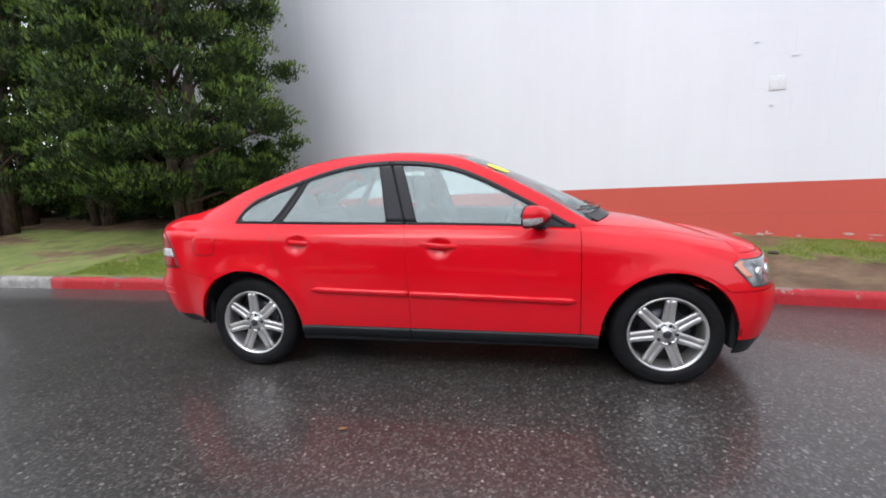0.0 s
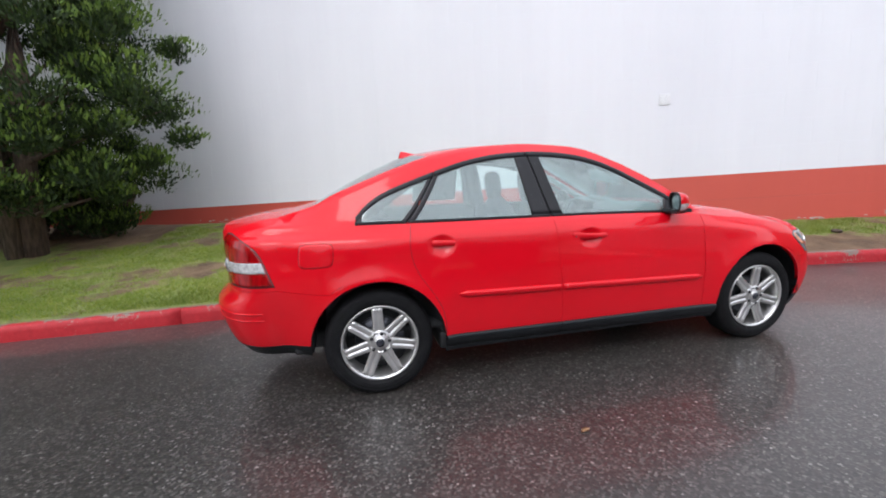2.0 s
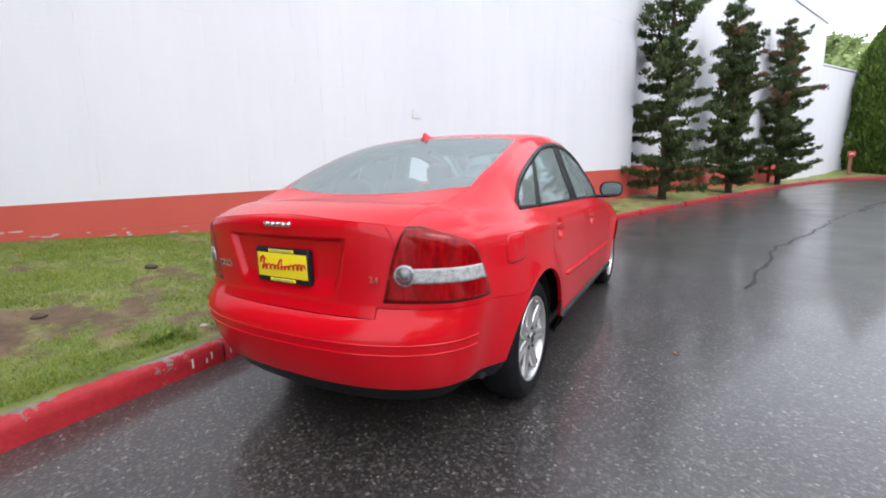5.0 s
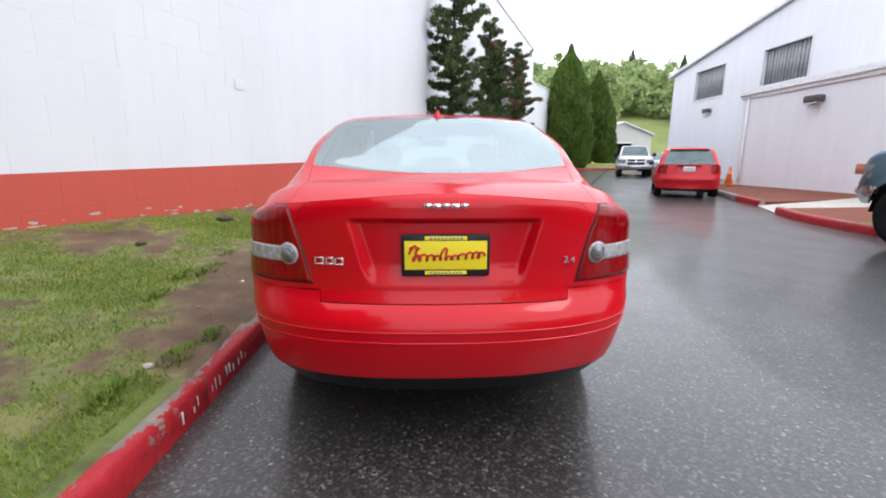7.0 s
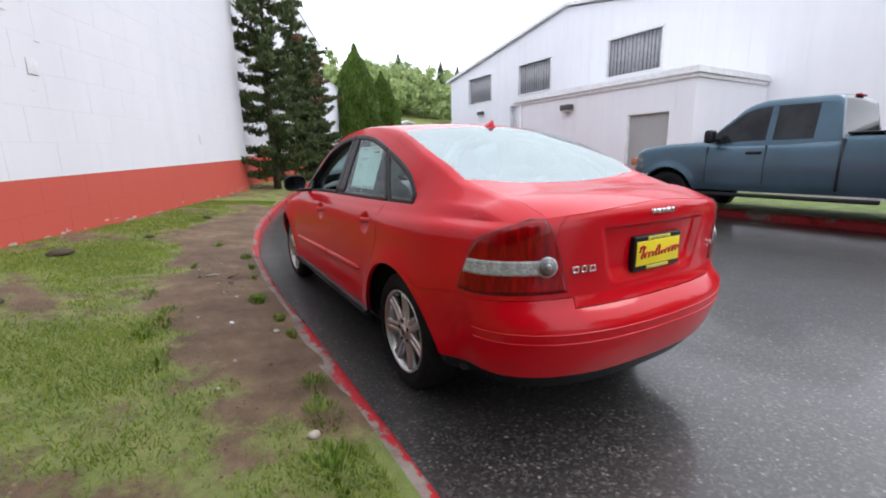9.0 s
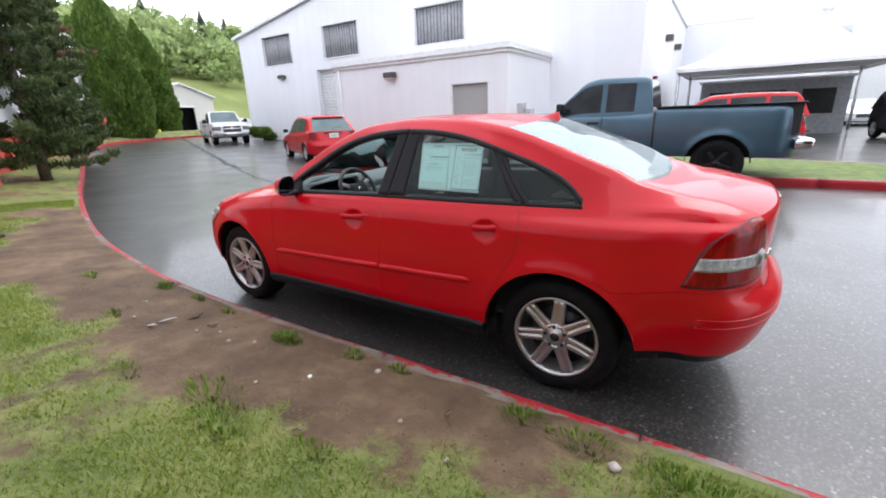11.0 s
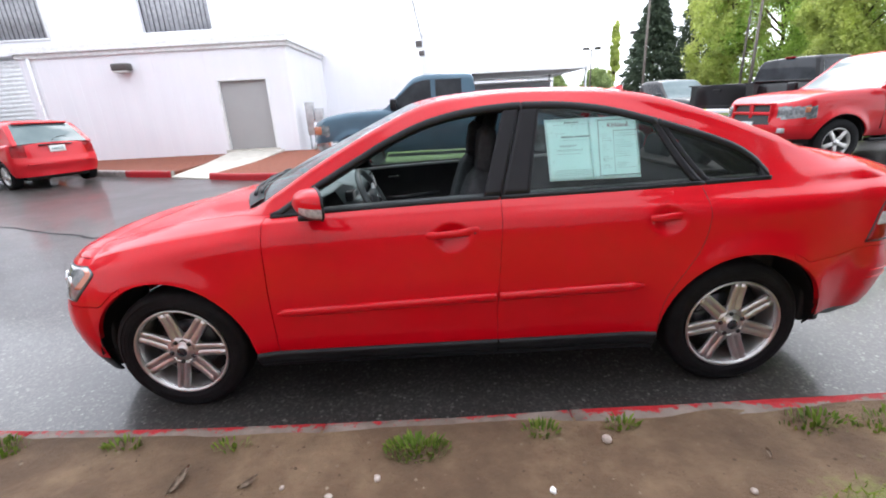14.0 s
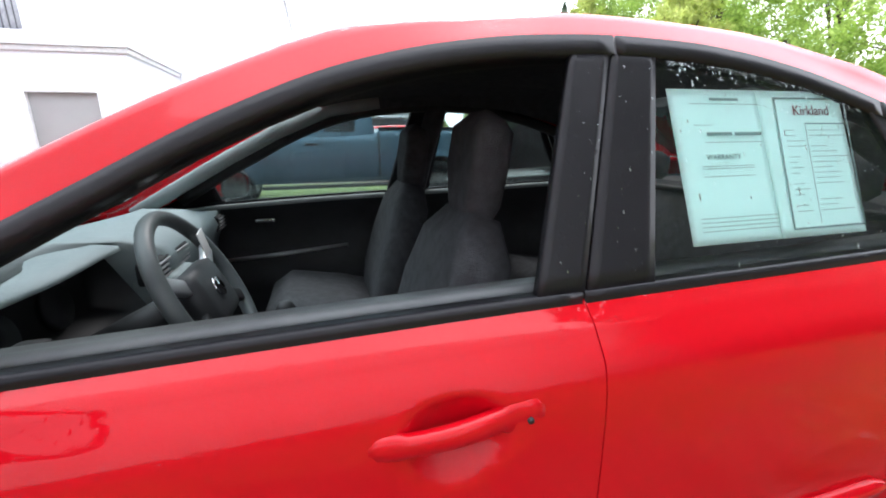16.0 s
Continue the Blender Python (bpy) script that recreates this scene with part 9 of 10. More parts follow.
def broad_tree(x, y, z, height, radius, mat, seed, label, clumps=60, leaves=170, size=0.30, name="maple_tree", trunk_h=0.35, category="tree", group="spring trees"):
    tree = empty(name, label, category, group)
    rs = random.Random(seed)
    part("trunk", trunk_bm((x, y, z), height * 0.8, 0.013 * height, (rs.uniform(-0.5, 0.5), rs.uniform(-0.5, 0.5)), 7, seed), M_BARK, tree)
    groups = []
    for k in range(clumps):
        u, ph = rs.random(), rs.random() * 2 * math.pi
        hz = height * (trunk_h + (1 - trunk_h) * u)
        wide = radius * math.sin(math.pi * min(0.97, 0.16 + 0.8 * u)) ** 0.7
        rr = wide * math.sqrt(rs.random())
        c = (x + rr * math.cos(ph), y + rr * math.sin(ph), z + hz)
        groups.append(clump(c, rs.uniform(0.5, 1.0) * (min(radius, 5.0) * 0.30 if radius > 2 else 0.50), leaves, size, 0.5, 1.5, 0.15, 0.2, -0.2))
        if k % 7 == 0:
            bm = bmesh.new()
            pipe(bm, [(x, y, z + hz * 0.6), ((x + c[0]) / 2, (y + c[1]) / 2, z + hz * 0.85), c], [0.006 * height, 0.004 * height, 0.015], 6)
            part("limb", bm, M_BARK, tree)
    crown("crown", tree, mat, groups)


def conifer(x, y, z, height, radius, seed, n=16000, mat=None, size=0.42):
    tree = empty("conifer_tree", "tall dark conifer beyond the sales lot", "tree", "far conifers")
    part("trunk", trunk_bm((x, y, z), height * 0.95, 0.3, (0, 0), 5, seed), M_BARK, tree)
    u = RNG.random(n) ** 1.25
    ph = RNG.random(n) * 2 * math.pi
    tier = 0.72 + 0.28 * np.abs(np.sin(u * 34 + ph * 1.5 + seed)) + 0.1 * np.sin(ph * 3 + seed)
    r = radius * (1 - u) ** 0.85 * tier * np.sqrt(RNG.random(n)) + 0.05
    c = np.stack([x + r * np.cos(ph), y + r * np.sin(ph), z + height * (0.06 + 0.94 * u) - r * 0.12], 1)
    axis = np.stack([np.full(n, x), np.full(n, y), c[:, 2] + 0.4], 1)
    crown("crown", tree, mat or M_CONIFER, [leaf_arrays(c, size, 0.35, axis, 0.7, -0.1)])


conifer(-22.6, -46.0, -0.6, 13.4, 4.2, 4, 16000, None, 0.36)
conifer(-29.5, -50.0, 0, 17, 4.0, 5, 9000)
for k, (x, y, h, r, mt, nm, lb) in enumerate((
    (-26.6, -40.5, 15, 3.3, M_WILLOW, "poplar_tree", "slim yellow-green spring poplar"),
    (-30.0, -38.0, 16, 6.0, M_SPRING, "maple_tree", "fresh green spring maple beyond the trucks"),
    (-33.0, -31.0, 16, 6.5, M_SPRING, "maple_tree", "fresh green spring maple beyond the trucks"),
    (-27.5, -28.5, 13, 3.0, M_WILLOW, "poplar_tree", "slim yellow-green spring poplar"),
    (-35.0, -23.0, 16, 6.5, M_SPRING, "maple_tree", "fresh green spring maple beyond the trucks"),
    (-34.0, -15.5, 15, 6.0, M_SPRING, "maple_tree", "fresh green spring maple beyond the trucks"),
    (-40.0, -41.0, 17, 7.0, M_SPRING, "maple_tree", "fresh green spring maple beyond the trucks"),
    (-28.5, -72.0, 12.5, 0.75, M_WILLOW, "poplar_tree", "slim yellow-green spring poplar"),
    (-19.0, -75.0, 5.5, 3.0, M_WOODS, "maple_tree", "small far spring tree"),
    (-25.0, -70.0, 5.5, 2.6, M_WOODS, "maple_tree", "small far spring tree"))):
    broad_tree(x, y, 0.0, h, r, mt, 40 + k, lb, 165 if r > 2 else 70, 230, 0.19 if r > 2 else 0.22, nm, 0.10)


def hillside():
    """A wooded slope beyond the hall and the road's end."""
    xs, ys = np.linspace(46, 150, 27), np.linspace(-110, 40, 38)
    def hz(x, y):
        t = max(0.0, min(1.0, (x - 48 - 0.12 * abs(y + 30)) / 60))
        return ground_z(60, 0) - 0.4 + 17 * t ** 0.8 + 1.2 * smooth_noise(x, y, 0.06, 2.0)
    v = [(x, y, hz(x, y)) for x in xs for y in ys]
    ny = len(ys)
    f = [(i * ny + j, (i + 1) * ny + j, (i + 1) * ny + j + 1, i * ny + j + 1) for i in range(len(xs) - 1) for j in range(ny - 1)]
    tagged(link_data("ground_hill", arrays_mesh("hill", v, f, True), M_HILL), "bright green grassy hillside", "hill", kind="structure")
    rs = random.Random(31)
    groups = []
    for k in range(460):
        x, y = rs.uniform(66, 140), rs.uniform(-105, 35)
        z = hz(x, y)
        h = rs.uniform(5, 10)
        for _ in range(5):
            groups.append(clump((x + rs.uniform(-2.2, 2.2), y + rs.uniform(-2.2, 2.2), z + h * rs.uniform(0.15, 0.85)), rs.uniform(1.0, 2.2), 95, 0.62, 0.6, 0.9, 0.2, 0.2, 0.0))
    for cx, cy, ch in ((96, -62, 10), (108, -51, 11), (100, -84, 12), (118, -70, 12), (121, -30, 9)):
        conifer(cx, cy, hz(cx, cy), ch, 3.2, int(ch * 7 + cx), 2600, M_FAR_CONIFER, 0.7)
    for nm, g, mt, lb in (("far_woods", groups, M_WOODS, "green woods on the far hillside, haze put into the leaf colour"),):
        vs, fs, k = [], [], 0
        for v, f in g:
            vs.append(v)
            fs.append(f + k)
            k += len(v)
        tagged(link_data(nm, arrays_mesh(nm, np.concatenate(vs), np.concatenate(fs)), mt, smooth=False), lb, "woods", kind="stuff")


M_HILL = plain("hill_grass", (0.118, 0.154, 0.028), (0.186, 0.209, 0.056), 0.85, scale=0.15, bump=0.6, bump_scale=2.0)
hillside()


def grass():
    """Short wet blades over the verge nearest the car."""
    n = 420000
    x = RNG.uniform(-5.5, 8.0, n)
    ky = np.interp(x, kerb_line[:, 0], kerb_line[:, 1])
    d = 0.14 + RNG.random(n) ** 1.2 * 4.4
    y = ky + d
    keep, zz = [], []
    for i in range(n):
        t = turf_at(x[i], y[i])
        if RNG.random() < (t - 0.40) * 2.4:
            keep.append(i)
            zz.append(verge_z(x[i], y[i]))
    keep = np.array(keep)
    c = np.stack([x[keep], y[keep], np.array(zz)], 1)
    m = len(c)
    h = RNG.uniform(0.010, 0.032, (m, 1))
    lean = RNG.normal(size=(m, 2)) * 0.6
    tip = c + np.concatenate([lean * h, h], 1)
    a = RNG.random(m) * 2 * math.pi
    s = np.stack([np.cos(a), np.sin(a), np.zeros(m)], 1) * 0.0030
    v = np.stack([c - s, c + s, tip], 1).reshape(-1, 3)
    me = arrays_mesh("grass", v, np.arange(3 * m).reshape(-1, 3))
    tagged(link_data("grass", me, M_BLADE, smooth=False), "short wet grass blades on the verge", "grass", kind="stuff")


grass()

# ---- small things round the place ----
M_TAR = plain("fresh_tar", (0.010, 0.010, 0.011), (0.017, 0.017, 0.018), 0.6, scale=20, bump=0.4, spec=0.3)
M_ORANGE = plain("orange_cone_plastic", (0.72, 0.13, 0.02), (0.8, 0.17, 0.03), 0.45)
M_FAINT_LINE = block_wall("faded_white_line", (0.24, 0.24, 0.235), (0.07, 0.07, 0.07), 0.50)
M_LINE = block_wall("worn_white_line", (0.62, 0.62, 0.60), (0.08, 0.08, 0.08), 0.55)
M_STONE = plain("pale_pebble", (0.30, 0.25, 0.21), (0.44, 0.38, 0.33), 0.6, scale=30)
M_BONE = plain("white_stone", (0.78, 0.77, 0.76), (0.85, 0.84, 0.83), 0.5)
M_LITTER = plain("dead_leaf", (0.22, 0.15, 0.10), (0.42, 0.34, 0.26), 0.7, scale=30)
M_CLOD = plain("dark_clod", (0.05, 0.035, 0.025), (0.10, 0.07, 0.05), 0.9, scale=30, bump=1.0)
M_MARK = plain("grey_wall_patch", (0.62, 0.62, 0.63), (0.72, 0.72, 0.73), 0.7, scale=40)
M_SHED = block_wall("cream_shed_siding", (0.68, 0.66, 0.58), (0.5, 0.5, 0.45), 0.9)
M_SIGN_RED = plain("red_sign", (0.5, 0.05, 0.04), (0.55, 0.07, 0.05), 0.5)
M_WOOD_POST = plain("brown_wood_post", (0.22, 0.09, 0.05), (0.30, 0.13, 0.07), 0.7)


def ribbon(name, line, width, mat, label, cat, z_of, seed, lift=0.004, wobble=0.03):
    """A thin ragged strip lying on the road."""
    p = curve_through(line, 0.08)
    rs = random.Random(seed)
    bm = bmesh.new()
    prev = None
    for i, (x, y) in enumerate(p):
        d = p[min(i + 1, len(p) - 1)] - p[max(i - 1, 0)]
        d = d / np.linalg.norm(d)
        off = wobble * smooth_noise(i * 0.08, seed, 2.3, 1.0)
        w = width * (0.6 + 0.5 * abs(smooth_noise(i * 0.08, seed, 3.1, 5.0)) * 2) / 2 * (0.2 if i in (0, len(p) - 1) else 1)
        nx, ny = -d[1], d[0]
        cur = [bm.verts.new((x + nx * (off + s * w), y + ny * (off + s * w), z_of(x, y) + lift + (0.004 if s == 0 else 0.0))) for s in (-1, 0, 1)]
        if prev:
            for k in range(2):
                bm.faces.new((prev[k], cur[k], cur[k + 1], prev[k + 1]))
        prev = cur
    bmesh.ops.recalc_face_normals(bm, faces=bm.faces)
    return tagged(link_mesh(name, bm, mat), label, cat)


ribbon("tar_seam", [(38, -17.6), (22, -10.3), (15.2, -7.2), (13.5, -6.4), (10.6, -5.15)], 0.20, M_TAR, "wide black tar seam across the wet road", "road seam", ground_z, 1, 0.005, 0.12)
ribbon("tar_seam", [(10.6, -5.15), (9.69, -4.7), (5.8, -3.25), (4.56, -2.72), (3.59, -2.5), (2.12, -2.19), (1.58, -2.05)], 0.045, M_TAR, "narrow black tar seam across the wet road", "road seam", ground_z, 2, 0.005, 0.08)
ribbon("road_crack", [(-4.2, -2.3), (-4.9, -2.55), (-5.45, -2.75), (-5.6, -3.2)], 0.022, M_TAR, "fine dark crack in the asphalt", "road crack", ground_z, 3, 0.003, 0.05)
ribbon("road_crack", [(-4.9, -2.55), (-5.3, -2.3), (-6.2, -2.2), (-7.4, -2.4)], 0.022, M_TAR, "fine dark crack in the asphalt", "road crack", ground_z, 4, 0.003, 0.05)
ribbon("parking_line", [(1.2, -6.72), (0.6, -6.59), (0.0, -6.46)], 0.07, M_FAINT_LINE, "worn white parking line by the island kerb", "road line", ground_z, 5, 0.003, 0.0)


def lettering_bars():
    # worn white stencil on the kerb's road face, as plain bars
    x = -2.02
    rs = random.Random(6)
    for k in range(9):
        w = rs.choice((0.035, 0.05, 0.06))
        y = kerb_y(x)
        group = [((0, 0.0), (0.011, 0.03 + 0.035 * rs.random())), ((w * 0.7, 0.02 * rs.random()), (w * 0.7 + 0.010, 0.06))][: 1 + k % 2]
        for (a0, z0), (a1, z1) in group:
            part_ = box((x + a0, kerb_y(x) + 0.001, 0.035 + z0), (x + a1, kerb_y(x) + 0.012, 0.035 + z1), 0.001)
            tagged(link_mesh("stencil_bar", part_, M_LINE), "worn white stencil stroke on the red kerb", "kerb marking", "kerb stencil")
        x += w + 0.028


lettering_bars()


# marks on the block wall: a patch plate and shallow repairs
def wall_mark(x, z, w, h, name="wall_patch", label="small grey patch plate on the white wall"):
    s = (x - WALL_A[0]) / WALL_WAY[0]
    bm = box((s - w / 2, -0.013, z - h / 2), (s + w / 2, -0.0048, z + h / 2), 0.003)
    bmesh.ops.transform(bm, matrix=wall_frame(WALL_A, WALL_WAY), verts=bm.verts)
    tagged(link_mesh(name, bm, M_MARK), label, "wall patch")


wall_mark(3.74, 2.33, 0.17, 0.17)
wall_mark(8.03, 1.69, 0.14, 0.2)
for x, z, w in ((-2.43, 2.85, 0.07), (3.51, 2.87, 0.06), (3.89, 2.64, 0.08), (3.70, 2.06, 0.06), (2.78, 2.03, 0.07), (3.45, 2.99, 0.05), (3.76, 3.04, 0.05)):
    wall_mark(x, z, w, 0.009, "wall_scar", "shallow grey scar in the white wall paint")


def wall_crack(x0, z0, x1, z1):
    # a fine vertical crack that follows the joints
    bm = bmesh.new()
    s0, s1 = (x0 - WALL_A[0]) / WALL_WAY[0], (x1 - WALL_A[0]) / WALL_WAY[0]
    pts = [(s0 + (s1 - s0) * t + 0.012 * smooth_noise(t * 20, 3.0, 1.0, 1.0), -0.0026, z0 + (z1 - z0) * t) for t in np.linspace(0, 1, 30)]
    pipe(bm, pts, 0.0022, 4)
    bmesh.ops.transform(bm, matrix=wall_frame(WALL_A, WALL_WAY), verts=bm.verts)
    tagged(link_mesh("wall_crack", bm, M_MARK), "fine vertical crack in the white wall", "wall crack")


wall_crack(-0.75, 1.15, -0.77, 4.2)


def peeled_foot():
    """Pale flecks where the red paint has come off just above the lawn."""
    rs = random.Random(77)
    bm = bmesh.new()
    for _ in range(130):
        x = rs.uniform(-4.5, 13.0)
        s = (x - WALL_A[0]) / WALL_WAY[0]
        y = WALL_A[1] + WALL_WAY[1] * s
        z = verge_z(x, y - 0.05) + 0.02 + 0.10 * rs.random() ** 2
        w, h = rs.uniform(0.02, 0.09), rs.uniform(0.006, 0.022)
        n = rs.randrange(5, 8)
        ring = [bm.verts.new((s + w * math.cos(2 * math.pi * i / n) * rs.uniform(0.6, 1), -0.0062, z + h * math.sin(2 * math.pi * i / n) * rs.uniform(0.6, 1))) for i in range(n)]
        bm.faces.new(ring)
    bmesh.ops.transform(bm, matrix=wall_frame(WALL_A, WALL_WAY), verts=bm.verts)
    ob = tagged(link_mesh("peeled_paint", bm, M_PEELED), "pale peeled paint flecks along the foot of the red wall band", "paint flecks")
    ob["kind"] = "stuff"


M_PEELED = plain("bare_pale_block", (0.40, 0.31, 0.28), (0.50, 0.42, 0.39), 0.8)
peeled_foot()


# ---- debris on the soil ----
def pebble(x, y, r, mat, seed, label, cat="stone", flat=0.7, name="pebble"):
    rs = random.Random(seed)
    bm = bmesh.new()
    bmesh.ops.create_icosphere(bm, subdivisions=2, radius=r)
    k = [rs.uniform(0.75, 1.25) for _ in range(3)]
    for v in bm.verts:
        f = 1 + 0.25 * smooth_noise(v.co.x / r + seed, v.co.y / r, 1.1, v.co.z / r)
        v.co = (v.co.x * k[0] * f, v.co.y * k[1] * f, v.co.z * flat * f)
    bmesh.ops.translate(bm, vec=(x, y, verge_z(x, y) + r * flat * 0.6), verts=bm.verts)
    tagged(link_mesh(name, bm, mat), label, cat, "stones on the soil")


pebble(-0.28, 1.56, 0.013, M_BONE, 1, "small white stone on the bare soil", flat=0.8)
pebble(-1.75, 1.4, 0.021, M_STONE, 2, "pale flat pebble on the bare soil")
pebble(-0.54, 1.33, 0.02, M_STONE, 3, "pale flat pebble on the bare soil")
for k, (x, y, r) in enumerate(((0.45, 1.55, 0.013), (0.75, 1.58, 0.014), (0.62, 1.5, 0.009), (0.3, 1.48, 0.014), (-0.1, 1.75, 0.011), (1.3, 1.7, 0.015), (-0.9, 1.6, 0.012), (1.6, 1.5, 0.013), (-1.2, 1.7, 0.011))):
    pebble(x, y, r, M_STONE, 10 + k, "small pale pebble on the bare soil")
for k, (x, y, r) in enumerate(((2.4, 2.9, 0.10), (5.3, 1.46, 0.08), (0.6, 2.9, 0.06), (-1.2, 3.1, 0.07), (3.4, 2.2, 0.06), (-2.3, 2.4, 0.05))):
    pebble(x, y, r, M_CLOD, 40 + k, "dark earth clod in the grass", "clod", 0.4, "soil_clod")


def dead_leaf(x, y, ln, turn, mat, seed):
    bm = bmesh.new()
    rs = random.Random(seed)
    rows = []
    for i in range(7):
        t = i / 6
        w = ln * 0.17 * math.sin(math.pi * min(0.96, max(0.04, t))) ** 0.8
        c = 0.006 * math.sin(t * 3 + seed)
        rows.append([bm.verts.new((ln * (t - 0.5), s * w + 0.1 * ln * math.sin(t * 2.2), c + abs(s) * 0.006)) for s in (-1, 0, 1)])
    for p, q in zip(rows, rows[1:]):
        for k in range(2):
            bm.faces.new((p[k], q[k], q[k + 1], p[k + 1]))
    bmesh.ops.solidify(bm, geom=bm.faces[:], thickness=0.0015)
    bmesh.ops.transform(bm, matrix=pose(x, y, verge_z(x, y) + 0.012, rs.uniform(-8, 8), rs.uniform(-8, 8), turn), verts=bm.verts)
    tagged(link_mesh("dead_leaf", bm, mat), "curled dead leaf on the bare soil", "leaf", "leaf litter")


for k, (x, y, ln, tn, pale) in enumerate(((1.08, 1.6, 0.12, 60, 1), (1.07, 1.69, 0.10, 10, 1), (1.01, 1.44, 0.11, 70, 0), (0.75, 1.47, 0.07, 40, 0), (1.55, 1.62, 0.06, 30, 0), (0.2, 1.9, 0.05, 100, 0), (-0.6, 1.9, 0.05, 20, 0), (-1.05, 1.45, 0.04, 75, 1), (1.35, 1.25, 0.05, 130, 0), (-0.35, 2.1, 0.05, 0, 1))):
    dead_leaf(x, y, ln, tn, M_BONE if pale == 1 and k < 2 else M_LITTER, k)


def crumbs():
    """Grit, crumbs of soil and moss scraps over the bare strip."""
    n = 4200
    x = RNG.uniform(-3.0, 4.5, n)
    y = np.interp(x, kerb_line[:, 0], kerb_line[:, 1]) + 0.15 + RNG.random(n) * 1.6
    z = np.array([verge_z(a, b) for a, b in zip(x, y)])
    r = 0.0022 + 0.006 * RNG.random(n) ** 3
    corners = np.array([(1, 0, 0), (0, 1, 0), (-1, 0, 0), (0, -1, 0), (0, 0, 0.8)], float)
    v = (np.stack([x, y, z], 1)[:, None, :] + corners[None] * r[:, None, None] * RNG.uniform(0.6, 1.3, (n, 5, 1))).reshape(-1, 3)
    f = np.array([(0, 1, 4), (1, 2, 4), (2, 3, 4), (3, 0, 4)])
    me = arrays_mesh("soil_crumbs", v, (f[None] + 5 * np.arange(n)[:, None, None]).reshape(-1, 3))
    m = leaf_material("soil_grit", (0.07, 0.045, 0.03), (0.14, 0.095, 0.066), (0.28, 0.22, 0.17), 0.8, 0.0)
    tagged(link_data("soil_crumbs", me, m, smooth=False), "soil crumbs and grit on the bare strip", "soil", kind="stuff")


crumbs()


def weed(x, y, r, n, seed):
    z = verge_z(x, y)
    rng = np.random.default_rng(seed)
    a = rng.random(n) * 2 * math.pi
    d = r * rng.random(n) ** 0.6
    foot = np.stack([x + d * np.cos(a) * 1.5, y + d * np.sin(a) * 0.8, np.full(n, z - 0.004)], 1)
    h = rng.uniform(0.018, 0.05, (n, 1)) * (1.15 - d[:, None] / r * 0.5)
    out = np.stack([np.cos(a), np.sin(a)], 1) * h * rng.uniform(0.2, 0.9, (n, 1))
    mid_ = foot + np.concatenate([out * 0.4, h * 0.7], 1)
    tip = foot + np.concatenate([out, h], 1)
    s = np.stack([-np.sin(a), np.cos(a), np.zeros(n)], 1) * rng.uniform(0.003, 0.006, (n, 1))
    v = np.stack([foot - s * 0.6, foot + s * 0.6, mid_ + s, tip, mid_ - s], 1).reshape(-1, 3)
    base = 5 * np.arange(n)[:, None]
    f = np.concatenate([base + np.array((0, 1, 2)), base + np.array((0, 2, 4)), base + np.array((4, 2, 3))])
    ob = link_data("grass_tuft", arrays_mesh("grass_tuft", v, f), M_WEED, smooth=False)
    tagged(ob, "bright green grass tuft growing at the kerb", "grass tuft", "tufts on the soil", "stuff")


M_WEED = leaf_material("tuft_blades", (0.08, 0.14, 0.015), (0.14, 0.23, 0.028), (0.24, 0.31, 0.06), 0.55, 0.35)
for k, (x, y, r, n) in enumerate(((0.17, 1.34, 0.085, 260), (1.87, 1.23, 0.08, 150), (-0.31, 1.27, 0.05, 60), (-0.63, 1.25, 0.045, 60), (1.35, 1.24, 0.05, 45), (0.9, 1.27, 0.05, 30), (-1.35, 1.3, 0.09, 90), (-1.62, 1.33, 0.10, 120), (-2.0, 1.4, 0.13, 220), (1.5, 1.75, 0.07, 40), (-0.05, 1.95, 0.16, 160), (-0.25, 2.05, 0.14, 140), (2.7, 1.45, 0.08, 60), (0.55, 2.05, 0.09, 50), (-0.75, 1.95, 0.10, 60))):
    weed(x, y, r, n, 60 + k)


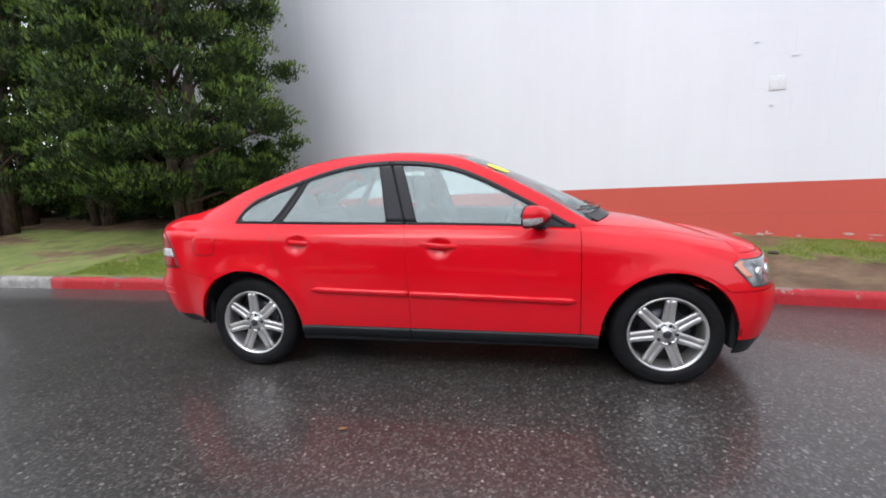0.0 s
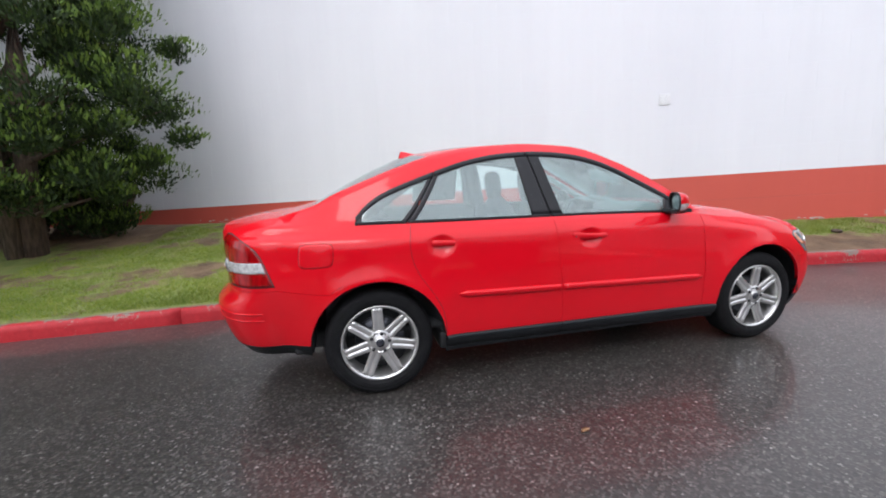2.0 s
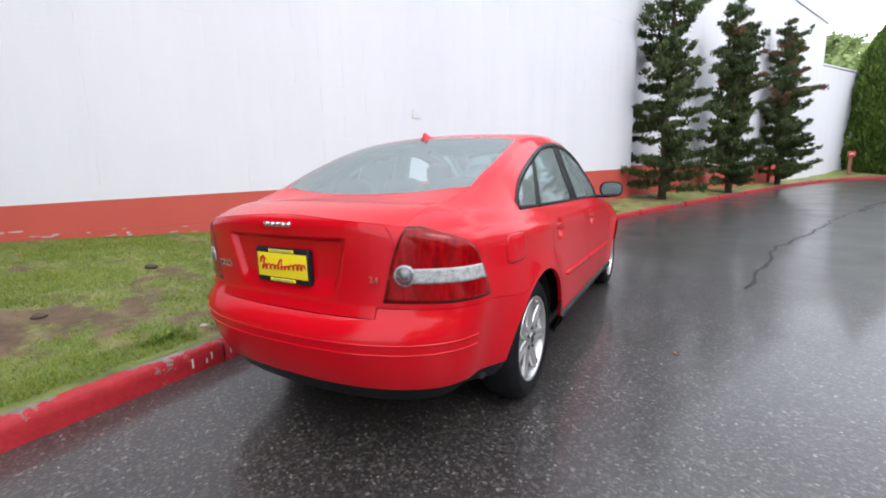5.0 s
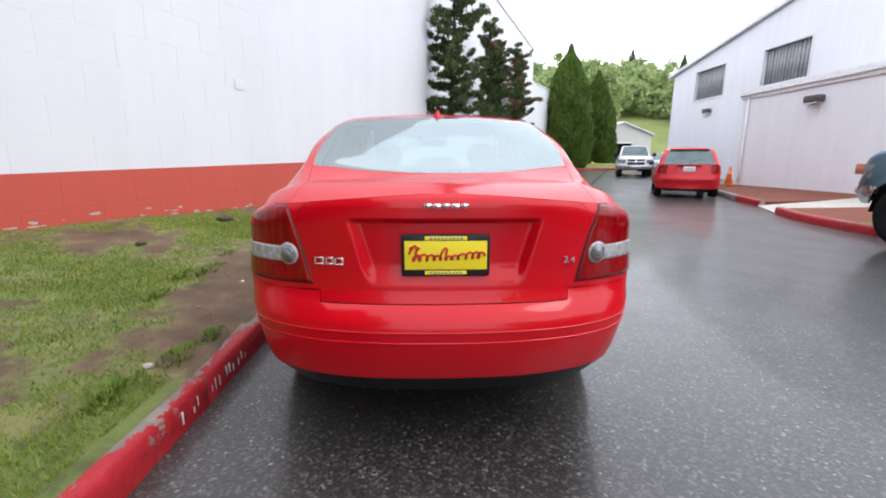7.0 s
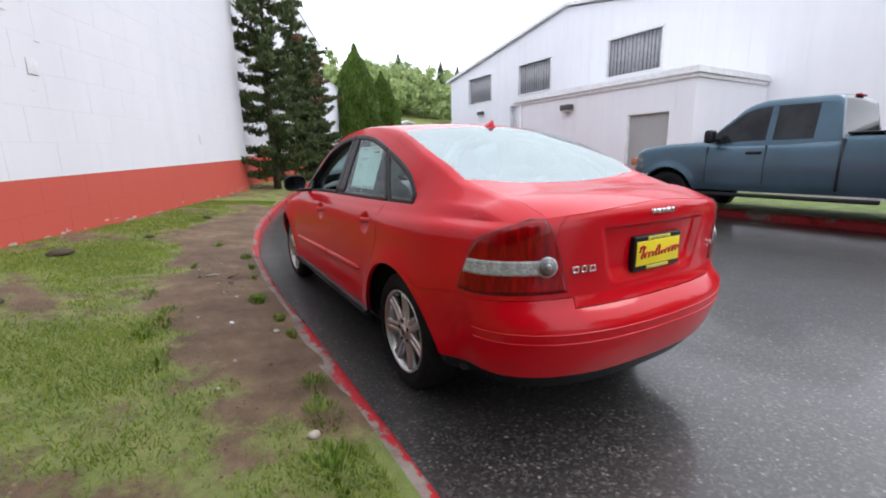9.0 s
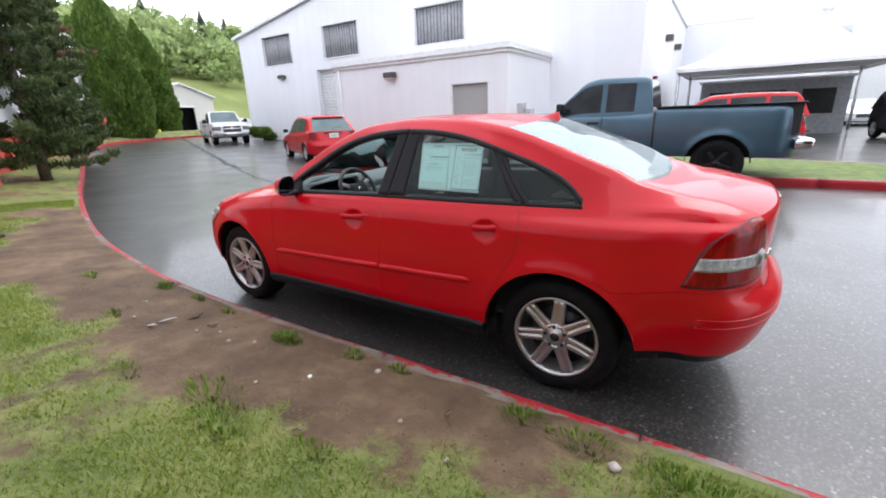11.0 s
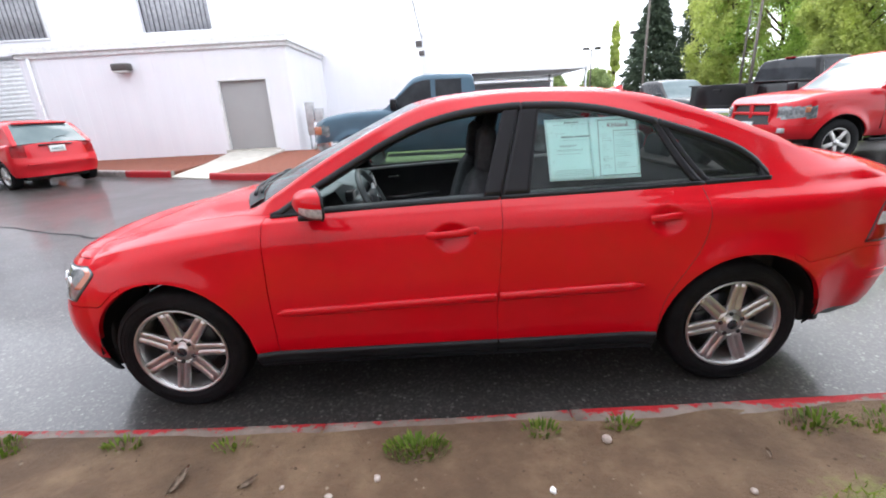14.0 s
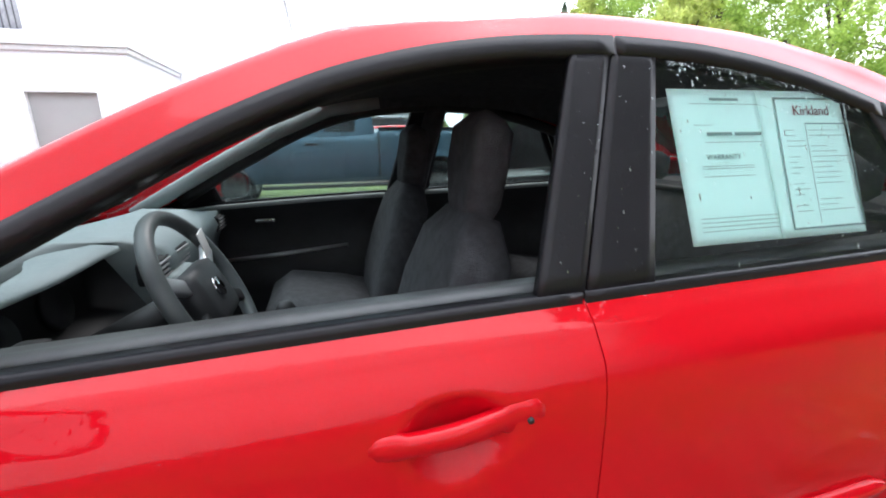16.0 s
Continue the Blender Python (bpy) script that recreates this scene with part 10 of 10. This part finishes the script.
# ---- white canopy tent in the lot ----
def make_tent():
    cx, cy, half, eave, peak = -3.6, -23.6, 3.75, 3.0, 6.7
    tent = empty("canopy_tent", "white peaked canopy tent over the sales lot", "tent")
    bm = bmesh.new()
    rings = []
    n = 9
    for t in np.linspace(0, 1, 14):
        rise = eave + (peak - eave) * (0.30 * t + 0.70 * t ** 2.4)
        h = half * (1 - t) + 0.12 * t
        ring = []
        for side in range(4):
            for k in range(n):
                u = -1 + 2 * k / n
                sag = -0.05 * (1 - u * u) * (1 - t) ** 2
                x, y = ((u, -1), (1, u), (-u, 1), (-1, -u))[side]
                ring.append(bm.verts.new((cx + x * h, cy + y * h, rise + sag)))
        rings.append(ring)
    m = len(rings[0])
    for p, q in zip(rings, rings[1:]):
        for i in range(m):
            bm.faces.new((p[i], p[(i + 1) % m], q[(i + 1) % m], q[i]))
    bm.faces.new(rings[-1])
    bmesh.ops.recalc_face_normals(bm, faces=bm.faces)
    part("canopy", bm, M_CANVAS, tent, "white peaked canvas roof")
    bm = bmesh.new()
    edge = []
    for side in range(4):
        for k in range(24):
            u = -1 + 2 * k / 24
            x, y = ((u, -1), (1, u), (-u, 1), (-1, -u))[side]
            top = eave - 0.05 * (1 - u * u)
            dip = 0.12 + 0.06 * abs(u) ** 2
            edge.append((bm.verts.new((cx + x * half * 1.002, cy + y * half * 1.002, top)), bm.verts.new((cx + x * half * 1.002, cy + y * half * 1.002, top - dip))))
    for i in range(len(edge)):
        a, b = edge[i], edge[(i + 1) % len(edge)]
        bm.faces.new((a[0], b[0], b[1], a[1]))
    bmesh.ops.recalc_face_normals(bm, faces=bm.faces)
    part("valance", bm, M_CANVAS, tent)
    for sx in (-1, 1):
        for sy in (-1, 1):
            bm = bmesh.new()
            tube(bm, (cx + sx * (half - 0.1), cy + sy * (half - 0.1), 0), (cx + sx * (half - 0.1), cy + sy * (half - 0.1), eave), 0.06)
            part("post", bm, M_STEEL, tent)
    # added block; its grey and black stand in for the shaded wall there
    cabin = empty("shaded_wall_block", "added low grey block with dark openings, for the shaded wall under the tent", "cabin")
    part("wall", box((cx - 2.9, cy - 3.2, 0), (cx + 2.9, cy - 0.4, 2.45), 0.02), M_SHADE_GREY, cabin, smooth=False)
    part("roof_edge", box((cx - 3.0, cy - 3.3, 2.45), (cx + 3.0, cy - 0.3, 2.55), 0.02), M_TRIM, cabin)
    for a, b in ((-2.4, -1.2), (-0.6, 0.9), (1.5, 2.5)):
        part("window", box((cx + a, cy - 0.42, 0.9), (cx + b, cy - 0.36, 2.0), 0.01), M_DARK, cabin, "dark opening")


# grey of a wall in shade, put into the base colour
M_SHADE_GREY = plain("shade_grey_board", (0.26, 0.27, 0.28), (0.33, 0.34, 0.35), 0.6)
make_tent()


# ---- farther buildings ----
def make_back_buildings():
    low = empty("low_building", "low white flat-roofed building behind the hall", "building")
    part("wall", box((-6.5, -40, 0), (1.1, -33.5, 6.6)), M_SIDING, low, smooth=False)
    part("roof_edge", box((-6.6, -40.1, 6.6), (1.1, -33.46, 6.74), 0.02), M_CANVAS, low)
    for x in (-5.4, -3.0):
        part("window", box((x - 0.7, -33.52, 1.2), (x + 0.7, -33.46, 2.4), 0.01), M_DARK_GLASS, low)
    show = empty("showroom", "pale showroom with a rounded sign tower beyond the tent", "building")
    part("wall", box((-15, -66, 0), (-9.5, -57, 6.0)), M_CANVAS, show, smooth=False)
    part("roof_edge", box((-15.2, -67, 6.0), (-9.3, -56.85, 6.4), 0.08), M_CANVAS, show)
    bm = bmesh.new()
    tube(bm, (-10.2, -56.3, 0), (-10.2, -56.3, 9.2), 1.35, n=28)
    part("sign_tower", bm, M_CANVAS, show)
    part("sign_band", box((-10.9, -55.02, 7.4), (-9.5, -54.9, 8.2), 0.05), M_TRIM, show)
    shed = empty("shed", "small cream gabled shed with an open dark garage door", "shed")
    x0, ya, yb, h, pk = 42.0, -23.6, -17.4, 3.5, 4.7
    g = ground_z(42, 0) - 0.1
    mid = (ya + yb) / 2
    for lo, hi, z1 in ((ya, -21.6, h), (-19.0, yb, h)):
        part("wall", box((x0, lo, g), (x0 + 0.2, hi, g + z1)), M_SHED, shed, smooth=False)
    part("wall", box((x0, -21.6, g + 2.6), (x0 + 0.2, -19.0, g + h)), M_SHED, shed, smooth=False)
    bm = bmesh.new()
    prism(bm, [(ya, g + h), (yb, g + h), (mid, g + pk)], x0, x0 + 0.2, "x")
    part("gable", bm, M_SHED, shed, smooth=False)
    part("dark_inside", box((x0 + 2.4, ya, g), (x0 + 2.6, yb, g + h)), M_DARK, shed, smooth=False)
    for y in (ya, yb - 0.2):
        part("wall", box((x0 + 0.2, y, g), (x0 + 7, y + 0.2, g + h)), M_SHED, shed, smooth=False)
    for a, b in ((ya - 0.25, mid), (yb + 0.25, mid)):
        bm = bmesh.new()
        za, zb = g + h - 0.08, g + pk + 0.02
        prism(bm, [(a, za), (b, zb), (b, zb + 0.14), (a, za + 0.14)], x0 - 0.25, x0 + 7.2, "x")
        part("roof", bm, M_TRIM, shed, "pale roof", smooth=False)
    part("door_track", box((x0 - 0.05, -21.7, g + 2.6), (x0 + 0.01, -18.9, g + 2.75)), M_TRIM, shed)


make_back_buildings()


def lamp_post(x, y, h, double=True, mat=None):
    post = empty("lamp_post", "tall brown lot lamp post with box heads" if double else "tall bare brown pole beside the lot", "lamp post" if double else "pole", "lot lamp posts" if double else "lot poles")
    bm = bmesh.new()
    tube(bm, (x, y, 0), (x, y, h), 0.11, 0.08, 10)
    part("pole", bm, mat or M_POLE, post)
    part("base", box((x - 0.25, y - 0.25, 0), (x + 0.25, y + 0.25, 0.55), 0.04), M_CONCRETE, post)
    if double:
        part("cross_arm", box((x - 0.75, y - 0.05, h - 0.02), (x + 0.75, y + 0.05, h + 0.06), 0.01), M_POLE, post)
        for s in (-1, 1):
            head_ = part("lamp_head", box((x + s * 0.72 - 0.34, y - 0.28, h + 0.0), (x + s * 0.72 + 0.34, y + 0.28, h + 0.30), 0.04), M_LAMP_BODY, post)
            part("lens", box((x + s * 0.72 - 0.28, y - 0.22, h - 0.02), (x + s * 0.72 + 0.28, y + 0.22, h + 0.001)), M_LENS, head_)


lamp_post(-18.8, -54.0, 7.0)
lamp_post(-21.8, -47.7, 7.7)
lamp_post(-21.5, -28.9, 7.5)
lamp_post(-16.6, -34.5, 8.6, False)
lamp_post(-25.5, -36.0, 9.5, False)


# ---- things by the annex and at the road's end ----
def traffic_cone(x, y, z):
    cone = empty("traffic_cone", "faded orange traffic cone on the mulch", "traffic cone")
    part("base", box((x - 0.18, y - 0.18, z), (x + 0.18, y + 0.18, z + 0.04), 0.015), M_ORANGE, cone)
    bm = bmesh.new()
    tube(bm, (x, y, z + 0.03), (x, y, z + 0.70), 0.13, 0.03, 20)
    part("body", bm, M_ORANGE, cone)
    bm = bmesh.new()
    tube(bm, (x, y, z + 0.40), (x, y, z + 0.50), 0.082, 0.066, 20)
    part("collar", bm, plain("faded_orange_collar", (0.8, 0.35, 0.2), (0.85, 0.42, 0.28), 0.4), cone)


traffic_cone(12.3, -11.35, 0.27)


def meters():
    for k, (x, h) in enumerate(((4.32, 1.75), (4.02, 1.55))):
        box_ = empty("utility_pedestal", "galvanised utility cabinet on posts beside the annex", "utility box", "utility cabinets")
        part("cabinet", box((x - 0.13, -12.6, 0.7), (x + 0.13, -12.35, h), 0.02), M_STEEL, box_)
        for s in (-1, 1):
            bm = bmesh.new()
            tube(bm, (x + s * 0.10, -12.48, 0.0), (x + s * 0.10, -12.48, 0.72), 0.03)
            part("leg", bm, M_STEEL, box_)
    bol = empty("steel_bollard", "pale steel guard post beside the annex corner", "bollard")
    bm = bmesh.new()
    tube(bm, (3.72, -12.2, 0), (3.72, -12.2, 1.15), 0.08, n=14)
    part("post", bm, M_TRIM, bol)
    bm = bmesh.new()
    bmesh.ops.create_uvsphere(bm, u_segments=14, v_segments=7, radius=0.08, matrix=Matrix.Translation((3.72, -12.2, 1.15)))
    part("cap", bm, M_TRIM, bol)


meters()


def road_end():
    g = ground_z(33, 0)
    post = empty("sign_post", "brown wooden post with a small red sign", "sign")
    part("post", box((33.2, -10.55, g), (33.36, -10.39, g + 1.75), 0.01), M_WOOD_POST, post)
    part("sign_board", box((33.16, -10.66, g + 1.4), (33.198, -10.28, g + 1.75), 0.006), M_SIGN_RED, post)
    part("sign_bar", box((33.15, -10.58, g + 1.54), (33.159, -10.36, g + 1.61)), M_WHITE_PAINT, post)
    hyd = empty("fire_hydrant", "small yellow fire hydrant by the arborvitae", "hydrant")
    x, y = 37.0, -15.6
    bm = bmesh.new()
    tube(bm, (x, y, g), (x, y, g + 0.6), 0.12, n=14)
    part("barrel", bm, M_YELLOW, hyd)
    bm = bmesh.new()
    bmesh.ops.create_uvsphere(bm, u_segments=14, v_segments=8, radius=0.15, matrix=Matrix.Translation((x, y, g + 0.62)))
    part("bonnet", bm, M_YELLOW, hyd)
    bm = bmesh.new()
    tube(bm, (x, y - 0.2, g + 0.42), (x, y + 0.2, g + 0.42), 0.06, n=10)
    part("nozzle", bm, M_YELLOW, hyd)


road_end()


def shrub(x, y, r, h, label):
    z = ground_z(x, y)
    ob = empty("shrub", label, "shrub", "low shrubs")
    groups = [clump((x + RNG.uniform(-r, r) * 0.7, y + RNG.uniform(-r, r) * 0.7, z + h * RNG.uniform(0.25, 0.75)), r * 0.55, 420, 0.09, 0.5, 0.7, 0.4, 0.6, 0.2) for _ in range(16)]
    crown("foliage", ob, M_HEDGE, groups)
    bm = bmesh.new()
    pipe(bm, [(x, y, z - 0.05), (x + 0.05, y, z + h * 0.5)], [0.04, 0.02])
    part("stem", bm, M_BARK, ob)


shrub(23.6, -15.6, 0.8, 0.9, "rounded green shrub at the foot of the hall")


def road_leaf(x, y, ln, turn):
    bm = bmesh.new()
    rows = []
    for i in range(7):
        t = i / 6
        w = ln * 0.3 * math.sin(math.pi * min(0.95, max(0.05, t))) ** 0.7
        rows.append([bm.verts.new((ln * (t - 0.5), s * w, 0.003 + 0.004 * abs(s) * math.sin(3 * t))) for s in (-1, 0, 1)])
    for p, q in zip(rows, rows[1:]):
        for k in range(2):
            bm.faces.new((p[k], q[k], q[k + 1], p[k + 1]))
    bmesh.ops.solidify(bm, geom=bm.faces[:], thickness=0.0012)
    bmesh.ops.transform(bm, matrix=pose(x, y, ground_z(x, y) + 0.004, 0, 0, turn), verts=bm.verts)
    tagged(link_mesh("fallen_leaf", bm, plain("tan_leaf", (0.42, 0.24, 0.13), (0.5, 0.3, 0.17), 0.6)), "tan fallen leaf on the wet asphalt", "leaf", "leaf litter")


road_leaf(-0.41, -1.48, 0.055, 20)
